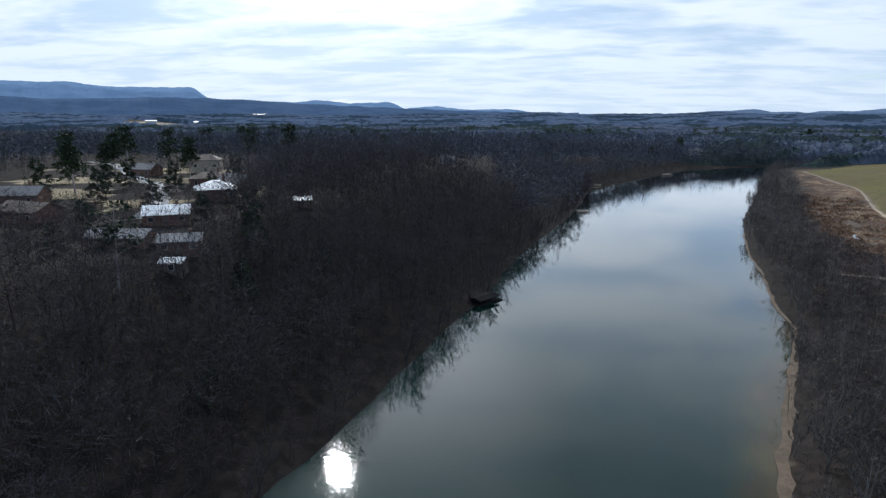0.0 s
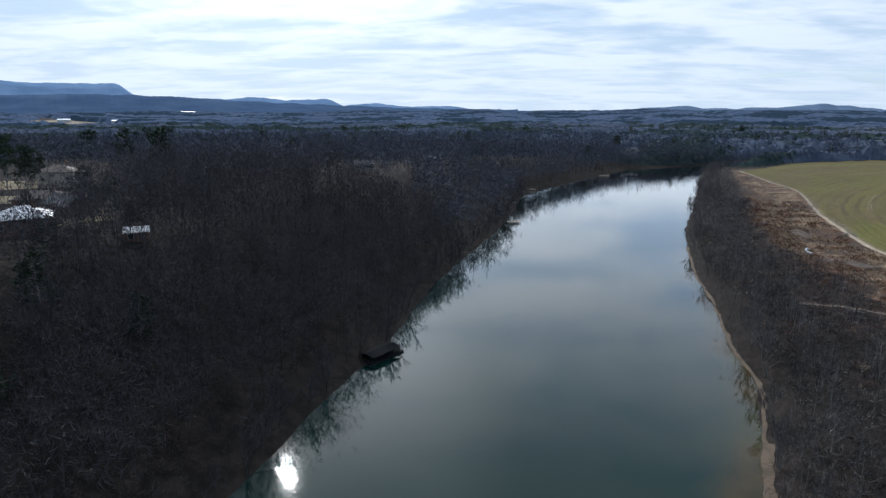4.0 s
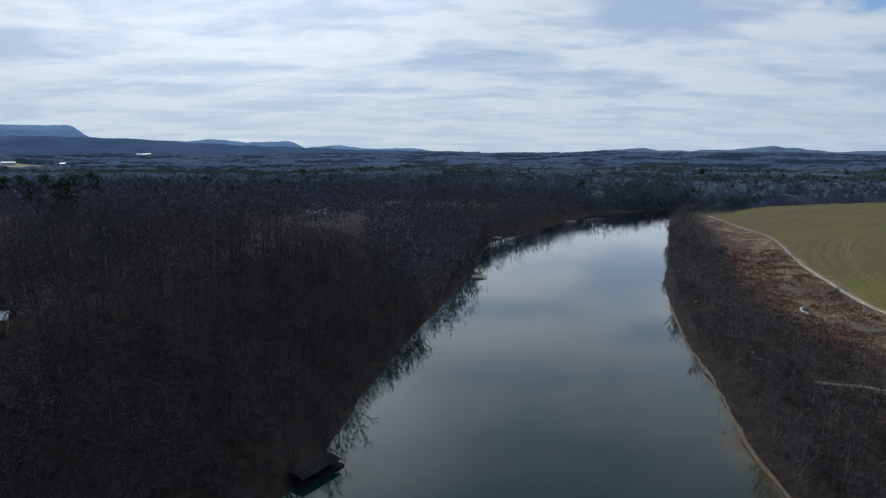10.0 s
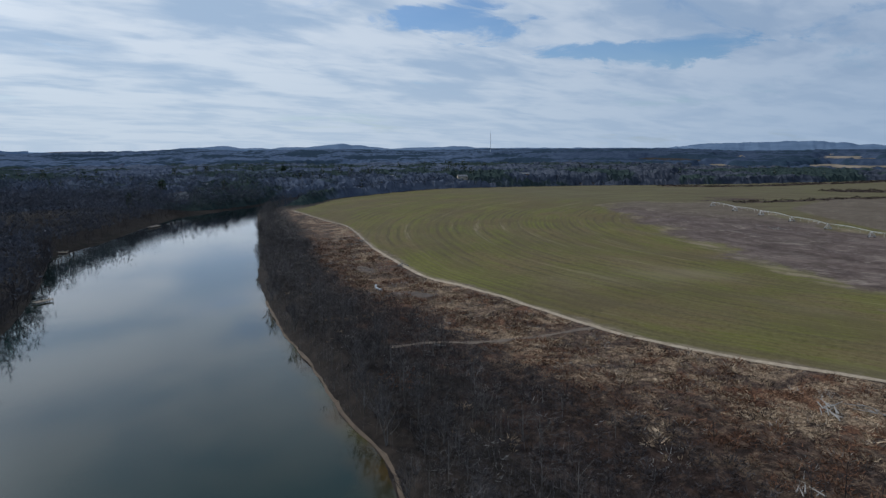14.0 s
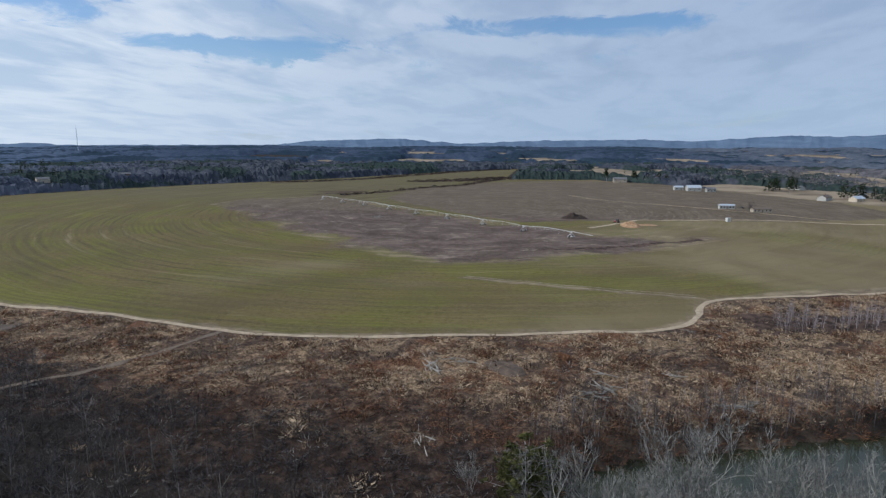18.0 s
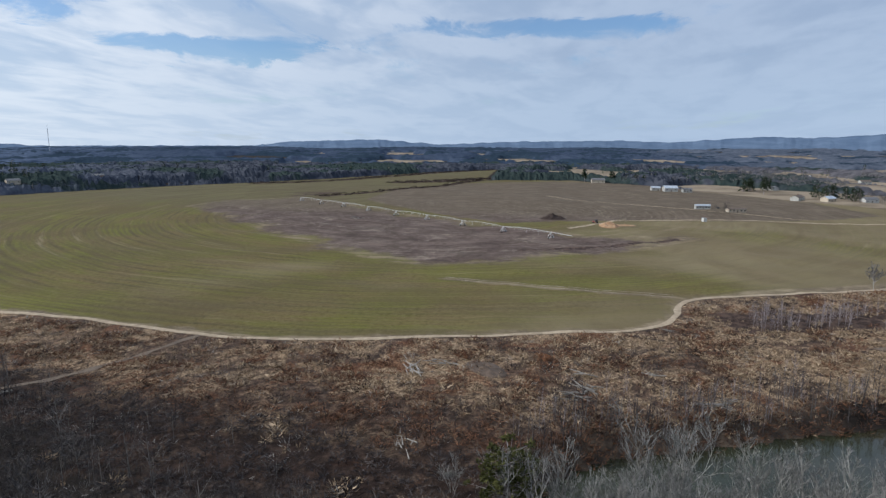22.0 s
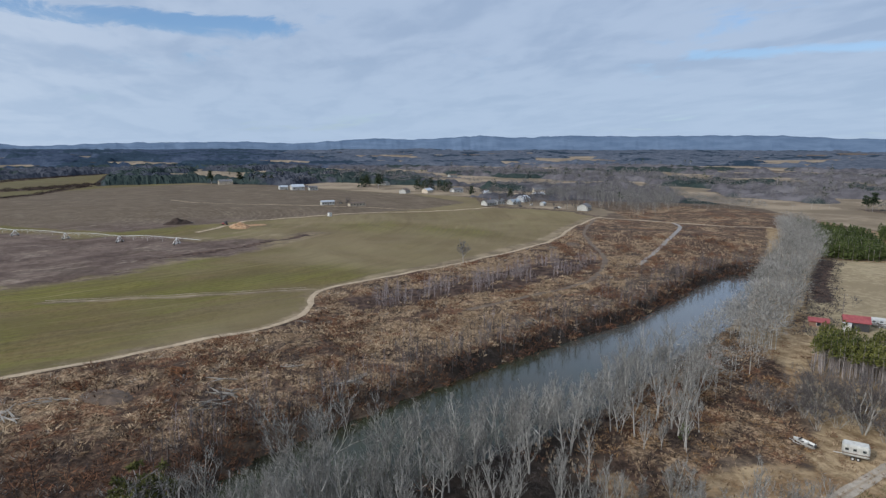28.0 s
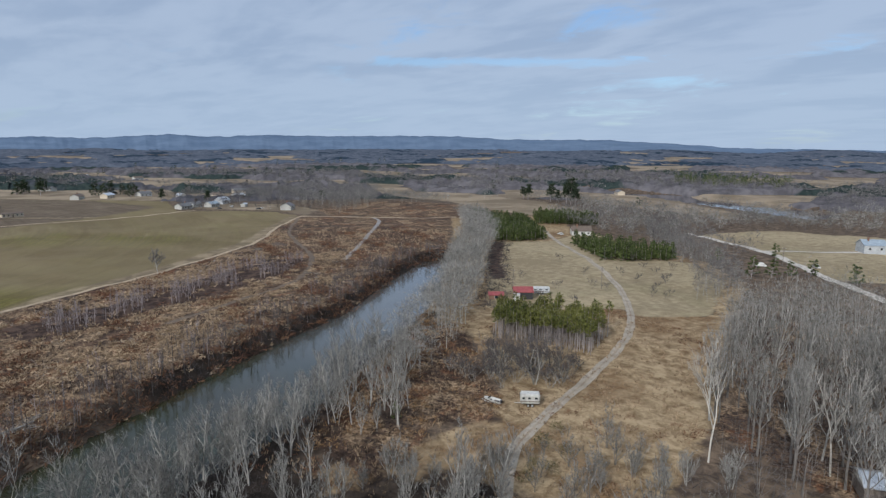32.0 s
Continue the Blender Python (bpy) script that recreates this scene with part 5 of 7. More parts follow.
VILLAGE_SIDE = [(-190, 55), (-95, 35), (-78, 78), (-92, 116), (-106, 160), (-130, 185), (-190, 250), (-240, 200)]
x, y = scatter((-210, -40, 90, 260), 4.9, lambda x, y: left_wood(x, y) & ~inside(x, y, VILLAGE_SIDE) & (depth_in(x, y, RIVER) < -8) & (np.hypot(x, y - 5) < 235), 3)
plant("woodland", NEAR_BARE, x, y, [M_BARK_SHADE, M_TWIG_SHADE], "dense leafless hardwood forest on the river bluff", "forest", 4, 0.7, 1.25)
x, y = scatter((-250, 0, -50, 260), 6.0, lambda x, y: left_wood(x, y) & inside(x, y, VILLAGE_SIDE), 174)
plant("woodland", NEAR_BARE, x, y, [M_BARK_SHADE, M_TWIG_SHADE], "leafless hardwoods between the bluff houses", "forest", 175, 0.35, 0.72)
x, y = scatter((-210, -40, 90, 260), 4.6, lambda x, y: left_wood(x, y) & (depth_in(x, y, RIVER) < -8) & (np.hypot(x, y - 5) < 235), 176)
plant("undergrowth", UNDER_BARE, x, y, [M_BARK_SHADE, M_TWIG_UNDER], "brown saplings and brush under the bluff forest", "undergrowth", 177, 0.5, 1.1)
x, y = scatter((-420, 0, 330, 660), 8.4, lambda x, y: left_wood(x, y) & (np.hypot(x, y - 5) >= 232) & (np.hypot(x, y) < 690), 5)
plant("woodland", MID_BARE, x, y, [M_BARK_SHADE, M_TWIG_BLUFF], "leafless hardwood forest beyond the bluff", "forest", 6, 0.68, 1.42)
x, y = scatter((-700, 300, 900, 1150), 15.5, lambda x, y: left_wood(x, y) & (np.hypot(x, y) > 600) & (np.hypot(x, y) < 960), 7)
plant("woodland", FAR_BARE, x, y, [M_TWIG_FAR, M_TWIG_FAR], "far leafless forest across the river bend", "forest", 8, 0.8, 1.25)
x, y = scatter((-420, 60, 900, 1100), 38, lambda x, y: left_wood(x, y) & (depth_in(x, y, RIVER) < -40) & (wave(x, y, 210, 44) > 0.25), 9)
plant("pine_stand", MID_PINE, x, y, [M_PINE_BARK, M_NEEDLE_DARK], "dark old pines standing among bare hardwoods", "pines", 10)
x, y = scatter((100, -1000, 1250, 700), 11, lambda x, y: woods_at(x, y) & ~inside(x, y, LEFT_SIDE) & (np.hypot(x, y) > 290) & (np.hypot(x, y) < np.where(y < -150, 720, 920)) & (depth_in(x, y, LAWN) < -4), 11)
north = y > -120 + 0.12 * x
plant("woodland", FIELD_BARE, x[~north], y[~north], [M_BARK_MID, M_TWIG_HAZE], "grey leafless woods behind the fields", "forest", 12, 0.5, 1.1)
plant("woodland", FIELD_BARE, x[north], y[north], [M_BARK_SHADE, M_TWIG_BELT], "dark woods along the far edge of the wheat", "forest", 194, 0.8, 1.3)
x, y = scatter((200, -1100, 1300, 700), 42, lambda x, y: woods_at(x, y) & ~inside(x, y, LEFT_SIDE) & (np.hypot(x, y) > 420) & (wave(x, y, 230, 46) > 0.3), 13)
plant("pine_stand", FAR_PINE, x, y, [M_PINE_BARK, M_NEEDLE_DARK], "dark pines among grey bare woods", "pines", 14, 0.6, 1.0)

HAZY_BARE = [crown_tree(s, 9.5, 2, 44, 0.34, 1.9, 0.42, 0.1, 9, 0.006) for s in (261, 262, 263)]
x, y = scatter((60, -600, 640, -330), 8.0, lambda x, y: woods_at(x, y) & (np.hypot(x, y) > 380) & (np.hypot(x, y) < 640) & (depth_in(x, y, LAWN) < -4), 264)
plant("woodland", HAZY_BARE, x, y, [M_BARK_MID, M_TWIG_PALE], "pale lilac-grey leafless woods round the hay field", "forest", 265, 0.5, 1.0)
x, y = scatter((100, -1200, 1250, -120), 16.0, lambda x, y: woods_at(x, y) & ~inside(x, y, LEFT_SIDE) & (np.hypot(x, y) > 640) & (np.hypot(x, y) < 1180), 266)
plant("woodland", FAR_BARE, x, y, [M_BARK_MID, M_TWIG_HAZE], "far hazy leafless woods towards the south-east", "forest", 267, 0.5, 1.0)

# the wooded river edge below the brush
def bank_strip(x, y):
    d = away(x, y, RIGHT_BANK)
    return inside(x, y, BRUSH) & (d > 4) & (d < np.where(y < 170, 34, 24)) & (wave(x, y, 18, 61) > -0.9 + 0.6 * (y < 170))


TALL_BANK = [bare_tree(s, 10.5, 10, 5, 6, 0.12, 0.42, 4, 0.085, 0.18, 1 + s % 2, False) for s in (251, 252, 253)]
x, y = scatter((20, 20, 300, 600), 9.0, lambda x, y: ~inside(x, y, LEFT_SIDE) & (depth_in(x, y, RIVER) < -0.5) & (depth_in(x, y, RIVER) > -14) & (wave(x, y, 40, 254) > -0.3), 255)
plant("riverside_trees", TALL_BANK, x, y, [M_BARK_MID, M_TWIG_MID], "taller leafless trees overhanging the right bank", "trees", 256, 0.6, 1.25)
SLENDER = [crown_tree(s, 8.5, 5, 70, 0.065, 1.25, 0.36, 0.1, 11, 0.009) for s in (141, 142, 143, 144)]
x, y = scatter((20, -10, 260, 200), 5.2, lambda x, y: bank_strip(x, y) & (y < 195), 15)
plant("riverside_trees", SLENDER, x, y, [M_BARK_MID, M_TWIG_MID], "slender leafless trees in a strip along the bank", "trees", 16, 0.4, 1.3)
x, y = scatter((20, -10, 200, 200), 9.5, lambda x, y: inside(x, y, BRUSH) & (away(x, y, RIGHT_BANK) > 5) & (away(x, y, RIGHT_BANK) < 46) & (wave(x, y, 33, 161) > -0.1), 162)
plant("riverside_trees", SLENDER[:2], x, y, [M_BARK_MID, M_TWIG_MID], "grey leafless saplings among the bank thicket", "trees", 163, 0.45, 0.85)
x, y = scatter((-20, -150, 90, -5), 5.6, lambda x, y: ~inside(x, y, LEFT_SIDE) & (depth_in(x, y, RIVER) < -4) & (away(x, y, RIGHT_BANK) < 34) & (y > -150), 19)
plant("riverside_trees", SLENDER, x, y, [M_BARK_MID, M_TWIG_MID], "slender leafless trees behind the point", "trees", 20, 0.6, 1.3)
x, y = scatter((60, 180, 260, 560), 4.8, lambda x, y: bank_strip(x, y) & (y >= 190), 17)
plant("riverside_trees", [crown_tree(s, 9.0, 3, 62, 0.13, 1.4, 0.38, 0.05, 10, 0.008) for s in (241, 242, 243)], x, y, [M_BARK_MID, M_TWIG_MID], "leafless trees between river and field", "trees", 18, 0.4, 1.1)
EDGE_BARE = [crown_tree(s, 9.5, 3, 56, 0.085, 1.6, 0.42, 0.0, 11, 0.007) for s in (56, 57, 58)]
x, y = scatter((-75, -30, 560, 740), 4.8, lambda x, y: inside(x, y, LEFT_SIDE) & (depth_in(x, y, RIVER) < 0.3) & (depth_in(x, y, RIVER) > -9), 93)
plant("riverside_trees", EDGE_BARE, x, y, [M_BARK_SHADE, M_TWIG_SHADE], "dark leafless trees overhanging the bluff's foot", "trees", 94, 0.35, 0.95)
x, y = scatter((-20, 240, 300, 720), 6.0, lambda x, y: inside(x, y, LEFT_SIDE) & (depth_in(x, y, RIVER) < -8) & (depth_in(x, y, RIVER) > -60), 97)
plant("woodland", EDGE_BARE, x, y, [M_BARK_SHADE, M_TWIG_BLUFF], "dense leafless wood on the bank of the bend", "forest", 98, 0.9, 1.35)
x, y = scatter((20, -15, 360, 660), 3.8, lambda x, y: ~inside(x, y, LEFT_SIDE) & (depth_in(x, y, RIVER) < -0.5) & (depth_in(x, y, RIVER) > -8), 95)
plant("riverside_trees", EDGE_BARE, x, y, [M_BARK_MID, M_TWIG_MID], "leafless trees and brush at the water's edge", "trees", 96, 0.25, 0.85)


def lean_grove(first, spots, seed):
    """Trees that lean out over the water."""
    rng = random.Random(seed)
    for n, (x, y) in enumerate(spots):
        g, lean = rng.uniform(0.5, 0.9), rng.uniform(2, 18)
        m = pose(x, y, float(height(x, y)) - 0.2) @ Matrix.Rotation(radians(lean), 4, Vector((-0.3, 0.95, 0))) @ Matrix.Rotation(rng.uniform(0, 6.28), 4, "Z") @ Matrix.Diagonal((g, g, g, 1))
        ob = first[n % len(first)] if n < len(first) else copy_thing(first[n % len(first)], m)
        ob.matrix_basis = m


def single_trees():
    fine = [bare_tree(s, 17.0, 15, 6, 7, 0.26, 0.34, 5, 0.05, 0.34, 1, False) for s in (61, 62, 63, 64)]
    first = [tree_thing("tree", t, (M_BARK_PALE if n == 1 else M_BARK_MID, M_TWIG_PALE), "tall pale grey leafless hardwood tree", "tree", "trees of the south wood") for n, t in enumerate(fine)]
    x, y = scatter((-40, -290, 110, -80), 5.8, lambda x, y: inside(x, y, SOUTH_WOOD), 17)
    spots = sorted(zip(x, y), key=lambda p: -p[1])
    grove(first, spots[:120], 18, 0.85, 1.25)
    plant("woodland", [crown_tree(s, 17.0, 6, 130, 0.09, 1.9, 0.3, 0.3, 12, 0.007) for s in (66, 67)], *[np.array(c) for c in zip(*spots[120:])], [M_BARK_PALE, M_TWIG_PALE], "grey leafless wood behind the dry meadow", "forest", 19, 0.85, 1.2)
    point = [bare_tree(s, 12.5, 12, 6, 6, 0.18, 0.36, 4, 0.045, 0.32, 1 + s % 2, False) for s in (71, 72, 73, 74)]
    first = [tree_thing("tree", t, (M_BARK_PALE, M_TWIG_PALE), "slender grey leafless tree beside the backwater", "tree", "trees on the point") for t in point]
    x, y = scatter((30, -90, 125, 25), 6.6, lambda x, y: inside(x, y, POINT_WOOD), 20)
    more = scatter((85, -95, 125, -50), 5.0, lambda x, y: inside(x, y, [(100, -52), (112, -60), (124, -84), (120, -98), (104, -86), (92, -72), (84, -62), (88, -54)]) & (depth_in(x, y, SLOUGH) < 0), 294)
    grove(first, list(zip(x, y)) + list(zip(*more)), 21, 0.6, 1.15)
    shore = [bare_tree(s, 14.0, 13, 5, 6, 0.15, 0.42, 4, 0.05, 0.18, 1, False) for s in (78, 79, 80)]
    x, y = scatter((78, -85, 128, 28), 4.3, lambda x, y: (away(x, y, SLOUGH_SOUTH[4:]) < 9) & (depth_in(x, y, SLOUGH) < 5), 68)
    plant("waterside_trees", shore, x, y, [M_BARK_PALE, M_TWIG_SHORE], "slender pale leafless trees standing at the backwater", "trees", 69, 0.55, 1.15, 0.3)
    x, y = scatter((66, -140, 150, 10), 2.7, lambda x, y: (away(x, y, SLOUGH_SOUTH[2:]) < 9 + 4 * wave(x, y, 20, 281)) & (depth_in(x, y, SLOUGH) < 0.8), 282)
    plant("undergrowth", [crown_tree(s, 3.4, 0, 36, 0.1, 0.9, 0.55, 0.0, 8, 0.006) for s in (283, 284)], x, y, [M_BARK_SHADE, M_TWIG_BANK], "dark tangled scrub along the backwater's south bank", "undergrowth", 285, 0.4, 1.0)
    x, y = scatter((36, -90, 128, 28), 2.6, lambda x, y: (inside(x, y, POINT_WOOD) | (away(x, y, SLOUGH_SOUTH[4:]) < 4)) & (depth_in(x, y, SLOUGH) < 1) & (wave(x, y, 15, 195) > -0.7), 196)
    plant("undergrowth", [crown_tree(s, 3.6, 0, 40, 0.07, 0.9, 0.5, 0.0, 8, 0.006) for s in (197, 198)], x, y, [M_BARK_SHADE, M_TWIG_BANK], "dark undergrowth among the trees of the point", "undergrowth", 199, 0.4, 1.0)
    fore = [(66, -60), (60, -80), (46, -90), (28, -86), (26, -62), (42, -44), (58, -46)]
    x, y = scatter((20, -95, 70, -40), 6.0, lambda x, y: inside(x, y, fore) | inside(x, y, [(72, -46), (92, -46), (104, -58), (98, -74), (84, -70), (74, -60)]) & (wave(x, y, 16, 286) > 0), 70)
    plant("saplings", [bare_tree(s, 7.5, 9, 5, 6, 0.1, 0.42, 4, 0.045, 0.25, 2, False) for s in (88, 89)], x, y, [M_BARK_MID, M_TWIG_PALE], "small grey leafless trees at the meadow's foot", "trees", 71, 0.5, 1.2)
    x, y = scatter((66, -116, 104, -88), 4.2, lambda x, y: inside(x, y, [(72, -112), (84, -118), (100, -106), (102, -92), (88, -92), (78, -96)]), 72)
    plant("scrub", [fan_tree(s, 6.0, 5, 5, 3, 0.85, 0.06, 0.12) for s in (90, 100)], x, y, [M_BARK_PALE, M_TWIG_MID], "wide grey-brown leafless scrub behind the camper", "scrub", 73, 0.7, 1.2)
    hedge = [crown_tree(s, 11.5, 5, 120, 0.16, 1.5, 0.3, 0.04, 14, 0.008) for s in (75, 76, 77)]
    line = [(112, -88), (128, -115), (145, -141), (165, -170), (187, -198), (209, -228), (235, -266), (270, -304), (308, -342)]
    x, y = scatter((95, -350, 320, -70), 3.3, lambda x, y: (away(x, y, line) < 9.5) & (depth_in(x, y, SLOUGH) < -0.5) & ((y < -125) | (wave(x, y, 14, 271) > 0.1)), 22)
    plant("hedgerow", hedge, x, y, [M_BARK_PALE, M_TWIG_PALE], "dense grey leafless tree row along the backwater", "trees", 23, 0.6, 1.05)
    # dark brush along the painted shadow strip beside the row
    foot = [(135, -150), (158, -184), (180, -210), (202, -239), (217, -261)]
    x, y = scatter((120, -290, 240, -140), 2.6, lambda x, y: (away(x, y, foot) < 7) & (away(x, y, line) > 8), 272)
    plant("brush", [mound_bush(s, 1.7, 1.5, 26, 0.16) for s in (273, 274)], x, y, [M_TWIG_BANK, M_TWIG_BANK], "dark brambles that also stand in for the tree row's shadow", "brush", 275, 0.5, 1.2)
    line = [(182, -396), (150, -330), (120, -290), (95, -255), (78, -215)]
    x, y = scatter((60, -420, 230, -200), 4.5, lambda x, y: (away(x, y, line) < 9), 24)
    plant("hedgerow", hedge, x, y, [M_BARK_PALE, M_TWIG_HAZE], "grey leafless tree row beside the dry meadow", "trees", 25, 0.5, 0.9)
    bank = [tree_thing("tree", t, (M_BARK_SHADE, M_TWIG_SHADE), "dark leafless tree leaning over the river bank", "tree", "trees on the bluff's edge") for t in BANK_BARE]
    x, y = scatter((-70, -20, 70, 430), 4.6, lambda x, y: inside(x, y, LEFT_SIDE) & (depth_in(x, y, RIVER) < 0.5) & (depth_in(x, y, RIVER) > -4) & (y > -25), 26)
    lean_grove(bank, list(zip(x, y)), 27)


single_trees()

x, y = scatter((400, -480, 640, -180), 9, lambda x, y: (inside(x, y, [(440, -280), (420, -345), (540, -445), (610, -330), (560, -290), (480, -300)]) | (wave(x, y, 60, 84) > 0.55) & (depth_in(x, y, FIELD) < -14)) & clear_of(x, y, [(451, -272), (519, -214), (521, -240), (545, -262)], 14), 83)
plant("woodland", [crown_tree(s, 12.0, 5, 90, 0.17, 1.8, 0.36, 0.15, 11, 0.008) for s in (111, 112)], x, y, [M_BARK_PALE, M_TWIG_HAZE], "grey leafless trees round the farm houses", "trees", 84, 0.6, 1.1)

FARMS = [(519, -214), (521, -240), (545, -262), (451, -272), (566, -74), (547, -97), (770, -70), (677, -242), (632, -262)]
x, y = scatter((430, -310, 800, -40), 10.0, lambda x, y: ~clear_of(x, y, FARMS, 26) & clear_of(x, y, FARMS, 8.5) & ((depth_in(x, y, FIELD) < -3) | (wave(x, y, 40, 151) > 0.6)), 152)
plant("yard_trees", [fan_tree(s, 10.0, 2, 4, 4, 0.65, 0.14, 0.15) for s in (153, 154)], x, y, [M_BARK_MID, M_TWIG_MID], "leafless yard trees between the farm houses", "trees", 155, 0.5, 1.1)


def pines():
    young = [pine_tree(s, 8.0, 8, 8, 0.08, 0.24, 0.62, 4) for s in (81, 82, 83)]
    lanky = [pine_tree(s, 8.8, 6, 6, 0.7, 0.1, 0.28, 4, 14) for s in (84, 85, 86)]
    rows = {"near": [(109, -121), (80, -127), (86, -147), (119, -137)], "far": [(304, -340), (264, -349), (204, -288), (217, -260)],
            "north": [(274, -376), (228, -386), (213, -366), (248, -343)], "east": [(186, -290), (126, -288), (120, -276), (148, -252)]}
    first = [tree_thing("pine_tree", t, (M_PINE_BARK, M_NEEDLE_YELLOW), "young plantation pine with a bare lower trunk", "pine tree", "pines of the plantation") for t in lanky]
    x, y = scatter((60, -180, 140, -110), 1.35, lambda x, y: inside(x, y, rows["near"]), 31, 0.5)
    spots = list(zip(x, y))
    grove(first, spots[:150], 32, 0.55, 1.2)
    plant("pine_plantation", lanky, *[np.array(c) for c in zip(*spots[150:])], [M_PINE_BARK, M_NEEDLE_YELLOW], "rows of lanky young pines", "pines", 36, 0.8, 1.1)
    for key, seed in (("far", 33), ("north", 34), ("east", 35)):
        x, y = scatter((100, -380, 320, -240), 3.4, lambda x, y: inside(x, y, rows[key]), seed, 0.5)
        plant("pine_plantation", young, x, y, [M_PINE_BARK, M_NEEDLE], "block of young green plantation pines", "pines", seed, 0.8, 1.15)


pines()
x, y = scatter((150, -1000, 420, -740), 13, lambda x, y: inside(x, y, [(200, -760), (330, -770), (400, -930), (240, -960)]), 91)
plant("pine_plantation", FAR_PINE, x, y, [M_PINE_BARK, M_NEEDLE], "far block of green plantation pines", "pines", 92, 0.6, 0.9)


def brushland():
    tuft = [shrub(s, 0.9, 9, 0.1, 0.6) for s in (91, 92)]
    bush = [mound_bush(s) for s in (93, 94, 87)]
    pole = [thin_tree(s, 6.0, 34, 0.055, 0.27, 0, 0.12) for s in (95, 96, 97)]

    def brush(x, y):
        return (inside(x, y, BRUSH) & (away(x, y, TRACK) > 4) & (depth_in(x, y, RIVER) < -6) & (away(x, y, LOOP) > 2.6) & (away(x, y, SPUR) > 2.6)
                & ~(inside(x, y, CANE) & (wave(x, y, 9, 221) > -0.5)))

    def straw(x, y):
        bank, edge = away(x, y, RIGHT_BANK), away(x, y, TRACK)
        return ease(bank / (bank + edge + 1), 0.4, 0.72)

    x, y = scatter((30, -330, 410, 520), 2.6, lambda x, y: brush(x, y) & (wave(x, y, 30, 71) + 0.6 * wave(x, y, 11, 72) > 1.1 - 1.1 * straw(x, y) - 0.35 * (y < -20)) & (np.hypot(x, y) < 390), 41)
    plant("dead_grass", tuft, x, y, [M_STRAW, M_STRAW], "bleached dead grass tufts", "grass", 42, 0.6, 1.5)
    x, y = scatter((30, -330, 410, 520), 2.9, lambda x, y: brush(x, y) & (wave(x, y, 30, 71) + 0.6 * wave(x, y, 11, 72) < 1.2 - 1.3 * straw(x, y) - 0.45 * (y < -20)) & (np.hypot(x, y) < 400), 43)
    near = straw(x, y) < 0.25 + 0.2 * wave(x, y, 35, 192)
    plant("brush", bush, x[near], y[near], [M_TWIG_BANK, M_TWIG_BANK], "dark winter brush towards the river", "brush", 193, 0.6, 1.5)
    plant("brush", bush, x[~near], y[~near], [M_RUSSET, M_RUSSET], "russet winter brush and brambles", "brush", 44, 0.6, 1.5)
    hummock = [mound_bush(s, 1.25, 0.55, 24, 0.2) for s in (201, 202, 203)]
    x, y = scatter((80, -170, 320, 330), 2.9, lambda x, y: brush(x, y) & (wave(x, y, 38, 204) + 0.7 * wave(x, y, 13, 205) > 1.2 - 1.05 * straw(x, y) - 0.4 * (y < 25)) & (np.hypot(x, y) < 320), 206)
    plant("grass_hummocks", hummock, x, y, [M_STRAW, M_STRAW], "pale hummocks of flattened dead grass", "grass", 207, 0.6, 1.5)
    x, y = scatter((120, -130, 230, 10), 2.1, lambda x, y: inside(x, y, STRAW_BAND) & (wave(x, y, 15, 291) > -0.35), 292)
    plant("grass_hummocks", hummock, x, y, [M_STRAW, M_STRAW], "bleached straw-coloured grass below the loop track", "grass", 293, 0.6, 1.3)
    x, y = scatter((80, -170, 320, 330), 5.5, lambda x, y: brush(x, y) & (straw(x, y) > 0.3) & (wave(x, y, 30, 208) + 0.7 * wave(x, y, 11, 209) > 0.45), 210)
    plant("slash_heaps", [mound_bush(s, 1.9, 1.0, 30, 0.16) for s in (211, 212)], x, y, [M_CHAR, M_CHAR], "low blackened heaps of cut brush", "brush", 213, 0.5, 1.4)
    snag = [bare_tree(s, 5.5, 6, 2, 3, 0.3, 0.3, 3, 0.045, 0.3, 1, False) for s in (214, 215, 216)]
    x, y = scatter((100, -230, 230, 32), 4.4, lambda x, y: inside(x, y, BRUSH) & (away(x, y, SLOUGH_NORTH) < 15 + 10 * wave(x, y, 30, 217)) & (depth_in(x, y, SLOUGH) < -1) & (wave(x, y, 24, 218) > -0.25), 219)
    plant("saplings", snag, x, y, [M_CANE, M_CANE], "pale thin saplings standing along the backwater", "saplings", 220, 0.6, 1.3)
    slash = [mound_bush(s, 2.2, 0.7, 16, 0.07) for s in (131, 132, 133)]
    x, y = scatter((60, -160, 300, 420), 4.2, lambda x, y: brush(x, y) & (wave(x, y, 26, 134) + 0.7 * wave(x, y, 9, 135) > 0.35), 136)
    plant("cut_branches", slash, x, y, [M_FELLED, M_FELLED], "bleached cut branches strewn over the brush", "branches", 137, 0.5, 1.5)
    x, y = scatter((40, -70, 170, 200), 5.5, lambda x, y: brush(x, y) & (away(x, y, TRACK) > 50) & (wave(x, y, 40, 73) > 0.3), 45)
    plant("saplings", pole, x, y, [M_BARK_SHADE, M_TWIG_SHADE], "thin grey saplings in the thicket", "saplings", 46, 0.5, 1.3)
    dense = [crown_tree(s, 5.5, 2, 46, 0.06, 1.0, 0.46, 0.0, 9, 0.007) for s in (98, 99)]
    x, y = scatter((40, -10, 150, 210), 2.7, lambda x, y: brush(x, y) & (away(x, y, RIGHT_BANK) > 4) & (away(x, y, RIGHT_BANK) < 40 + 14 * wave(x, y, 50, 78)) & (wave(x, y, 23, 79) > -0.9), 61)
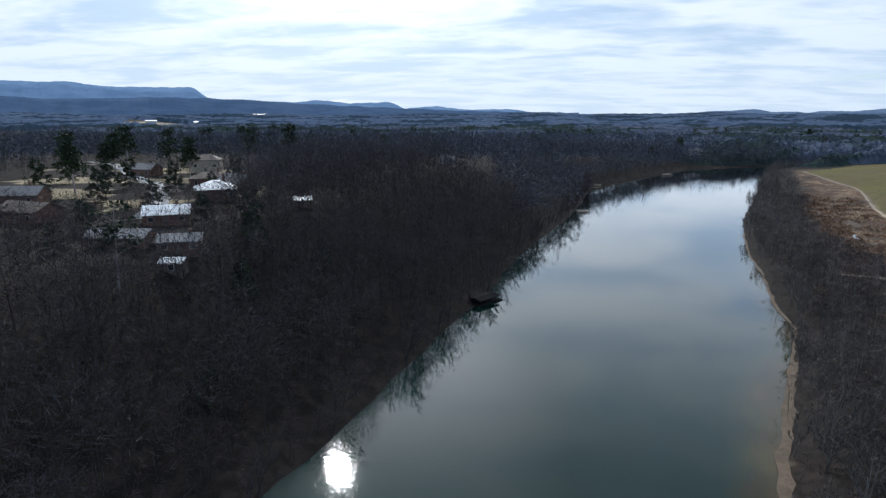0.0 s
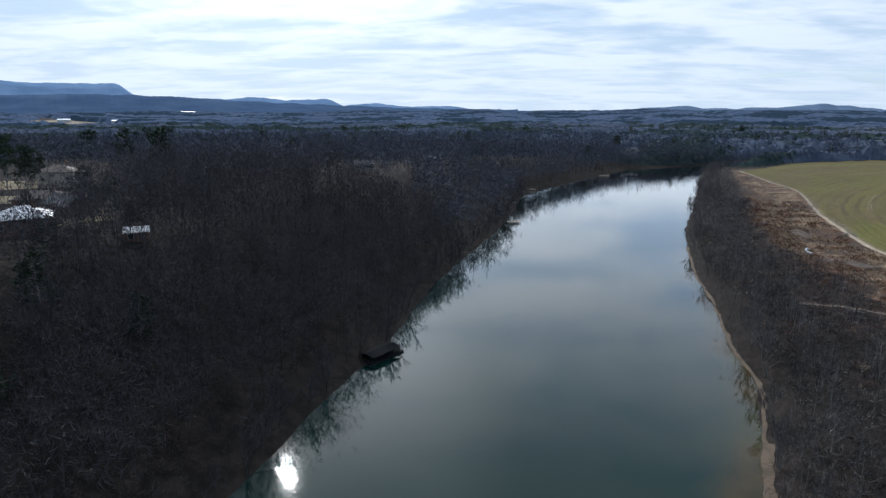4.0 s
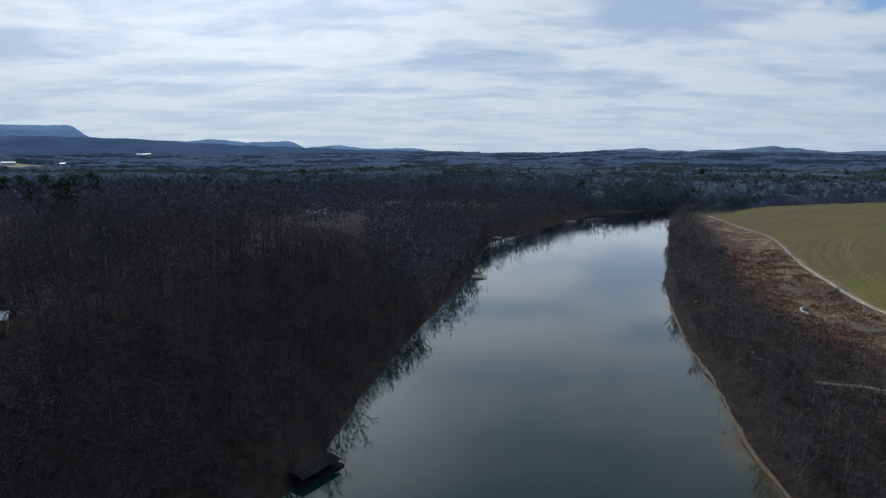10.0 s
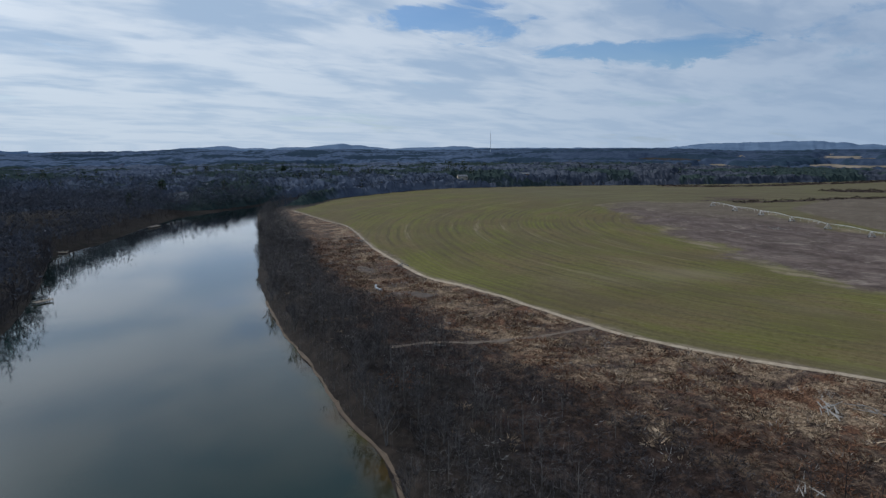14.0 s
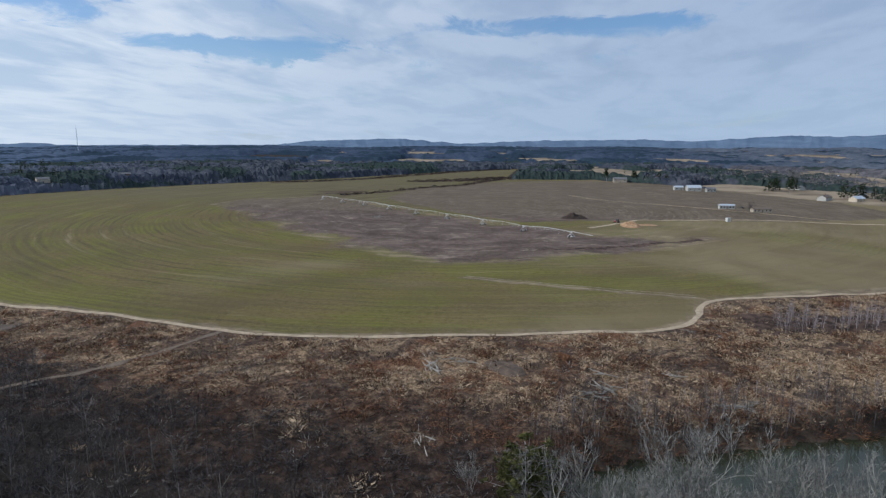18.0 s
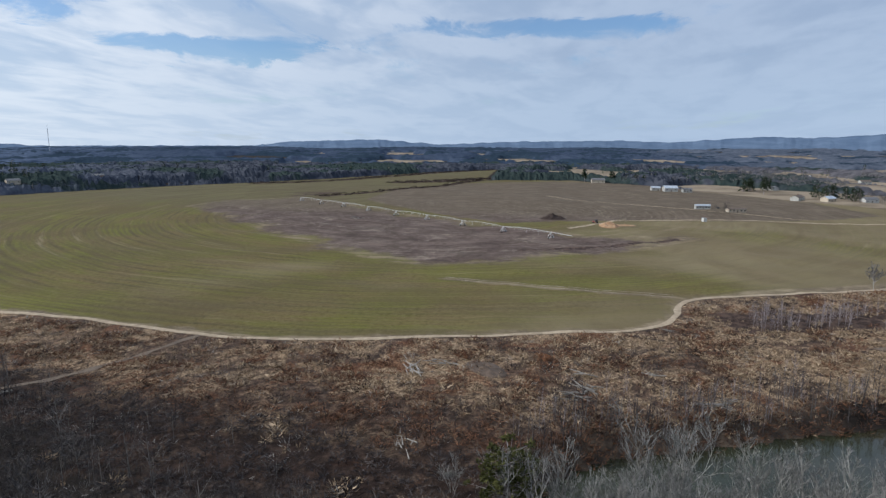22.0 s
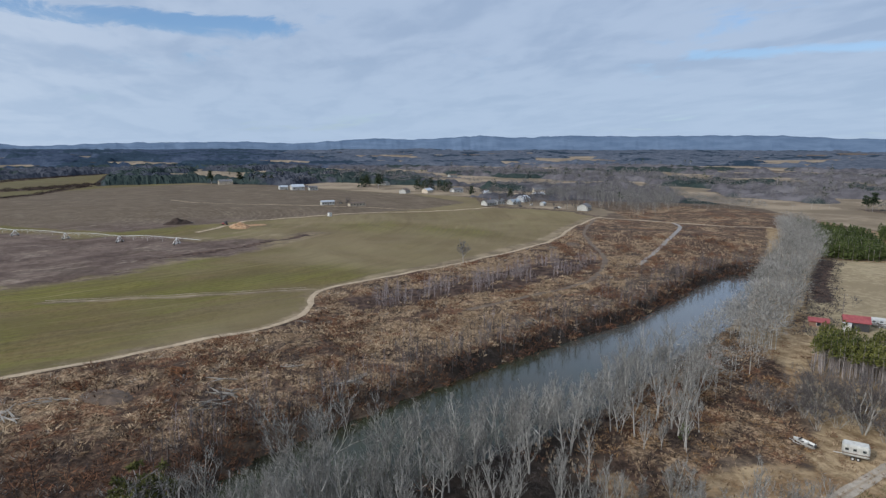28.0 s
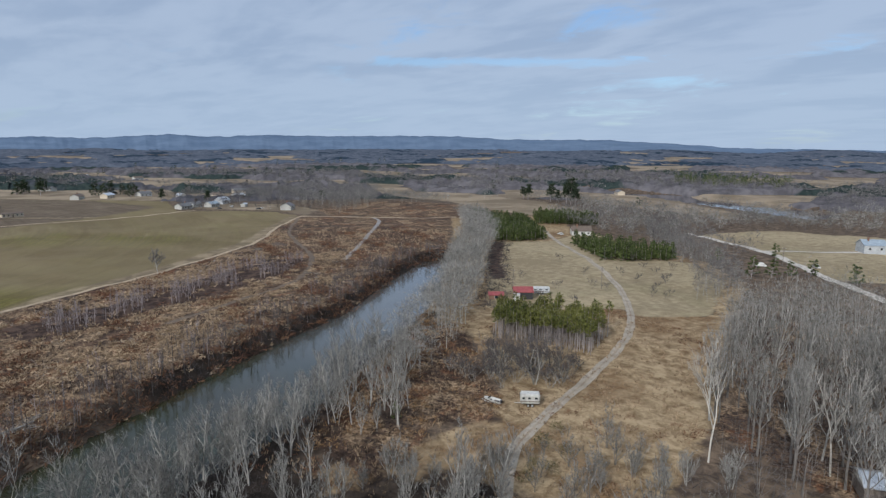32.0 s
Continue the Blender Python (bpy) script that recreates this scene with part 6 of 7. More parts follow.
    plant("thicket", dense, x, y, [M_BARK_SHADE, M_TWIG_BANK], "dense dark thicket of leafless saplings", "thicket", 62, 0.5, 1.15)
    x, y = scatter((-10, -200, 60, -60), 2.7, lambda x, y: (inside(x, y, SOUTH_WOOD) & (wave(x, y, 20, 81) > -0.4) | (y > -110) & (x > 5) & (x < 42) & (wave(x, y, 20, 81) > 0.5)), 63)
    plant("undergrowth", dense, x, y, [M_BARK_MID, M_TWIG_BANK], "grey undergrowth and saplings below the wood", "undergrowth", 64, 0.5, 1.2)
    x, y = scatter((190, -165, 270, -20), 2.3, lambda x, y: inside(x, y, CANE) & (wave(x, y, 26, 74) > -0.15), 47)
    plant("cane_thicket", [thin_tree(s, 7.0, 14, 0.15, 0.15, 2, 0.1) for s in (222, 223, 224)], x, y, [M_CANE, M_CANE], "pale leaning canes in a wet thicket", "thicket", 48, 0.6, 1.2)
    x, y = scatter((100, -230, 230, 30), 2.8, lambda x, y: inside(x, y, BRUSH) & (away(x, y, SLOUGH_NORTH) < 11 + 9 * wave(x, y, 30, 75)), 49)
    plant("saplings", pole, x, y, [M_TWIG_MID, M_TWIG_MID], "grey saplings along the backwater", "saplings", 50, 0.6, 1.4)
    x, y = scatter((30, -330, 300, 10), 2.8, lambda x, y: inside(x, y, ROUGH) & ~inside(x, y, LAWN) & (wave(x, y, 24, 76) + wave(x, y, 7, 80) > 0.5), 51)
    plant("dead_grass", tuft, x, y, [M_STRAW, M_STRAW], "tawny dead meadow grass", "grass", 52, 0.3, 0.8)
    x, y = scatter((100, -240, 236, 32), 1.9, lambda x, y: (away(x, y, SLOUGH_NORTH) < 5) & (depth_in(x, y, SLOUGH) < 0.6) & (wave(x, y, 21, 85) > -0.7), 86)
    plant("brush", bush, x, y, [M_RUSSET, M_RUSSET], "dark brambles overhanging the backwater", "brush", 87, 0.8, 1.7)
    # low scrub whose near-black tone also paints the shadow along the waterline
    x, y = scatter((100, -240, 236, 32), 1.7, lambda x, y: (away(x, y, SLOUGH_NORTH) < 2.6) & (wave(x, y, 17, 138) > -0.8), 139)
    plant("thicket", dense, x, y, [M_BARK_SHADE, M_TWIG_SHADE], "overhanging scrub with the bank's shadow in its dark tone", "thicket", 140, 0.22, 0.45)
    x, y = scatter((100, -240, 236, 32), 3.0, lambda x, y: (away(x, y, SLOUGH_NORTH) < 6.5) & (depth_in(x, y, SLOUGH) < 0.3) & (wave(x, y, 34, 99) > -0.8), 101)
    plant("thicket", dense, x, y, [M_BARK_MID, M_TWIG_MID], "dark tangled saplings on the backwater's bank", "thicket", 102, 0.35, 0.7)
    x, y = scatter((70, -140, 150, -40), 3.4, lambda x, y: inside(x, y, RUSSET), 88)
    dim = wave(x, y, 17, 287) > 0.1
    plant("brush", bush, x[~dim], y[~dim], [M_BRACKEN, M_BRACKEN], "russet bracken and brambles on the point", "brush", 89, 0.6, 1.4)
    plant("brush", bush, x[dim], y[dim], [M_TWIG_UNDER, M_TWIG_UNDER], "dark brown brambles on the point", "brush", 288, 0.6, 1.5)
    x, y = scatter((20, -170, 110, -35), 1.5, lambda x, y: (inside(x, y, ROUGH) | inside(x, y, RUSSET)) & ~inside(x, y, LAWN) & (wave(x, y, 13, 90) > -0.2), 97)
    plant("dead_grass", tuft, x, y, [M_STRAW, M_STRAW], "tawny grass clumps beside the lane", "grass", 98, 0.5, 1.1)
    x, y = scatter((40, -180, 150, 10), 4.2, lambda x, y: inside(x, y, ROUGH) & ~inside(x, y, LAWN) & (wave(x, y, 34, 77) > 0.35), 53)
    plant("brush", bush, x, y, [M_RUSSET, M_RUSSET], "brown weeds in the dry meadow", "brush", 54, 0.4, 1.0)


brushland()

# ---- things ----


def part(name, bm, mat, parent, label=""):
    me = bpy.data.meshes.new(name)
    bm.to_mesh(me)
    bm.free()
    me.materials.append(mat)
    ob = new(name, me)
    ob.parent = parent
    return tagged(ob, label)


def boxes(*sizes, bevel=0.0):
    """Boxes as (x, y, z of the middle, and the three sizes)."""
    bm = bmesh.new()
    for x, y, z, a, b, c in sizes:
        bmesh.ops.create_cube(bm, size=1, matrix=Matrix.Translation((x, y, z)) @ Matrix.Diagonal((a, b, c, 1)))
    if bevel:
        bmesh.ops.bevel(bm, geom=bm.edges[:], offset=bevel, segments=1, affect="EDGES")
    return bm


def shape(verts, faces):
    bm = bmesh.new()
    v = [bm.verts.new(p) for p in verts]
    for f in faces:
        bm.faces.new([v[i] for i in f])
    bmesh.ops.recalc_face_normals(bm, faces=bm.faces[:])
    return bm


def rod(points, radius, sides=6):
    bm = bmesh.new()
    for a, b in zip(points, points[1:]):
        v, f = prism(a, b, radius, radius, sides)
        vs = [bm.verts.new(p) for p in v]
        for t in f:
            bm.faces.new([vs[i] for i in t])
    return bm


def tube(x, y, z, radius, length, axis="Y", sides=12):
    bm = bmesh.new()
    turn = Matrix.Rotation(radians(90), 4, {"Y": "X", "X": "Y"}.get(axis, "Z")) if axis != "Z" else Matrix()
    bmesh.ops.create_cone(bm, cap_ends=True, segments=sides, radius1=radius, radius2=radius, depth=length, matrix=Matrix.Translation((x, y, z)) @ turn)
    return bm


def root(name, x, y, turn, label, category, group="", lift=0.0):
    ob = tagged(new(name), label, category, group)
    ob.matrix_basis = pose(x, y, float(height(x, y)) + lift, 0, 0, turn)
    return ob


def gable(l, w, h, rise, out=0.4, thick=0.16):
    """Two roof slopes along x with overhang, as one closed shape."""
    a, b = l / 2 + out, w / 2 + out
    drop = rise * out / (w / 2)
    prof = [(-b, h - drop), (0, h + rise), (b, h - drop), (b, h - drop + thick), (0, h + rise + thick * 1.2), (-b, h - drop + thick)]
    v = [(s, y, z) for s in (-a, a) for y, z in prof]
    f = [(k, (k + 1) % 6, 6 + (k + 1) % 6, 6 + k) for k in range(6)] + [(0, 1, 4, 5), (1, 2, 3, 4), (6, 7, 10, 11), (7, 8, 9, 10)]
    return shape(v, f)


def hip(l, w, h, rise, out=0.45, thick=0.14):
    a, b, r = l / 2 + out, w / 2 + out, max(0.2, (l - w) / 2)
    v = [(-a, -b, h), (a, -b, h), (a, b, h), (-a, b, h), (-a, -b, h + thick), (a, -b, h + thick), (a, b, h + thick), (-a, b, h + thick), (-r, 0, h + rise), (r, 0, h + rise)]
    f = [(0, 1, 2, 3), (0, 1, 5, 4), (1, 2, 6, 5), (2, 3, 7, 6), (3, 0, 4, 7), (4, 5, 9, 8), (5, 6, 9), (6, 7, 8, 9), (7, 4, 8)]
    return shape(v, f)


def house(name, x, y, turn, l, w, h, rise, wall, roof, label, category="house", windows=3, door=True, chimney=True, hipped=False, group="", porch=False):
    """A house: walls with gables, roof, windows, door, chimney."""
    r = root(name, x, y, turn, label, category, group, -0.1)
    v = [(-l / 2, -w / 2, -1.2), (l / 2, -w / 2, -1.2), (l / 2, w / 2, -1.2), (-l / 2, w / 2, -1.2), (-l / 2, -w / 2, h), (l / 2, -w / 2, h), (l / 2, w / 2, h), (-l / 2, w / 2, h)]
    f = [(0, 1, 2, 3), (0, 1, 5, 4), (2, 3, 7, 6)]
    if hipped:
        f += [(1, 2, 6, 5), (3, 0, 4, 7), (4, 5, 6, 7)]
    else:
        v += [(-l / 2, 0, h + rise * 0.97), (l / 2, 0, h + rise * 0.97)]
        f += [(1, 2, 6, 9, 5), (3, 0, 4, 8, 7), (4, 5, 9, 8), (6, 7, 8, 9)]
    part("wall", shape(v, f), wall, r)
    part("roof", hip(l, w, h, rise) if hipped else gable(l, w, h, rise), roof, r)
    for side in (-1, 1):
        for n in range(windows):
            at = -l / 2 + l * (n + 0.5) / windows
            if door and side == -1 and n == windows // 2:
                d = part("door", boxes((at, side * (w / 2 + 0.03), 1.05, 1.0, 0.08, 2.1)), M_WOOD, r)
                part("handle", boxes((at + 0.36, side * (w / 2 + 0.1), 1.0, 0.06, 0.06, 0.12)), M_STEEL, d)
                continue
            win = part("window", boxes((at, side * (w / 2 + 0.025), h * 0.57, 1.3, 0.07, 1.3)), M_WHITE, r)
            part("pane", boxes((at, side * (w / 2 + 0.05), h * 0.57, 1.1, 0.05, 1.1)), M_GLASS, win)
    if chimney:
        part("chimney", boxes((l * 0.22, w * 0.12, h + rise * 0.9, 0.8, 0.8, rise * 1.1 + 0.8)), M_BRICK, r)
    if porch:
        part("porch_roof", boxes((0, -w / 2 - 1.1, h - 0.25, l * 0.5, 2.2, 0.12)), roof, r)
        for k in (-1, 1):
            part("post", boxes((k * l * 0.23, -w / 2 - 2.0, (h - 0.3) / 2, 0.14, 0.14, h - 0.3)), M_WHITE, r)
    return r


# the neighbourhood on the bluff; bright tin stands in for sun glare on roofs
house("house", -106, 133, 30, 12, 10, 4.0, 2.6, M_BRICK, M_TIN, "brick house with a bright sunlit hipped roof", hipped=True)
house("house", -102, 97, 24, 11, 8, 2.8, 1.8, M_BRICK, M_TIN, "low house among trees, its roof's sun glare put in as tin")
house("house", -98, 71, 4, 13, 7, 2.5, 1.3, M_BRICK, M_GLOSS_SHINGLE, "long brick ranch house with a glinting roof", windows=4)
house("house", -86, 74, 18, 9, 6, 2.5, 1.2, M_BRICK, M_GLOSS_SHINGLE, "small brick house with a glinting low roof", windows=3)
house("shed", -83, 65, 8, 4.5, 3.4, 2.2, 0.7, M_WOOD, M_TIN, "small shed, its roof's sun glare put in as tin", "shed", windows=1, door=False, chimney=False)
house("house", -155, 226, 15, 13, 9, 5.4, 2.6, M_BEIGE, M_SHINGLE_BROWN, "two-storey beige house at the lawn's edge", hipped=True)
house("house", -176, 209, -5, 12, 9, 3.2, 2.2, M_BRICK, M_SHINGLE, "brick house behind bare yard trees")
house("house", -128, 174, 20, 14, 9, 3.2, 2.3, M_BRICK, M_SHINGLE_BROWN, "brick house with a broad brown roof", hipped=True)
house("house", -111, 160, -30, 13, 9, 3.3, 2.4, M_BRICK, M_SHINGLE, "brick house with a grey gable roof")
house("house", -164, 121, 12, 15, 9, 3.2, 2.2, M_BRICK, M_SHINGLE, "ranch house under a grey roof")
house("house", -140, 96, -12, 14, 9, 3.1, 2.0, M_BRICK, M_SHINGLE_BROWN, "brick house with a brown roof")
house("house", -76, 128, 24, 5, 4, 2.2, 0.8, M_BRICK, M_TIN, "small house in the woods, its roof glint put in as tin", windows=2)
house("house", -14, 416, 18, 9, 7, 4.0, 1.8, M_DINGY, M_TIN, "white house with a bright roof in the forest")
house("house", -52, 341, 10, 11, 7, 3.6, 1.8, M_DINGY, M_SHINGLE, "white house showing through bare trees", windows=5)
house("house", 187, 646, 20, 16, 9, 5.0, 2.2, M_WHITE, M_SHINGLE, "pale house beyond the river bend", windows=5)
house("house", 258, 770, -10, 17, 9, 5.0, 2.2, M_BEIGE, M_SHINGLE, "beige house beyond the river bend", windows=5)
for n, (x, y) in enumerate(((320, 800), (384, 825), (452, 823), (545, 800), (640, 740), (760, 720))):
    house("house", x, y, 25 - 13 * n, 15, 9, 4.6, 2.2, (M_WHITE, M_BEIGE, M_BRICK)[n % 3], M_SHINGLE, "distant house among the woods across the river", group="houses across the river", chimney=False)
house("warehouse", -1036, 1661, 30, 30, 16, 7, 2.0, M_WHITE, M_TIN, "long white-roofed warehouse far away", "warehouse", windows=6, chimney=False, door=False)
house("warehouse", -894, 1660, 30, 24, 14, 7, 2.0, M_WHITE, M_TIN, "white warehouse on a far bare slope", "warehouse", windows=6, chimney=False, door=False)
house("warehouse", -1184, 2824, 20, 60, 26, 9, 2.5, M_WHITE, M_TIN, "large white building at the foot of the hills", "warehouse", windows=6, chimney=False, door=False)
house("house", -560, 800, 12, 18, 10, 6, 2.6, M_WHITE, M_TIN, "white house with a bright roof far off", chimney=False)

# farmsteads beyond the field
house("mobile_home", 566, -74, -82, 12, 5, 3.0, 0.9, M_DINGY, M_TIN, "white mobile home beside the field", "mobile home", windows=5, chimney=False)
house("mobile_home", 547, -97, -75, 15, 5, 2.8, 0.8, M_BEIGE, M_SHINGLE_BROWN, "brown mobile home beside the field", "mobile home", windows=5, chimney=False)
house("barn", 770, -70, -80, 15, 11, 4.2, 2.6, M_DINGY, M_TIN, "white farm barn with tin roof", "barn", windows=3, chimney=False)
house("shed", 766, -88, -78, 10, 7, 3.6, 1.5, M_DINGY, M_SHINGLE, "long white farm shed", "shed", windows=3, chimney=False)
house("shed", 776, -54, -80, 10, 7, 3.4, 1.4, M_DINGY, M_TIN, "open farm shed with a pale roof", "shed", windows=2, chimney=False)
house("house", 905, 12, -80, 18, 10, 4.4, 2.4, M_BEIGE, M_SHINGLE, "farmhouse at the far edge of the field")
house("house", 519, -214, -70, 12, 8, 3.0, 2.1, M_DINGY, M_SHINGLE, "white house with a dark roof beside the field", windows=4, porch=True)
house("house", 531, -229, -70, 10, 8, 3.0, 2.0, M_WHITE, M_SHINGLE, "low white house with a carport beside the field", windows=4)
house("shed", 505, -262, -50, 6, 4, 2.4, 0.9, M_DINGY, M_TIN, "small pale garden shed behind the houses", "shed", windows=1, chimney=False)
house("house", 521, -240, -66, 11, 8, 3.0, 2.0, M_DINGY, M_BLUE_TIN, "white house with a blue-grey roof", windows=4)
house("barn", 545, -262, -60, 12, 9, 3.6, 2.6, M_GREY_SIDING, M_TIN, "grey barn with a steep tin roof", "barn", windows=2, chimney=False)
house("house", 451, -272, -52, 10, 9, 3.4, 2.4, M_DINGY, M_SHINGLE, "white gabled house at the field's corner", windows=2)
for n, (x, y, l) in enumerate(((677, -242, 14), (672, -205, 12), (680, -180, 15), (720, -225, 13), (632, -262, 12), (610, -290, 14), (820, -190, 18), (860, -230, 16), (700, -300, 15), (640, -330, 13), (585, -300, 12))):
    house("house", x, y, -70 + 17 * n, l, 8, 3.2, 2.0, (M_WHITE, M_BEIGE, M_DINGY, M_GREY_SIDING)[n % 4], (M_SHINGLE, M_TIN, M_SHINGLE_BROWN)[n % 3], "roadside house beyond the field", group="roadside houses", chimney=n % 2 == 0)
for n, (x, y) in enumerate(((1010, -230), (1060, -300), (980, -350), (330, -620), (60, -560), (-10, -620), (420, -700))):
    house("house", x, y, 40 + 31 * n, 14, 8, 3.4, 2.0, (M_DINGY, M_BEIGE)[n % 2], (M_SHINGLE, M_TIN, M_SHINGLE_BROWN)[n % 3], "distant country house among bare trees", group="distant houses", chimney=False)

# the small farm south of the backwater
# closed walls, coloured near-black for the shade inside an open shed
house("barn", 131, -166, 43, 6.6, 5, 2.8, 1.3, M_DARK, M_RED_TIN, "red tin roofed shed, its shaded inside drawn as dark walls", "barn", windows=0, door=False, chimney=False)
house("shed", 137.5, -158.5, 43, 5, 3.6, 1.8, 0.7, M_BRICK, M_RED_TIN, "low shed with a faded red roof", "shed", windows=1, door=False, chimney=False)
house("house", 201, -323, 40, 12, 9, 3.0, 2.4, M_WHITE, M_SHINGLE_BROWN, "white house with a brown roof behind the pines", windows=3)
house("house", 57, -372, 35, 11, 9, 4.4, 2.4, M_GREY_SIDING, M_BLUE_TIN, "pale blue-grey house with a gable roof", windows=2)
house("barn", 12, -101, 25, 8, 6, 3.0, 1.1, M_WOOD, M_TIN, "old barn with patched bare tin roof", "barn", windows=0, door=False, chimney=False)


def white_bin():
    r = root("storage_box", 130.2, -161.3, 43, "white storage box beside the red-roofed shed", "box")
    part("body", boxes((0, 0, 1.2, 2.2, 1.6, 2.4), bevel=0.05), M_WHITE, r)
    part("lid", boxes((0, 0, 2.45, 2.4, 1.8, 0.1), bevel=0.02), M_GREY_SIDING, r)


def camper(name, x, y, turn, l, label, mat):
    r = root(name, x, y, turn, label, "camper")
    body = part("body", boxes((0, 0, 1.75, l, 2.3, 2.2), bevel=0.3), mat, r)
    part("stripe", boxes((0, 0, 1.3, l * 0.99, 2.32, 0.22), bevel=0.02), M_SHINGLE_BROWN, body)
    part("roof_panel", boxes((0, 0, 2.86, l * 0.9, 1.95, 0.06), bevel=0.02), M_WHITE, body)
    for k in (-0.3, 0.05, 0.34):
        for side in (-1, 1):
            part("window", boxes((k * l, side * 1.15, 2.05, l * 0.13, 0.06, 0.42), bevel=0.02), M_GLASS, body)
    part("roof_vent", boxes((0.1 * l, 0, 2.92, 0.5, 0.5, 0.2), bevel=0.03), M_WHITE, body)
    part("door", boxes((0.2 * l, -1.17, 1.65, 0.7, 0.05, 1.8), bevel=0.02), M_WHITE, body)
    for k in (-0.1, 0.1):
        for side in (-1, 1):
            w = part("wheel", tube(k * l, side * 1.0, 0.35, 0.35, 0.22), M_RUBBER, r)
            part("rim", tube(k * l, side * 1.06, 0.35, 0.19, 0.16), M_STEEL, w)
    part("hitch", boxes((l / 2 + 0.6, 0, 0.55, 1.3, 0.1, 0.1)), M_STEEL, r)


def boat():
    r = root("motorboat", 81, -86.3, 8, "small white motorboat parked on the grass", "boat")
    r.scale = (0.75, 0.75, 0.75)
    n, v = 9, []
    for k in range(n):
        t = k / (n - 1)
        w = 1.05 * (1 - max(0, t - 0.45) ** 2 * 3.0)
        x = -2.7 + 5.4 * t
        v += [(x, -w, 1.15 + 0.2 * t), (x, -w * 0.7, 0.45 + 0.35 * t * t), (x, 0, 0.25 + 0.6 * t ** 3), (x, w * 0.7, 0.45 + 0.35 * t * t), (x, w, 1.15 + 0.2 * t)]
    f = [(5 * k + j, 5 * k + j + 1, 5 * k + j + 6, 5 * k + j + 5) for k in range(n - 1) for j in range(4)] + [(0, 1, 2, 3, 4)]
    part("hull", shape(v, f), M_WHITE, r)
    part("deck", shape([(1.0, -0.9, 1.25), (2.6, -0.2, 1.36), (2.6, 0.2, 1.36), (1.0, 0.9, 1.25)], [(0, 1, 2, 3)]), M_WHITE, r)
    part("cockpit_floor", boxes((-0.8, 0, 0.7, 3.4, 1.5, 0.06)), M_DARK, r)
    for k in (-0.5, 0.5):
        part("seat", boxes((-0.6, k, 1.0, 0.6, 0.5, 0.55), bevel=0.06), M_WHITE, r)
    part("windscreen", boxes((0.95, 0, 1.5, 0.08, 1.6, 0.45)), M_GLASS, r)
    part("outboard_motor", boxes((-2.95, 0, 1.1, 0.45, 0.4, 0.9), bevel=0.08), M_DARK, r)
    part("trailer", boxes((0, -0.7, 0.3, 5.0, 0.08, 0.1), (0, 0.7, 0.3, 5.0, 0.08, 0.1), (0, 0, 0.3, 0.1, 1.5, 0.1), (3.0, 0, 0.3, 1.4, 0.1, 0.1)), M_STEEL, r)
    for k in (-1, 1):
        part("wheel", tube(-0.5, k * 0.95, 0.3, 0.3, 0.18), M_RUBBER, r)


def car(x, y, turn, label, mat, name="car", long=4.5, tall=1.45):
    r = root(name, x, y, turn, label, name.replace("_", " "), "parked vehicles")
    b = long / 2
    prof = [(-b, 0.35), (-b, 0.85), (-b * 0.75, 0.95), (-b * 0.5, tall), (b * 0.25, tall), (b * 0.55, 0.95), (b * 0.95, 0.82), (b, 0.35)]
    v = [(x1, s * (0.86 if z < 1.0 else 0.7), z) for s in (-1, 1) for x1, z in prof]
    k = len(prof)
    f = [(i, (i + 1) % k, k + (i + 1) % k, k + i) for i in range(k)] + [tuple(range(k)), tuple(range(k, 2 * k))]
    body = part("body", shape(v, f), mat, r)
    part("windscreen", shape([(b * 0.27, -0.66, tall - 0.04), (b * 0.27, 0.66, tall - 0.04), (b * 0.55, 0.78, 0.99), (b * 0.55, -0.78, 0.99)], [(0, 1, 2, 3)]), M_GLASS, body)
    part("rear_window", shape([(-b * 0.52, -0.66, tall - 0.05), (-b * 0.52, 0.66, tall - 0.05), (-b * 0.755, 0.78, 0.99), (-b * 0.755, -0.78, 0.99)], [(0, 1, 2, 3)]), M_GLASS, body)
    for s in (-1, 1):
        part("side_window", boxes((-b * 0.1, s * 0.775, 1.17, b * 0.85, 0.06, 0.32)), M_GLASS, body)
        part("headlight", boxes((b * 0.97, s * 0.62, 0.7, 0.1, 0.3, 0.14)), M_GLASS, body)
        for e in (-0.62, 0.62):
            w = part("wheel", tube(e * b, s * 0.78, 0.33, 0.33, 0.22), M_RUBBER, r)
            part("rim", tube(e * b, s * 0.82, 0.33, 0.19, 0.18), M_STEEL, w)
    return r


white_bin()
camper("camper", 74, -90.5, 40, 4.2, "old white camper trailer under a bare tree", M_DINGY)
camper("camper", 129.5, -175.5, 40, 6.5, "silver-grey camper beside the red-roofed shed", M_GREY_SIDING)
boat()
car(210, -314, -20, "white car parked in the farmyard", M_WHITE)
car(87, -291, 30, "white van parked in the weedy yard", M_WHITE, "van", 5.2, 1.9)
car(67, -303, -50, "white pickup parked beside the gravel road", M_WHITE, "pickup", 5.2, 1.7)
for n, (x, y, a) in enumerate(((500, -236, 20), (508, -252, -40), (476, -262, 10), (470, -256, 70), (463, -279, 20), (538, -218, 45), (575, -88, 10))):
    car(x, y, a, ("dark", "silver", "white")[n % 3] + " vehicle parked by the farm houses", (M_DARK, M_STEEL, M_WHITE)[n % 3])


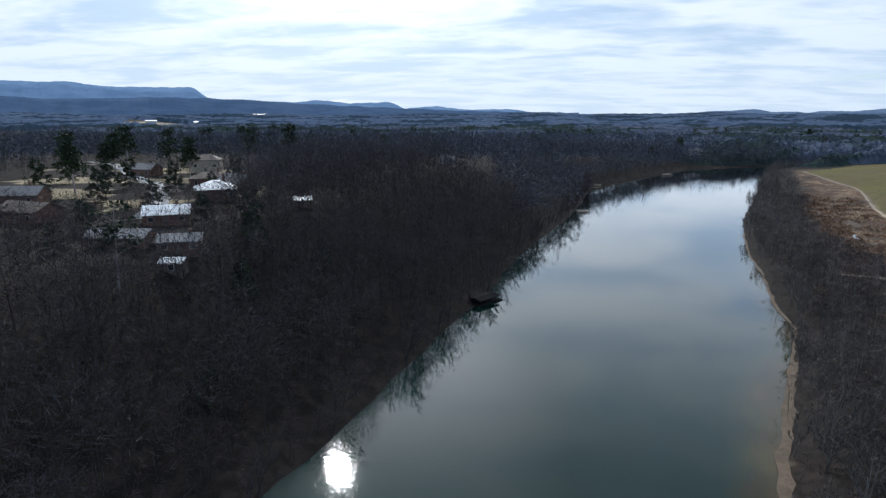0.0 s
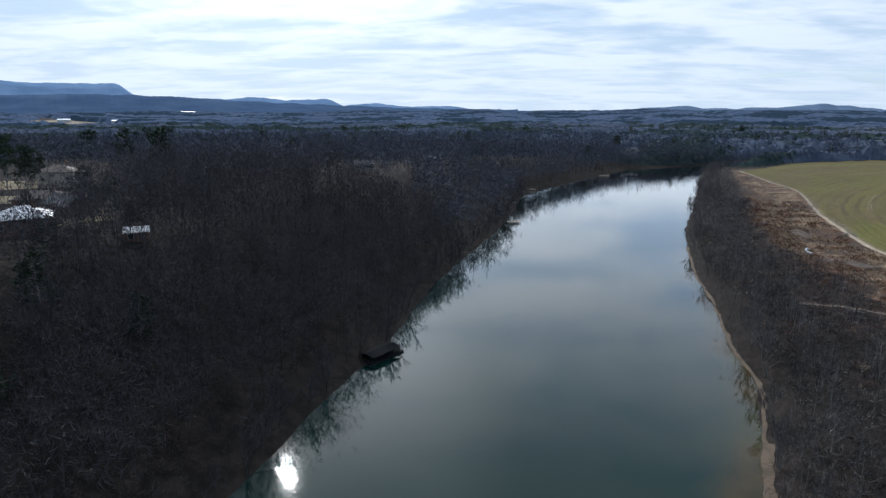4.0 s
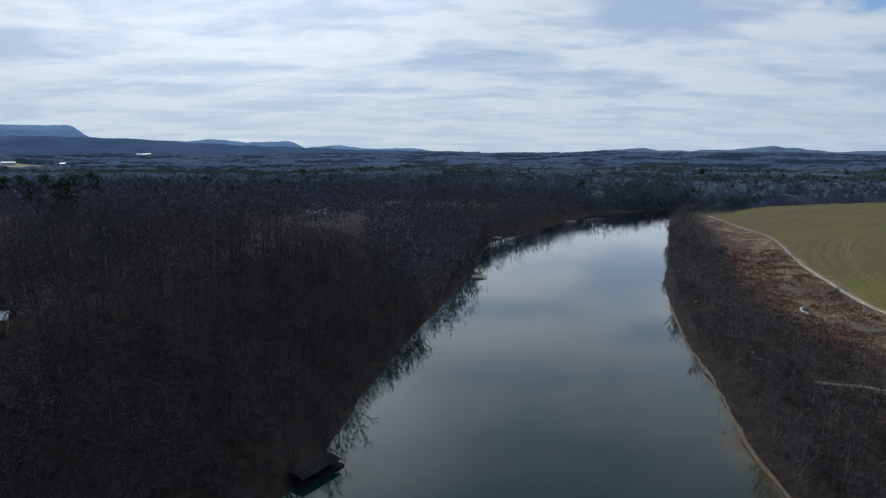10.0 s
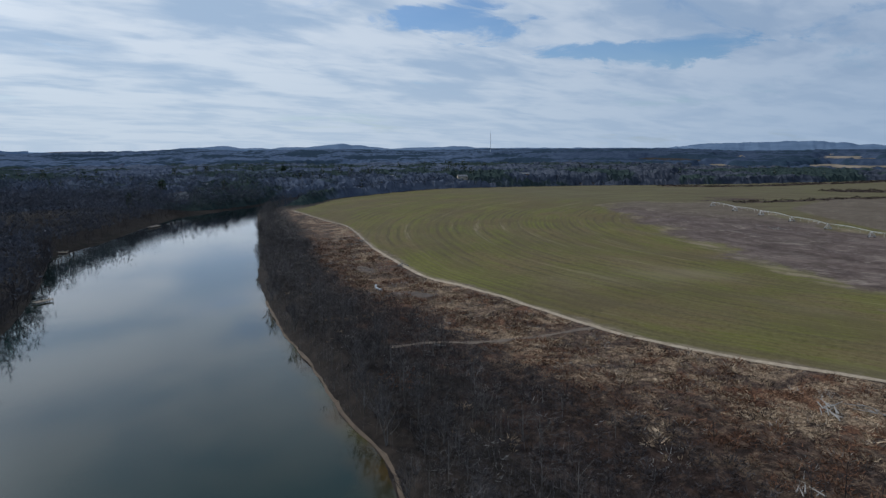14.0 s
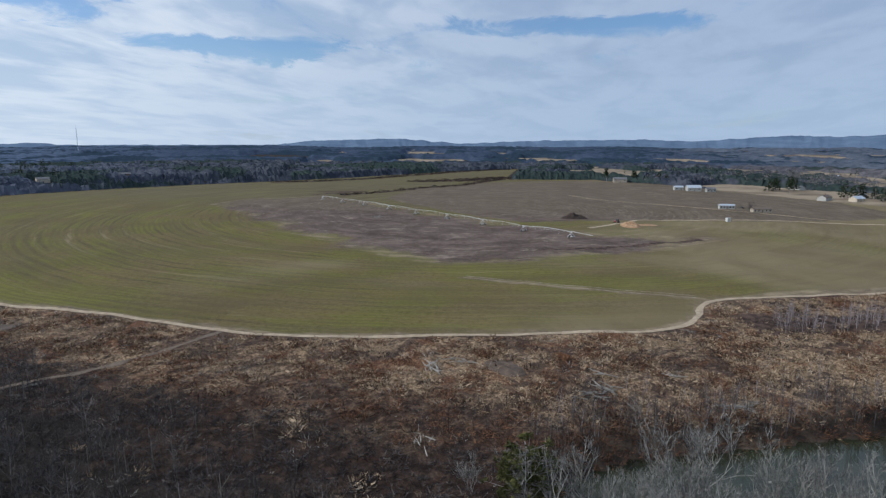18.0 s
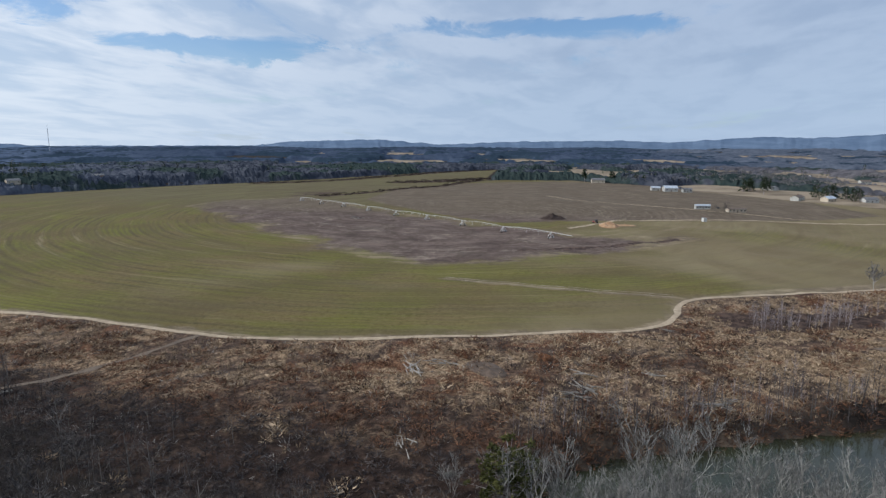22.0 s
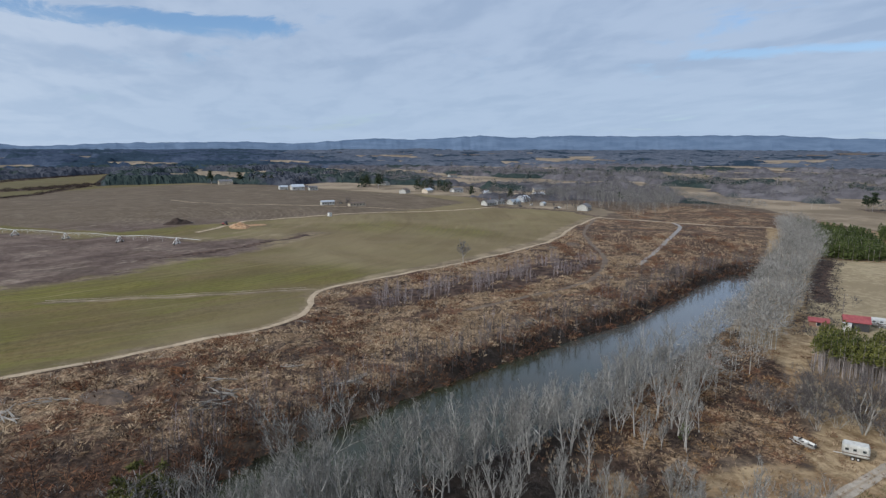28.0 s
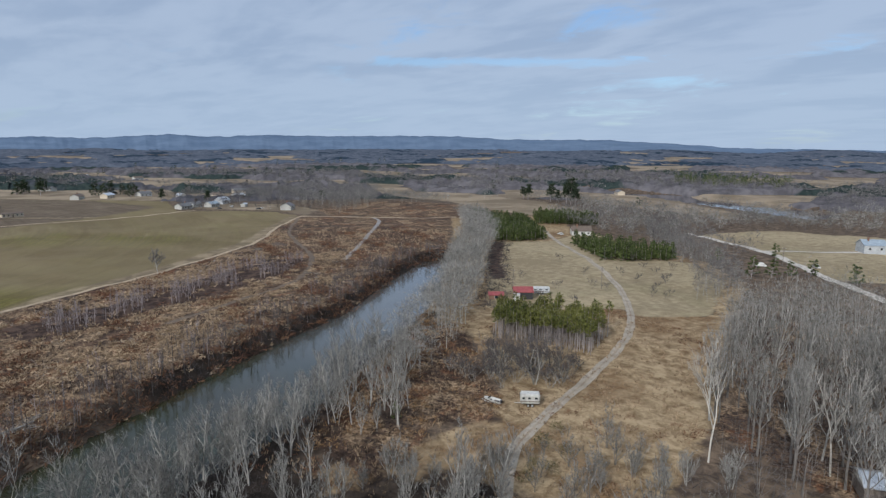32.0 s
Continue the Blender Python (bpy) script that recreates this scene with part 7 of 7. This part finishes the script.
def irrigation():
    """The wheeled irrigation line across the bare ring."""
    a, b = Vector((557, 296, 0)), Vector((371.5, 41, 0))
    r = root("irrigation_machine", a.x, a.y, math.degrees(math.atan2(b.y - a.y, b.x - a.x)), "long galvanised wheeled irrigation line across the field", "irrigation machine")
    total, spans, z0 = (b - a).length, 8, float(height(a.x, a.y))

    def ground(s):
        p = a.lerp(b, s / total)
        return float(height(p.x, p.y)) - z0

    step = total / spans
    for n in range(spans + 1):
        s, g = n * step, ground(n * step)
        t = part("tower", rod([(s - 1.0, -1.9, g + 0.7), (s, 0, g + 3.9)], 0.11), M_STEEL, r)
        part("leg", rod([(s + 1.0, -1.9, g + 0.7), (s, 0, g + 3.9)], 0.11), M_STEEL, t)
        part("leg", rod([(s - 1.0, 1.9, g + 0.7), (s, 0, g + 3.9), (s + 1.0, 1.9, g + 0.7)], 0.11), M_STEEL, t)
        part("base_beam", boxes((s, -1.9, g + 0.75, 2.2, 0.22, 0.24), (s, 1.9, g + 0.75, 2.2, 0.22, 0.24), (s, 0, g + 0.75, 0.2, 3.9, 0.22)), M_STEEL, t)
        for k in (-1.9, 1.9):
            w = part("wheel", tube(s, k, g + 0.62, 0.62, 0.36, "X"), M_RUBBER, r)
            part("hub", tube(s, k, g + 0.62, 0.3, 0.42, "X"), M_STEEL, w)
        if n < spans:
            g2 = ground(s + step)
            pts = [(s + step * q, 0, g + (g2 - g) * q + 3.7 + 0.7 * math.sin(q * math.pi)) for q in np.linspace(0, 1, 9)]
            pipe = part("pipe", rod(pts, 0.11), M_STEEL, r)
            low = [(p[0], 0, p[2] - 1.1 * math.sin(min(1, max(0, (p[0] - s) / step)) * math.pi) ** 0.5) for p in pts]
            part("truss_rod", rod(low, 0.03, 4), M_STEEL, pipe)
            part("strut", rod([p for q in range(1, 8) for p in (pts[q], low[q])], 0.025, 4), M_STEEL, pipe)
            for q in (2, 4, 6):
                part("sprinkler_drop", rod([pts[q], (pts[q][0], 0.1, g + 1.8)], 0.04, 4), M_STEEL, pipe)
    g = ground(total)
    part("end_boom", rod([(total, 0, g + 3.9), (total + 16, 0, g + 3.3)], 0.13), M_STEEL, r)


irrigation()


def mound(name, x, y, sx, sy, h, mat, label, category, seed):
    """A dumped heap with an uneven surface."""
    bm = bmesh.new()
    bmesh.ops.create_grid(bm, x_segments=22, y_segments=18, size=1)
    rng = random.Random(seed)
    for v in bm.verts:
        d = math.hypot(v.co.x, v.co.y)
        k = max(0, 1 - d ** 1.6)
        n = noise.noise(Vector((v.co.x * 3, v.co.y * 3, seed)))
        v.co = Vector((v.co.x * sx, v.co.y * sy, h * k * (0.75 + 0.7 * n) + 0.12 * rng.random() * (k > 0) - 0.25 * (k <= 0)))
    r = root(name, x, y, seed * 37 % 180, label, category)
    me = bpy.data.meshes.new(name)
    bm.to_mesh(me)
    bm.free()
    me.materials.append(mat)
    ob = new("body", me)
    ob.parent = r
    return r


mound("earth_mound", 469, 46, 11, 6, 4.4, M_CHAR, "dark heap of earth and brush in the field", "earth heap", 3)
mound("clay_mound", 441, 6, 12, 7, 3.0, M_CLAY, "orange clay heap spread in the field", "clay heap", 5)
mound("clay_mound", 447, -4, 9, 5, 0.9, M_CLAY, "low orange clay spill in the field", "clay heap", 8)
mound("earth_mound", 150, 42, 7, 4, 0.9, M_EARTH, "dark burnt brush heap in the clearing", "brush heap", 11)
mound("earth_mound", 139, 203, 9, 5, 0.8, M_EARTH, "dark earth patch in the clearing", "earth heap", 13)
mound("earth_mound", 152, 258, 10, 5, 0.9, M_EARTH, "dark scraped earth heap in the brush", "earth heap", 17)
mound("earth_mound", 300, -170, 9, 4, 1.2, M_EARTH, "dark earth heap beside the track", "earth heap", 19)


def tractor():
    r = root("tractor", 449, 15, 60, "dark tractor parked beside the clay heap", "tractor")
    part("bonnet", boxes((1.3, 0, 1.3, 1.9, 0.9, 0.9), bevel=0.1), M_RED_TIN, r)
    part("cab", boxes((-0.5, 0, 2.0, 1.6, 1.5, 1.8), bevel=0.1), M_DARK, r)
    for s in (-1, 1):
        w = part("wheel", tube(-0.7, s * 1.0, 0.85, 0.85, 0.45), M_RUBBER, r)
        part("rim", tube(-0.7, s * 1.05, 0.85, 0.45, 0.4), M_CLAY, w)
        part("wheel", tube(1.7, s * 0.8, 0.5, 0.5, 0.3), M_RUBBER, r)


tractor()


def white_box():
    r = root("pump_box", 480, -62, 20, "white pump box beside the field lane", "box")
    part("body", boxes((0, 0, 1.3, 3.0, 2.4, 2.6), bevel=0.06), M_WHITE, r)
    part("lid", boxes((0, 0, 2.66, 3.2, 2.6, 0.12), bevel=0.03), M_GREY_SIDING, r)


white_box()


def timber(name, x, y, turn, count, long, mat, label, seed, wide=3.0):
    """Felled trunks and branches lying across each other."""
    rng = random.Random(seed)
    r = root(name, x, y, turn, label, "logs")
    for n in range(count):
        a = rng.gauss(0, 0.45)
        l = long * rng.uniform(0.4, 1.0)
        cx, cy, z = rng.uniform(-wide, wide), rng.uniform(-wide, wide) * 0.6, 0.2 + 0.5 * rng.random()
        d = Vector((math.cos(a), math.sin(a), rng.uniform(-0.05, 0.12))) * l / 2
        c = Vector((cx, cy, z + 0.15))
        bm = bmesh.new()
        v, f = prism(c - d, c + d, rng.uniform(0.1, 0.2), rng.uniform(0.03, 0.08), 5)
        vs = [bm.verts.new(p) for p in v]
        for t in f:
            bm.faces.new([vs[i] for i in t])
        part("log", bm, mat, r)


timber("log_pile", 144.5, 60.5, 20, 16, 6, M_FELLED, "pale heap of bleached felled branches", 1)
timber("log_pile", 143, 17, 60, 12, 6, M_FELLED, "bleached logs scattered in the brush", 2)
timber("log_pile", 160, 28, 40, 18, 5, M_TWIG_RUST, "rust-brown heap of cut brush", 3)
timber("log_pile", 158, 50, 10, 16, 4.5, M_TWIG_RUST, "reddish brush heap in the clearing", 4)
timber("log_pile", 435, 190, 35, 7, 14, M_FELLED, "white dismantled pipes lying in the bare field", 5, 5)
timber("log_pile", 137, 20, 100, 8, 7, M_FELLED, "pale snags lying in the brush", 6)
timber("log_pile", 140, -11, 120, 10, 7, M_FELLED, "pale fallen saplings at the water's edge", 7)
timber("log_pile", 169, -74, 150, 9, 8, M_FELLED, "pale fallen trunks at the backwater", 8)
timber("log_pile", 105, 50, 20, 6, 5, M_FELLED, "bleached snags in the thicket", 9)
timber("log_pile", 172, 255, 60, 8, 9, M_FELLED, "felled trunks in the cleared strip", 10)
timber("log_pile", 195, 330, 80, 8, 9, M_FELLED, "felled trunks near the field's end", 12)
timber("log_pile", 290, -150, 130, 8, 6, M_FELLED, "pale cut timber beside the loop track", 14)
rng = random.Random(77)
for n in range(30):
    x, y = rng.uniform(95, 200), rng.uniform(-20, 330)
    if inside(np.array([x]), np.array([y]), BRUSH)[0] and away(np.array([x]), np.array([y]), TRACK)[0] > 5 and away(np.array([x]), np.array([y]), RIGHT_BANK)[0] > 25:
        timber("log_pile", x, y, rng.uniform(0, 180), 4, rng.uniform(2.5, 6), M_FELLED if n % 3 else M_TWIG_RUST, "scattered cut wood in the cleared brush", 100 + n, 2.2)


def boathouse():
    r = root("boathouse", -19.6, 126.6, 52, "dark floating boathouse moored under the bank", "boathouse")
    r.location.z, r.scale = 0, (0.72, 0.72, 0.72)
    part("float_deck", boxes((0, 0, 0.25, 15, 7.5, 0.5), bevel=0.05), M_NEAR_BLACK, r)
    part("wall", boxes((-3.2, 0.6, 1.35, 5.0, 4.4, 1.75), bevel=0.03), M_NEAR_BLACK, r)
    roof = part("roof", gable(12.5, 6.0, 2.2, 0.55, 0.35), M_NEAR_BLACK, r)
    part("ridge_cap", boxes((0, 0, 2.93, 13.1, 0.3, 0.06)), M_NEAR_BLACK, roof)
    for k in range(6):
        part("post", boxes((-5.9 + 2.36 * k, -2.8, 1.3, 0.12, 0.12, 1.8)), M_NEAR_BLACK, r)
        part("post", boxes((-5.9 + 2.36 * k, 2.8, 1.3, 0.12, 0.12, 1.8)), M_NEAR_BLACK, r)
    for k in (-4.4, -2.2):
        win = part("window", boxes((k, -1.72, 1.8, 1.4, 0.08, 0.9)), M_NEAR_BLACK, r)
        part("pane", boxes((k, -1.76, 1.8, 1.2, 0.06, 0.7)), M_GLASS, win)
    part("gangway", boxes((2, 5.6, 0.7, 1.3, 5.0, 0.12)), M_NEAR_BLACK, r)


def dock(x, y, turn, l, label):
    r = root("boat_dock", x, y, turn, label, "dock")
    r.location.z = 0
    part("deck", boxes((0, 0, 0.75, l, 2.6, 0.14)), M_LANE, r)
    for k in range(4):
        for s in (-1, 1):
            part("pile", tube((k - 1.5) * l / 3.4, s * 1.2, 0.2, 0.12, 2.6, "Z", 8), M_WOOD, r)
    part("railing", boxes((0, 1.25, 1.3, l, 0.06, 0.06), (-l / 2 + 0.1, 1.25, 1.0, 0.06, 0.06, 0.6), (l / 2 - 0.1, 1.25, 1.0, 0.06, 0.06, 0.6)), M_STEEL, r)


boathouse()
dock(52, 426, -20, 12, "pale boat dock on the far bank")
dock(30, 300, 20, 7, "small pale landing under the trees")
dock(128, 512, 40, 12, "pale landing at the river bend")


def utility_pole(x, y, turn):
    r = root("utility_pole", x, y, turn, "weathered wooden utility pole beside the lane", "utility pole", "utility poles")
    part("post", tube(0, 0, 4.3, 0.14, 9.2, "Z", 8), M_WOOD, r)
    part("crossarm", boxes((0, 0, 8.2, 1.8, 0.1, 0.12)), M_WOOD, r)
    for k in (-0.8, 0, 0.8):
        part("insulator", tube(k, 0, 8.36, 0.05, 0.2, "Z", 6), M_STEEL, r)


for x, y, a in ((118, -200, 20), (140, -172, 20), (205, -352, 30), (115, -330, 50), (80, -300, 50), (560, -225, 0), (490, -270, 0)):
    utility_pole(x, y, a)


def mast():
    r = root("radio_mast", 1620, 1690, 0, "slender radio mast on the horizon", "radio mast")
    part("lattice", rod([(0, 0, 0), (0, 0, 82)], 0.9, 3), M_STEEL, r)
    part("antenna", rod([(0, 0, 82), (0, 0, 92)], 0.3, 4), M_STEEL, r)


mast()


def culvert():
    r = root("pipe_section", 137, 219, 70, "white curved drain pipe lying in the brush", "pipe")
    pts = [(math.sin(q) * 6, math.cos(q) * 3, 0.6) for q in np.linspace(-0.9, 0.9, 9)]
    part("pipe", rod(pts, 0.4, 10), M_GREY_SIDING, r)


culvert()

# ---- single trees and bushes of note ----
lone = tree_thing("tree", bare_tree(101, 9.5, 16, 6, 7, 0.14, 0.6, 5, 0.19, 0.12, 1, False), (M_BARK_PALE, M_TWIG_HAZE), "lone leafless tree at the edge of the wheat")
lone.matrix_basis = pose(272, -92, float(height(272, -92)))
spread_tree = tree_thing("tree", fan_tree(102, 12.5, 4, 6, 3, 0.8, 0.05, 0.16), (M_BARK_PALE, M_TWIG_MID), "wide spreading bare tree behind the old camper")
spread_tree.matrix_basis = pose(80, -101, float(height(80, -101)))
for x, y, g in ((88, -98, 0.8), (84, -106, 0.85), (76, -107, 0.7), (92, -104, 0.75)):
    copy_thing(spread_tree, pose(x, y, float(height(x, y)), 0, 0, x * 31) @ Matrix.Diagonal((g, g, g, 1)))
white_tree = tree_thing("tree", fan_tree(103, 21.0, 1, 6, 3, 0.52, 0.05, 0.18, 0.0085), (M_DEADWOOD, M_DEADWOOD), "tall white-barked sycamore at the wood's edge")
white_tree.matrix_basis = pose(37, -93, float(height(37, -93)))
copy_thing(white_tree, pose(20, -102, float(height(20, -102)), 0, 0, 130) @ Matrix.Diagonal((1, 1, 0.95, 1)))
big_cedar = tree_thing("cedar", broad_evergreen(107, 10.5, 150, 32, 0.06, 0.62, 0.34), (M_PINE_BARK, M_CEDAR), "broad rounded green cedar at the backwater's end", "cedar")
big_cedar.matrix_basis = pose(90.5, 28, float(height(90.5, 28)))
fan = tree_thing("tree", fan_tree(108, 18.0, 5, 6, 3, 0.68, 0.075, 0.14, 0.011), (M_DEADWOOD, M_TWIG_PALE), "wide pale many-stemmed leafless tree at the backwater's head")
fan.matrix_basis = pose(97, 3, float(height(97, 3)))
for x, y, g in ((86, 9, 0.6), (106, -12, 0.7)):
    copy_thing(fan, pose(x, y, float(height(x, y)) - 0.1, 0, 0, x * 13) @ Matrix.Diagonal((g, g, g, 1)))
lilac = tree_thing("shrub", fan_tree(109, 7.5, 6, 5, 3, 0.7, 0.045, 0.14, 0.008), (M_BARK_PALE, M_TWIG_PALE), "pale rounded leafless shrub in the brush", "shrub", "shrubs at the backwater")
lilac.matrix_basis = pose(88, 14, float(height(88, 14)))
for n, (x, y, g) in enumerate(((96, 16, 0.8), (100, 33, 0.7), (84, 22, 0.9), (93, 38, 0.8), (108, 24, 0.6), (103, 8, 0.9))):
    copy_thing(lilac, pose(x, y, float(height(x, y)) - 0.1, 0, 0, n * 71) @ Matrix.Diagonal((g, g, g, 1)))
cedar = tree_thing("cedar", broad_evergreen(104, 7.0, 34, 30, 0.12, 0.32, 0.3), (M_PINE_BARK, M_NEEDLE), "rounded green cedar in the brush beside the backwater", "cedar")
cedar.matrix_basis = pose(70, -276, float(height(70, -276)))
for x, y, g in ((64, -283, 1.1), (82, -262, 1.3), (76, -268, 1.2), (88, -318, 1.0), (46, -275, 1.2), (33, -285, 1.3), (106, -292, 1.0), (90, -66, 0.5)):
    copy_thing(cedar, pose(x, y, float(height(x, y)), 0, 0, x * 7) @ Matrix.Diagonal((g, g, g, 1)))
apple = tree_thing("fruit_tree", fan_tree(105, 4.6, 2, 4, 4, 0.75, 0.11, 0.12), (M_BARK_MID, M_TWIG_MID), "small bare fruit tree in the dry meadow", "fruit tree", "orchard trees")
apple.matrix_basis = pose(122, -245, float(height(122, -245)))
for n, (x, y) in enumerate(((113, -238), (93, -203), (113, -219), (98, -201), (112, -252), (120, -198), (111, -171), (125, -169), (104, -228), (96, -238), (135, -215), (150, -190), (160, -235), (123, -227), (102, -223), (114, -197), (130, -187), (101, -209), (136, -261))):
    copy_thing(apple, pose(x, y, float(height(x, y)), 0, 0, n * 47))
old_pine = tree_thing("pine_tree", broad_evergreen(106, 15.0, 64, 22, 0.3, 0.26, 0.55), (M_PINE_BARK, M_NEEDLE_DARK), "tall dark pine with a clumped crown", "pine tree", "old pines")
old_pine.matrix_basis = pose(-192, 205, float(height(-192, 205)))
yard_tree = tree_thing("evergreen_tree", broad_evergreen(110, 11.0, 72, 26, 0.08, 0.36, 0.46), (M_PINE_BARK, M_NEEDLE_DARK), "dense dark evergreen tree in a yard", "evergreen tree", "yard evergreens")
yard_tree.matrix_basis = pose(-141, 125, float(height(-141, 125)))
for n, (x, y, g) in enumerate(((-119, 118, 0.8), (-130, 150, 0.95), (-152, 160, 1.0), (-168, 172, 0.9), (-114, 148, 0.7), (-118, 86, 0.7), (-92, 96, 0.75), (-84, 108, 0.8), (-76, 92, 0.9), (-70, 70, 0.8), (-180, 150, 1.0),
                                (-190, 178, 1.0), (-126, 192, 1.0), (-100, 186, 1.1), (-92, 205, 1.0), (-172, 240, 1.1), (-62, 98, 0.8), (-108, 62, 0.6), (-64, 40, 0.6), (-80, 135, 0.7))):
    copy_thing(yard_tree, pose(x, y, float(height(x, y)) - 0.2, 0, 0, n * 67) @ Matrix.Diagonal((g, g, g, 1)))
BLUFF_PINES = [(-191, 210, 1.2), (-203, 239, 1.2), (-160, 141, 1.2), (-200, 397, 1.3), (-174, 364, 1.3), (-231, 552, 1.4), (-106, 505, 1.2), (-220, 358, 1.3), (-111, 219, 1.2), (-186, 340, 1.2), (-150, 380, 1.2), (-90, 330, 1.1), (-150, 200, 1.0), (-168, 215, 1.1), (-219, 579, 1.2), (-202, 579, 1.1), (-290, 490, 1.3), (-254, 489, 1.2), (-141, 341, 1.0), (-136, 430, 1.1), (-134, 535, 1.3), (-110, 512, 1.2), (-1, 624, 1.2), (16, 658, 1.3), (-151, 270, 1.0), (-100, 356, 0.9), (-69, 576, 1.1), (181, 680, 1.2), (126, 571, 1.0), (445, 956, 1.2), (80, 682, 1.1)]
FARM_PINES = [(784, -158, 1.1), (800, -178, 1.1), (745, -165, 1.0), (905, 30, 1.2), (915, -8, 1.2), (366, -497, 1.15), (336, -492, 1.2), (307, -482, 1.6), (313, -484, 1.2), (329, -495, 0.9), (373, -499, 0.9), (301, -480, 1.1), (560, -255, 0.8), (590, -225, 0.8)]
for n, (x, y, g) in enumerate(BLUFF_PINES + FARM_PINES):
    copy_thing(old_pine, pose(x, y, float(height(x, y)), 0, 0, n * 53) @ Matrix.Diagonal((g * 1.1, g * 1.1, g * (1.18 if x < 0 else 1) * (0.9 + 0.05 * (n % 5)), 1)))
clump = tree_thing("tree", bare_tree(111, 8.5, 10, 6, 7, 0.12, 0.42, 4, 0.045, 0.3, 3, False), (M_BARK_PALE, M_TWIG_PALE), "pale many-stemmed leafless tree at the meadow's foot", "tree", "trees at the meadow's foot")
CLUMPS = [(69.1, -49.4), (67.2, -54.0), (62.2, -56.9), (61.3, -63.3), (73.9, -50.0), (74.4, -44.3), (39.0, -78.1), (36.7, -82.7), (31.2, -86.5), (46.1, -70.6), (44.1, -78.5)]
clump.matrix_basis = pose(*CLUMPS[0], float(height(*CLUMPS[0])))
for n, (x, y) in enumerate(CLUMPS[1:]):
    g = 0.62 + 0.11 * (n * 5 % 4)
    copy_thing(clump, pose(x, y, float(height(x, y)) - 0.1, 0, 0, n * 83) @ Matrix.Diagonal((g, g, g, 1)))
olive = tree_thing("shrub", crown_tree(112, 3.2, 5, 240, 0.09, 0.6, 0.55, 0.0, 14, 0.012), (M_BARK_MID, M_OLIVE), "olive-green scrubby shrub beside the lane", "shrub", "olive shrubs")
OLIVES = [(60.8, -76.0), (62.6, -83.5), (57.9, -69.1), (56.1, -76.2), (55.2, -70.4), (56.3, -64.4)]
olive.matrix_basis = pose(*OLIVES[0], float(height(*OLIVES[0])))
for n, (x, y) in enumerate(OLIVES[1:]):
    copy_thing(olive, pose(x, y, float(height(x, y)) - 0.1, 0, 0, n * 61) @ Matrix.Diagonal((0.8, 0.8, 0.7 + 0.1 * (n % 3), 1)))
for n, (x, y, g) in enumerate(((708, -205, 1.3), (702, -212, 1.2), (710, -222, 1.35), (700, -230, 1.1), (678, -229, 1.15), (690, -238, 1.1), (782, -152, 1.3), (792, -162, 1.2), (806, -184, 1.2), (905, -40, 1.2), (925, -30, 1.1), (895, -50, 1.1))):
    copy_thing(yard_tree, pose(x, y, float(height(x, y)) - 0.2, 0, 0, n * 41) @ Matrix.Diagonal((g, g, g, 1)))
for line, wide in WEED_SHADE_STRIPS[:3]:
    x, y = scatter((580, 150, 1320, 500), 7.0, lambda x, y: away(x, y, line) < wide, 230 + wide)
    plant("weedy_hedge", [mound_bush(s, 4.5, 2.0, 26, 0.9) for s in (233, 234)], x, y, [M_CHAR, M_CHAR], "dark weedy hedge strip across the far field", "hedge", 235, 0.5, 1.2)
